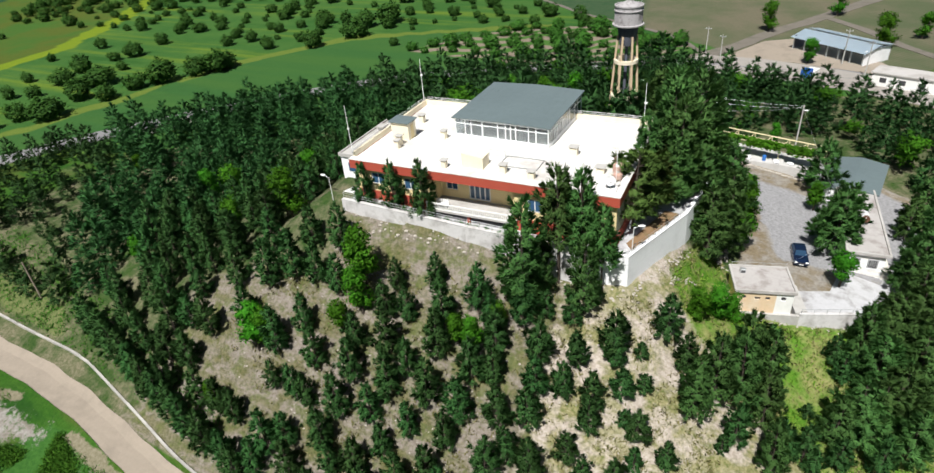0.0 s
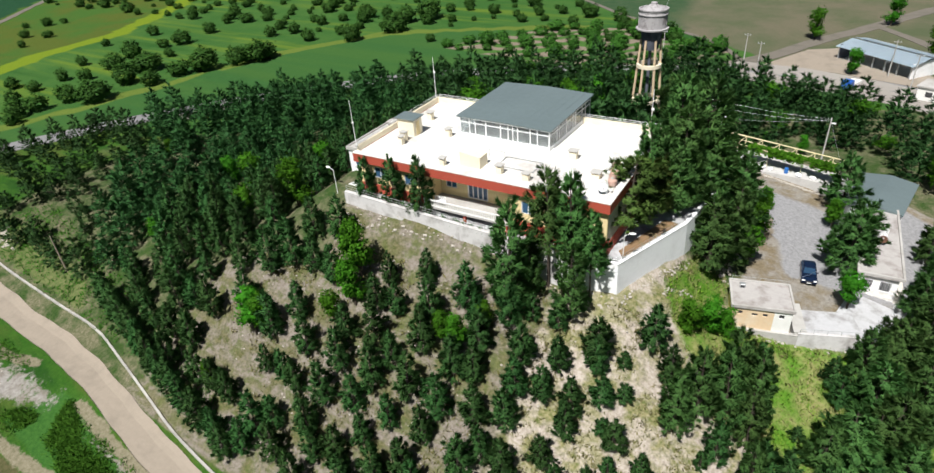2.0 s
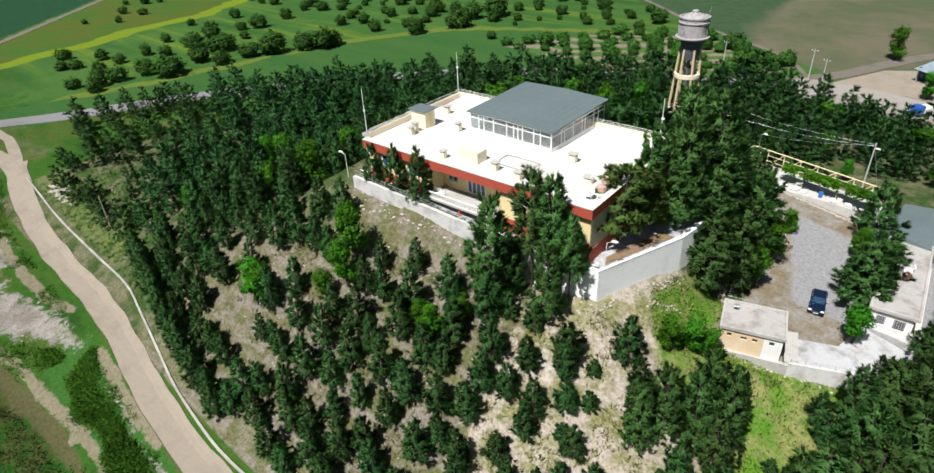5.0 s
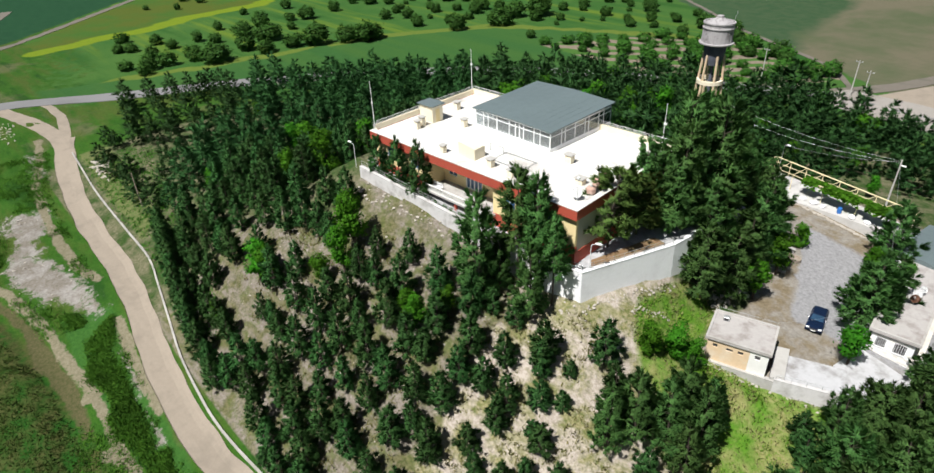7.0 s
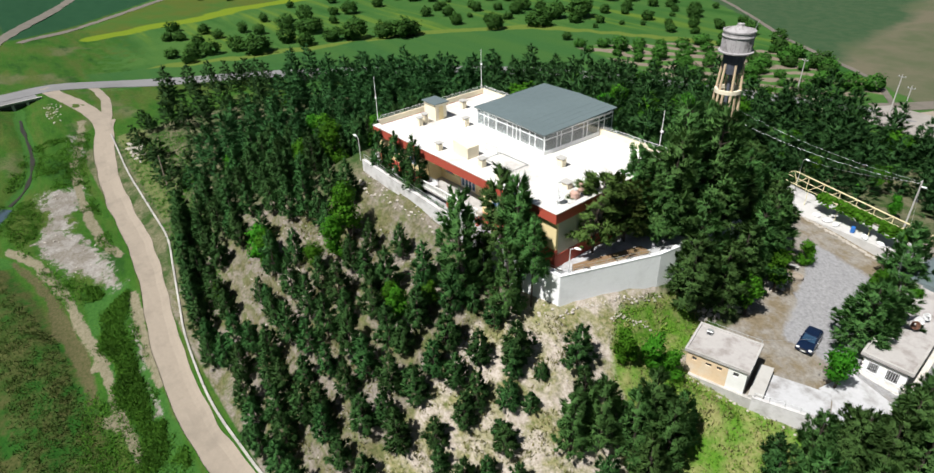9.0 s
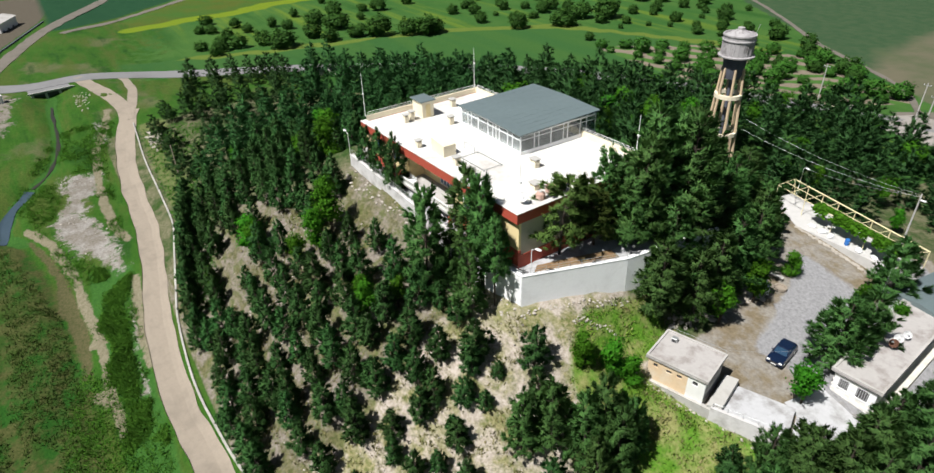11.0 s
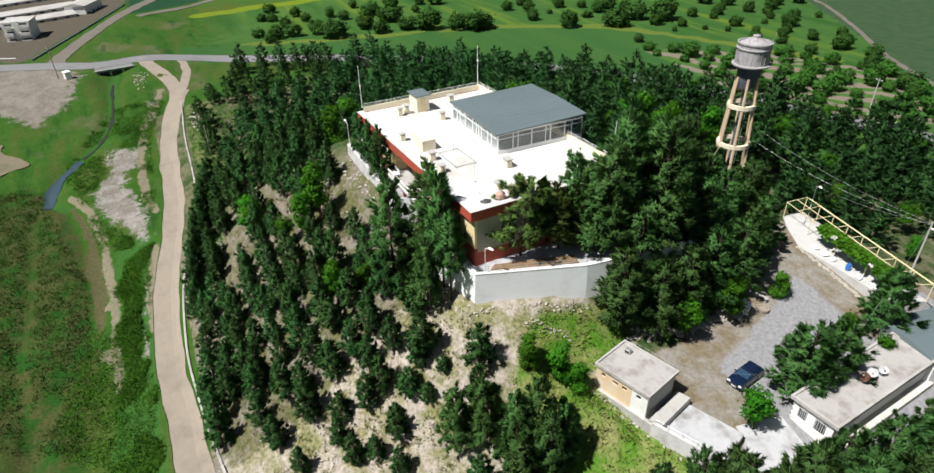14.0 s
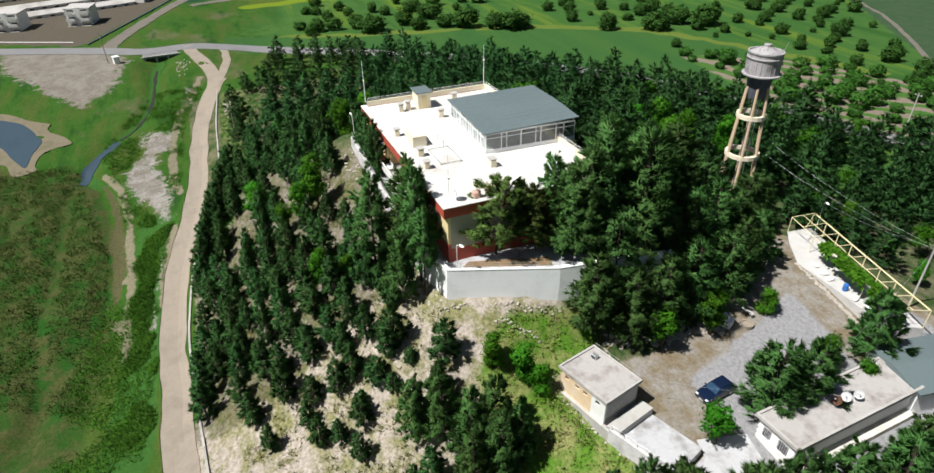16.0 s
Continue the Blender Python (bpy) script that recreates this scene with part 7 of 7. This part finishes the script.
for k in range(9):
    part("step", box(-0.35 * k - 0.35, 0, 0.2, -0.35 * k, 1.5, 2.5 - 0.18 * k), M_SLAB, steps)
bm = bmesh.new()
vs = [bm.verts.new(v) for v in ((0, -0.2, 0.2), (-3.2, -0.2, 0.2), (-3.2, -0.2, 1.7), (0, -0.2, 3.3), (0, -0.002, 0.2), (-3.2, -0.002, 0.2), (-3.2, -0.002, 1.7), (0, -0.002, 3.3))]
for f in ((0, 1, 2, 3), (7, 6, 5, 4), (0, 4, 5, 1), (1, 5, 6, 2), (2, 6, 7, 3), (3, 7, 4, 0)):
    bm.faces.new([vs[i] for i in f])
part("side_wall", bm, M_LIMEWASH, steps)

# ---- roof oddments ----
frame_pipes = thing("pipe_frame", HOUSE @ Matrix.Translation((*on_roof(-26.2, 56.8), DECK)), "thin rusty pipe frame lying on the roof", "pipe frame")
for a, b in (((-2.2, -1.2, 0.12), (2.2, -1.2, 0.12)), ((2.2, -1.2, 0.12), (2.2, 1.3, 0.12)), ((2.2, 1.3, 0.12), (-2.2, 1.3, 0.12)), ((-2.2, 1.3, 0.12), (-2.2, -1.2, 0.12))):
    part("pipe", rod(a, b, 0.04, n=5), M_STEEL, frame_pipes)
for x, y in ((-2.2, -1.2), (2.2, -1.2), (2.2, 1.3), (-2.2, 1.3)):
    part("foot", box(x - 0.08, y - 0.08, 0.0, x + 0.08, y + 0.08, 0.1), M_STEEL, frame_pipes)
hoop = thing("pipe_frame", HOUSE @ Matrix.Translation((*on_roof(-29.4, 57.4), DECK)), "thin grey pipe goal standing on the roof", "pipe frame")
part("pipe", rod((-1.0, 0, 0), (-1.0, 0, 0.9), 0.035, n=5), M_STEEL, hoop)
part("pipe", rod((1.0, 0, 0), (1.0, 0, 0.9), 0.035, n=5), M_STEEL, hoop)
part("pipe", rod((-1.0, 0, 0.9), (1.0, 0, 0.9), 0.035, n=5), M_STEEL, hoop)

M_CLAY = plain_mat("faded_clay_paint", (0.52, 0.33, 0.27), (0.62, 0.50, 0.44), 0.85, amount=0.6)
for wx, wy, w, h, turn in ((-15.4, 56.6, 0.95, 0.75, 8), (-15.8, 58.3, 1.1, 0.9, -6), (-16.3, 60.2, 1.0, 0.8, 14)):
    crate = thing("roof_tank", HOUSE @ Matrix.Translation((*on_roof(wx, wy), DECK)) @ Matrix.Rotation(radians(turn), 4, "Z"), "faded clay-coloured tank on the edge of the white roof", "tank", "roof tanks")
    part("body", lathe([(w * 0.46, 0.05), (w * 0.52, 0.15), (w * 0.52, h - 0.12), (w * 0.40, h), (0.16, h + 0.05)], 16), M_CLAY, crate)
    part("lid", lathe([(0.17, h + 0.052), (0.17, h + 0.12), (0.05, h + 0.14)], 10), M_CONCRETE, crate)
    part("stand", box(-w * 0.45, -w * 0.45, 0, w * 0.45, w * 0.45, 0.05), M_CONCRETE, crate)

# ---- plants along the front terrace ----
edging = tree_master("terrace_plant", leafy_mesh(91, 0.8, 0.9, 40, 0.06, 0.02, 8), M_BARK, M_BUSH, "small green shrub in the bed behind the front wall", "shrub", "terrace shrubs")
R2 = random.Random(17)
for k in range(22):
    x = -45.0 + k * 0.95 + R2.uniform(-0.2, 0.2)
    plant(edging, x, 50.35 + max(0.0, (x + 30) * 0.02), R2.uniform(0.7, 1.2), z=terrace_z(x) + 0.05)

# ---- stones, weeds and dry grass ----


def rock_mesh(rng, verts, faces, x, y, z, s):
    bm = bmesh.new()
    bmesh.ops.create_icosphere(bm, subdivisions=1, radius=1.0)
    i = len(verts)
    sx, sy, sz, a = s * rng.uniform(0.7, 1.4), s * rng.uniform(0.7, 1.4), s * rng.uniform(0.4, 0.8), rng.uniform(0, math.tau)
    for v in bm.verts:
        k = rng.uniform(0.75, 1.2)
        px, py = v.co.x * sx * k, v.co.y * sy * k
        verts.append((x + px * math.cos(a) - py * math.sin(a), y + px * math.sin(a) + py * math.cos(a), z + v.co.z * sz * k))
    for f in bm.faces:
        faces.append(tuple(i + v.index for v in f.verts))
    bm.free()


def rocks(name, label, places, sizes, seed):
    rng = random.Random(seed)
    vs, fs = [], []
    for x, y in places:
        rock_mesh(rng, vs, fs, x, y, ground(x, y) + 0.02, rng.uniform(*sizes))
    me = bpy.data.meshes.new(name)
    me.from_pydata(vs, [], fs)
    me.materials.append(M_ROCK)
    return tagged(new(name, me), label, "stones", kind="stuff")


def in_poly(poly, n, seed, keep=lambda x, y: True):
    rng = random.Random(seed)
    xs, ys = [p[0] for p in poly], [p[1] for p in poly]
    got = []
    for _ in range(n * 6):
        x, y = rng.uniform(min(xs), max(xs)), rng.uniform(min(ys), max(ys))
        if off_polygon(x, y, poly) < 0 and keep(x, y):
            got.append((x, y))
            if len(got) >= n:
                break
    return got


def grass(name, label, places, tall, material, seed, blades=6, spread=0.22):
    rng = random.Random(seed)
    vs, fs = [], []
    for x, y in places:
        z = ground(x, y) - 0.05
        s = rng.uniform(*tall)
        for _ in range(blades):
            a = rng.uniform(0, math.tau)
            bx, by = x + rng.gauss(0, spread), y + rng.gauss(0, spread)
            w = rng.uniform(0.03, 0.08) * (1 + s)
            lx, ly = rng.gauss(0, 0.45) * s, rng.gauss(0, 0.45) * s
            i = len(vs)
            vs += [(bx - w * math.cos(a), by - w * math.sin(a), z), (bx + w * math.cos(a), by + w * math.sin(a), z), (bx + lx + w * 0.4, by + ly, z + s * rng.uniform(0.7, 1.1)), (bx + lx - w * 0.4, by + ly, z + s * rng.uniform(0.7, 1.1))]
            (ax, ay, _), (cx, cy, _), (ex, ey, _) = vs[i], vs[i + 1], vs[i + 2]
            up = (cx - ax) * (ey - ay) - (cy - ay) * (ex - ax) > 0
            fs.append((i, i + 1, i + 2, i + 3) if up else (i + 3, i + 2, i + 1, i))
    me = bpy.data.meshes.new(name)
    me.from_pydata(vs, [], fs)
    me.polygons.foreach_set("use_smooth", [True] * len(fs))
    me.normals_split_custom_set_from_vertices([(0.0, -0.2, 0.98)] * len(vs))
    me.materials.append(material)
    return tagged(new(name, me), label, "grass", kind="stuff")


M_ROCK = plain_mat("broken_limestone", (0.42, 0.385, 0.34), (0.28, 0.25, 0.21), 0.95, grain=5.0, amount=0.6, relief=0.8)
M_WEED = leaf_mat("lush_weeds", (0.036, 0.125, 0.013), (0.085, 0.215, 0.024), 0.5)
M_LAWN = leaf_mat("fresh_grass", (0.085, 0.20, 0.015), (0.22, 0.33, 0.05), 0.4)
M_STRAW = leaf_mat("dry_grass", (0.11, 0.125, 0.035), (0.26, 0.24, 0.11), 0.3)
M_REED = leaf_mat("marsh_weeds", (0.034, 0.078, 0.013), (0.072, 0.108, 0.026), 0.45)
DRY = [(-48, 45), (-30, 47), (-13, 51), (-8, 53), (-3, 47), (4, 38), (-5, 30), (-30, 27), (-48, 29), (-56, 36)]
rocks("loose_stones", "loose pale limestone on the dry slope", in_poly(DRY, 420, 3), (0.05, 0.15), 3)
foot = [(-46 + k * 0.16 + random.Random(k).gauss(0, 0.2), 48.9 + 0.014 * k - random.Random(k + 500).uniform(0, 1.5)) for k in range(0, 210, 2)]
rocks("broken_stones", "broken limestone along the foot of the retaining wall", foot, (0.08, 0.24), 4)
corner_foot = [(-12.4 + k * 0.062 + random.Random(k).gauss(0, 0.15) + 0.5, 51.7 + k * 0.19 + random.Random(k + 90).gauss(0, 0.2)) for k in range(62)]
rocks("broken_stones", "pale footing stones along the whitewashed wall", corner_foot, (0.08, 0.2), 5)
court_foot = [(-3.2 + k * 0.14, 59.6 + k * 0.055 + random.Random(k).gauss(0, 0.25)) for k in range(105)]
rocks("broken_stones", "pale rubble along the foot of the court wall", court_foot, (0.07, 0.2), 6)
rubble_line = [(-9.0 + k * 0.045 + random.Random(k).gauss(0, 0.15), 56.2 + k * 0.095 + random.Random(k + 9).gauss(0, 0.15)) for k in range(44)]
rocks("broken_stones", "short line of pale stones in the grass", rubble_line, (0.07, 0.18), 7)
bank = [(-5.4 + random.Random(k).gauss(0, 0.5) + k * 0.012, 67.2 + k * 0.135) for k in range(110)]
rocks("broken_stones", "broken stones of the bank under the tall pines", bank, (0.15, 0.45), 8)
rocks("loose_stones", "bleached limestone spoil beside the track", in_poly(LIMESTONE, 50, 9), (0.06, 0.22), 9)
west_rock = [(-112.5 + random.Random(k).gauss(0, 2.2), 32.6 + random.Random(k + 7).gauss(0, 0.8)) for k in range(60)]
rocks("broken_stones", "pale outcrop beside the track wall", west_rock, (0.15, 0.5), 10)
bridge_rock = [(-141 + random.Random(k).gauss(0, 2.5), 22.4 + random.Random(k + 7).gauss(0, 0.9)) for k in range(60)]
rocks("broken_stones", "pale stones in the meadow near the junction", bridge_rock, (0.08, 0.26), 12)
edge_rock = [(-9.9 + k * 0.24, 98.25 - k * 0.017 + random.Random(k).gauss(0, 0.12)) for k in range(52)]
rocks("edging_stones", "rough pale stones edging the pergola terrace", edge_rock, (0.18, 0.36), 13)

MEADOW = [(-128, 27), (-110, 22), (-88, 21), (-63, 19), (-41, 17.5), (-20, 17), (-20, 6), (-45, 6), (-70, 12), (-90, 9), (-104, 5), (-128, 15)]
off_bare = lambda x, y: off_polygon(x, y, LIMESTONE) > 0.5 and near_line(x, y, CREEK) > 0.8
grass("meadow_grass", "tall lush green weeds beside the track", in_poly(MEADOW, 5200, 21, lambda x, y: off_bare(x, y) and noise.noise((x * 0.12, y * 0.12, 8.0)) > -0.18), (0.18, 0.45), M_WEED, 21, 7, 0.3)
BAND = [(-78, 15), (-73, 20), (-60, 18.4), (-49, 17.8), (-33, 17.6), (-23, 18), (-23, 12.5), (-49, 13), (-64, 13.4)]
grass("tall_weeds", "thick tall green weeds on the bank of the track", in_poly(BAND, 4200, 27, lambda x, y: off_polygon(x, y, VERGE_STONE) > 0.2 and near_line(x, y, TRACK) > 2.4 and noise.noise((x * 0.16, y * 0.3, 11.0)) > -0.3 + 0.5 * smooth(-2.5, 0.0, off_polygon(x, y, BAND))), (0.25, 0.6), M_WEED, 27, 8, 0.28)
VERGE = [(-120, 30.6), (-80, 29), (-50, 25), (-52, 30), (-84, 36), (-112, 42)]
grass("verge_grass", "green grass between the track wall and the pines", in_poly(VERGE, 1500, 22), (0.2, 0.5), M_WEED, 22, 6, 0.25)
grass("dry_grass", "yellowing grass tufts on the pale slope", in_poly(DRY, 3600, 23, lambda x, y: noise.noise((x * 0.3, y * 0.3, 1.0)) > -0.12), (0.12, 0.38), M_STRAW, 23, 6, 0.2)
grass("lawn_grass", "fresh green grass below the whitewashed wall", in_poly(SHED_GRASS, 4200, 24, lambda x, y: noise.noise((x * 0.25, y * 0.25, 3.0)) > -0.25 and off_polygon(x, y, YARD) > 0.4), (0.08, 0.25), M_LAWN, 24, 6, 0.2)
grass("lawn_straw", "yellow grass below the court wall", in_poly(SHED_GRASS, 1800, 26, lambda x, y: noise.noise((x * 0.25, y * 0.25, 3.0)) < 0.1 and off_polygon(x, y, YARD) > 0.4), (0.12, 0.35), M_STRAW, 26, 6, 0.2)
grass("marsh_grass", "dull marsh weeds beyond the creek", in_poly([(-100, 0), (-88, 4), (-70, 8.5), (-50, 9.5), (-34, 8), (-42, -6), (-60, -25), (-100, -25)], 7000, 25, lambda x, y: near_line(x, y, DITCH) > 0.8 and noise.noise((x * 0.1, y * 0.2, 3.0)) > -0.45), (0.2, 0.5), M_REED, 25, 6, 0.35)

# ---- yard oddments ----
planter = thing("planter_ring", pose(-3.2, 84.8, yard_z(-3.2)), "tan stone planter ring on the gravel", "planter")
part("ring", lathe([(0.55, 0.0), (0.75, 0.0), (0.75, 0.32), (0.55, 0.32), (0.5, 0.15)], 14), M_TRACK, planter)
oven = thing("garden_oven", pose(-4.3, 82.3, yard_z(-4.3), 0, 0, 30), "whitewashed outdoor oven beside the trees", "oven")
part("body", box(-1.0, -0.7, 0, 1.0, 0.7, 0.9, 0.05), M_LIMEWASH, oven)
part("hood", box(-0.6, -0.5, 0.9, 0.6, 0.5, 1.5, 0.08), M_LIMEWASH, oven)
part("mouth", box(-0.3, -0.72, 0.3, 0.3, -0.7, 0.7), M_DARK, oven)
sink = thing("stone_bench", pose(-4.6, 86.0, yard_z(-4.6), 0, 0, 10), "grey stone bench at the edge of the gravel", "bench")
part("seat", box(-0.8, -0.25, 0.36, 0.8, 0.25, 0.46, 0.02), M_CONCRETE, sink)
for x in (-0.6, 0.6):
    part("leg", box(x - 0.12, -0.2, 0, x + 0.12, 0.2, 0.36), M_CONCRETE, sink)
barrel = thing("barrel", pose(-3.4, 99.3, -7.75), "bright blue plastic barrel on the pergola terrace", "barrel")
part("body", lathe([(0.26, 0), (0.3, 0.1), (0.31, 0.45), (0.3, 0.8), (0.26, 0.88)], 14), plain_mat("blue_plastic", (0.03, 0.16, 0.5), None, 0.4), barrel)
# Added lumps stand in for patches of sunlight falling through the vine.
for k, (x, y, s) in enumerate(((-8.6, 100.0, 0.5), (-6.9, 99.6, 0.6), (-5.6, 99.4, 0.5), (-1.6, 98.9, 0.6), (0.4, 98.8, 0.5))):
    sack = thing("sack", pose(x, y, -7.75, 0, 0, 40 * k), "pale lump standing in for dappled light on the paving", "sack", "sacks")
    bm = bmesh.new()
    bmesh.ops.create_uvsphere(bm, u_segments=10, v_segments=7, radius=1.0)
    for v in bm.verts:
        v.co *= 1 + 0.18 * noise.noise(v.co * 2.0 + Vector((k, 0, 0)))
    bmesh.ops.scale(bm, vec=(s * 1.1, s * 0.7, s * 0.5), verts=bm.verts)
    bmesh.ops.translate(bm, verts=bm.verts, vec=(0, 0, s * 0.42))
    part("body", bm, M_LIMEWASH, sack)
bench = thing("porch_sofa", HOUSE @ Matrix.Translation((LOG[0] + 1.6, -0.3, 2.95)), "white slatted bench on the porch", "bench")
part("seat", box(-0.8, -0.3, 0.38, 0.8, 0.3, 0.46), M_PVC, bench)
for k in range(6):
    part("back_slat", box(-0.75 + k * 0.27, 0.26, 0.47, -0.6 + k * 0.27, 0.3, 0.95), M_PVC, bench)
for x in (-0.7, 0.7):
    for y in (-0.25, 0.25):
        part("leg", box(x - 0.04, y - 0.04, 0, x + 0.04, y + 0.04, 0.38), M_PVC, bench)
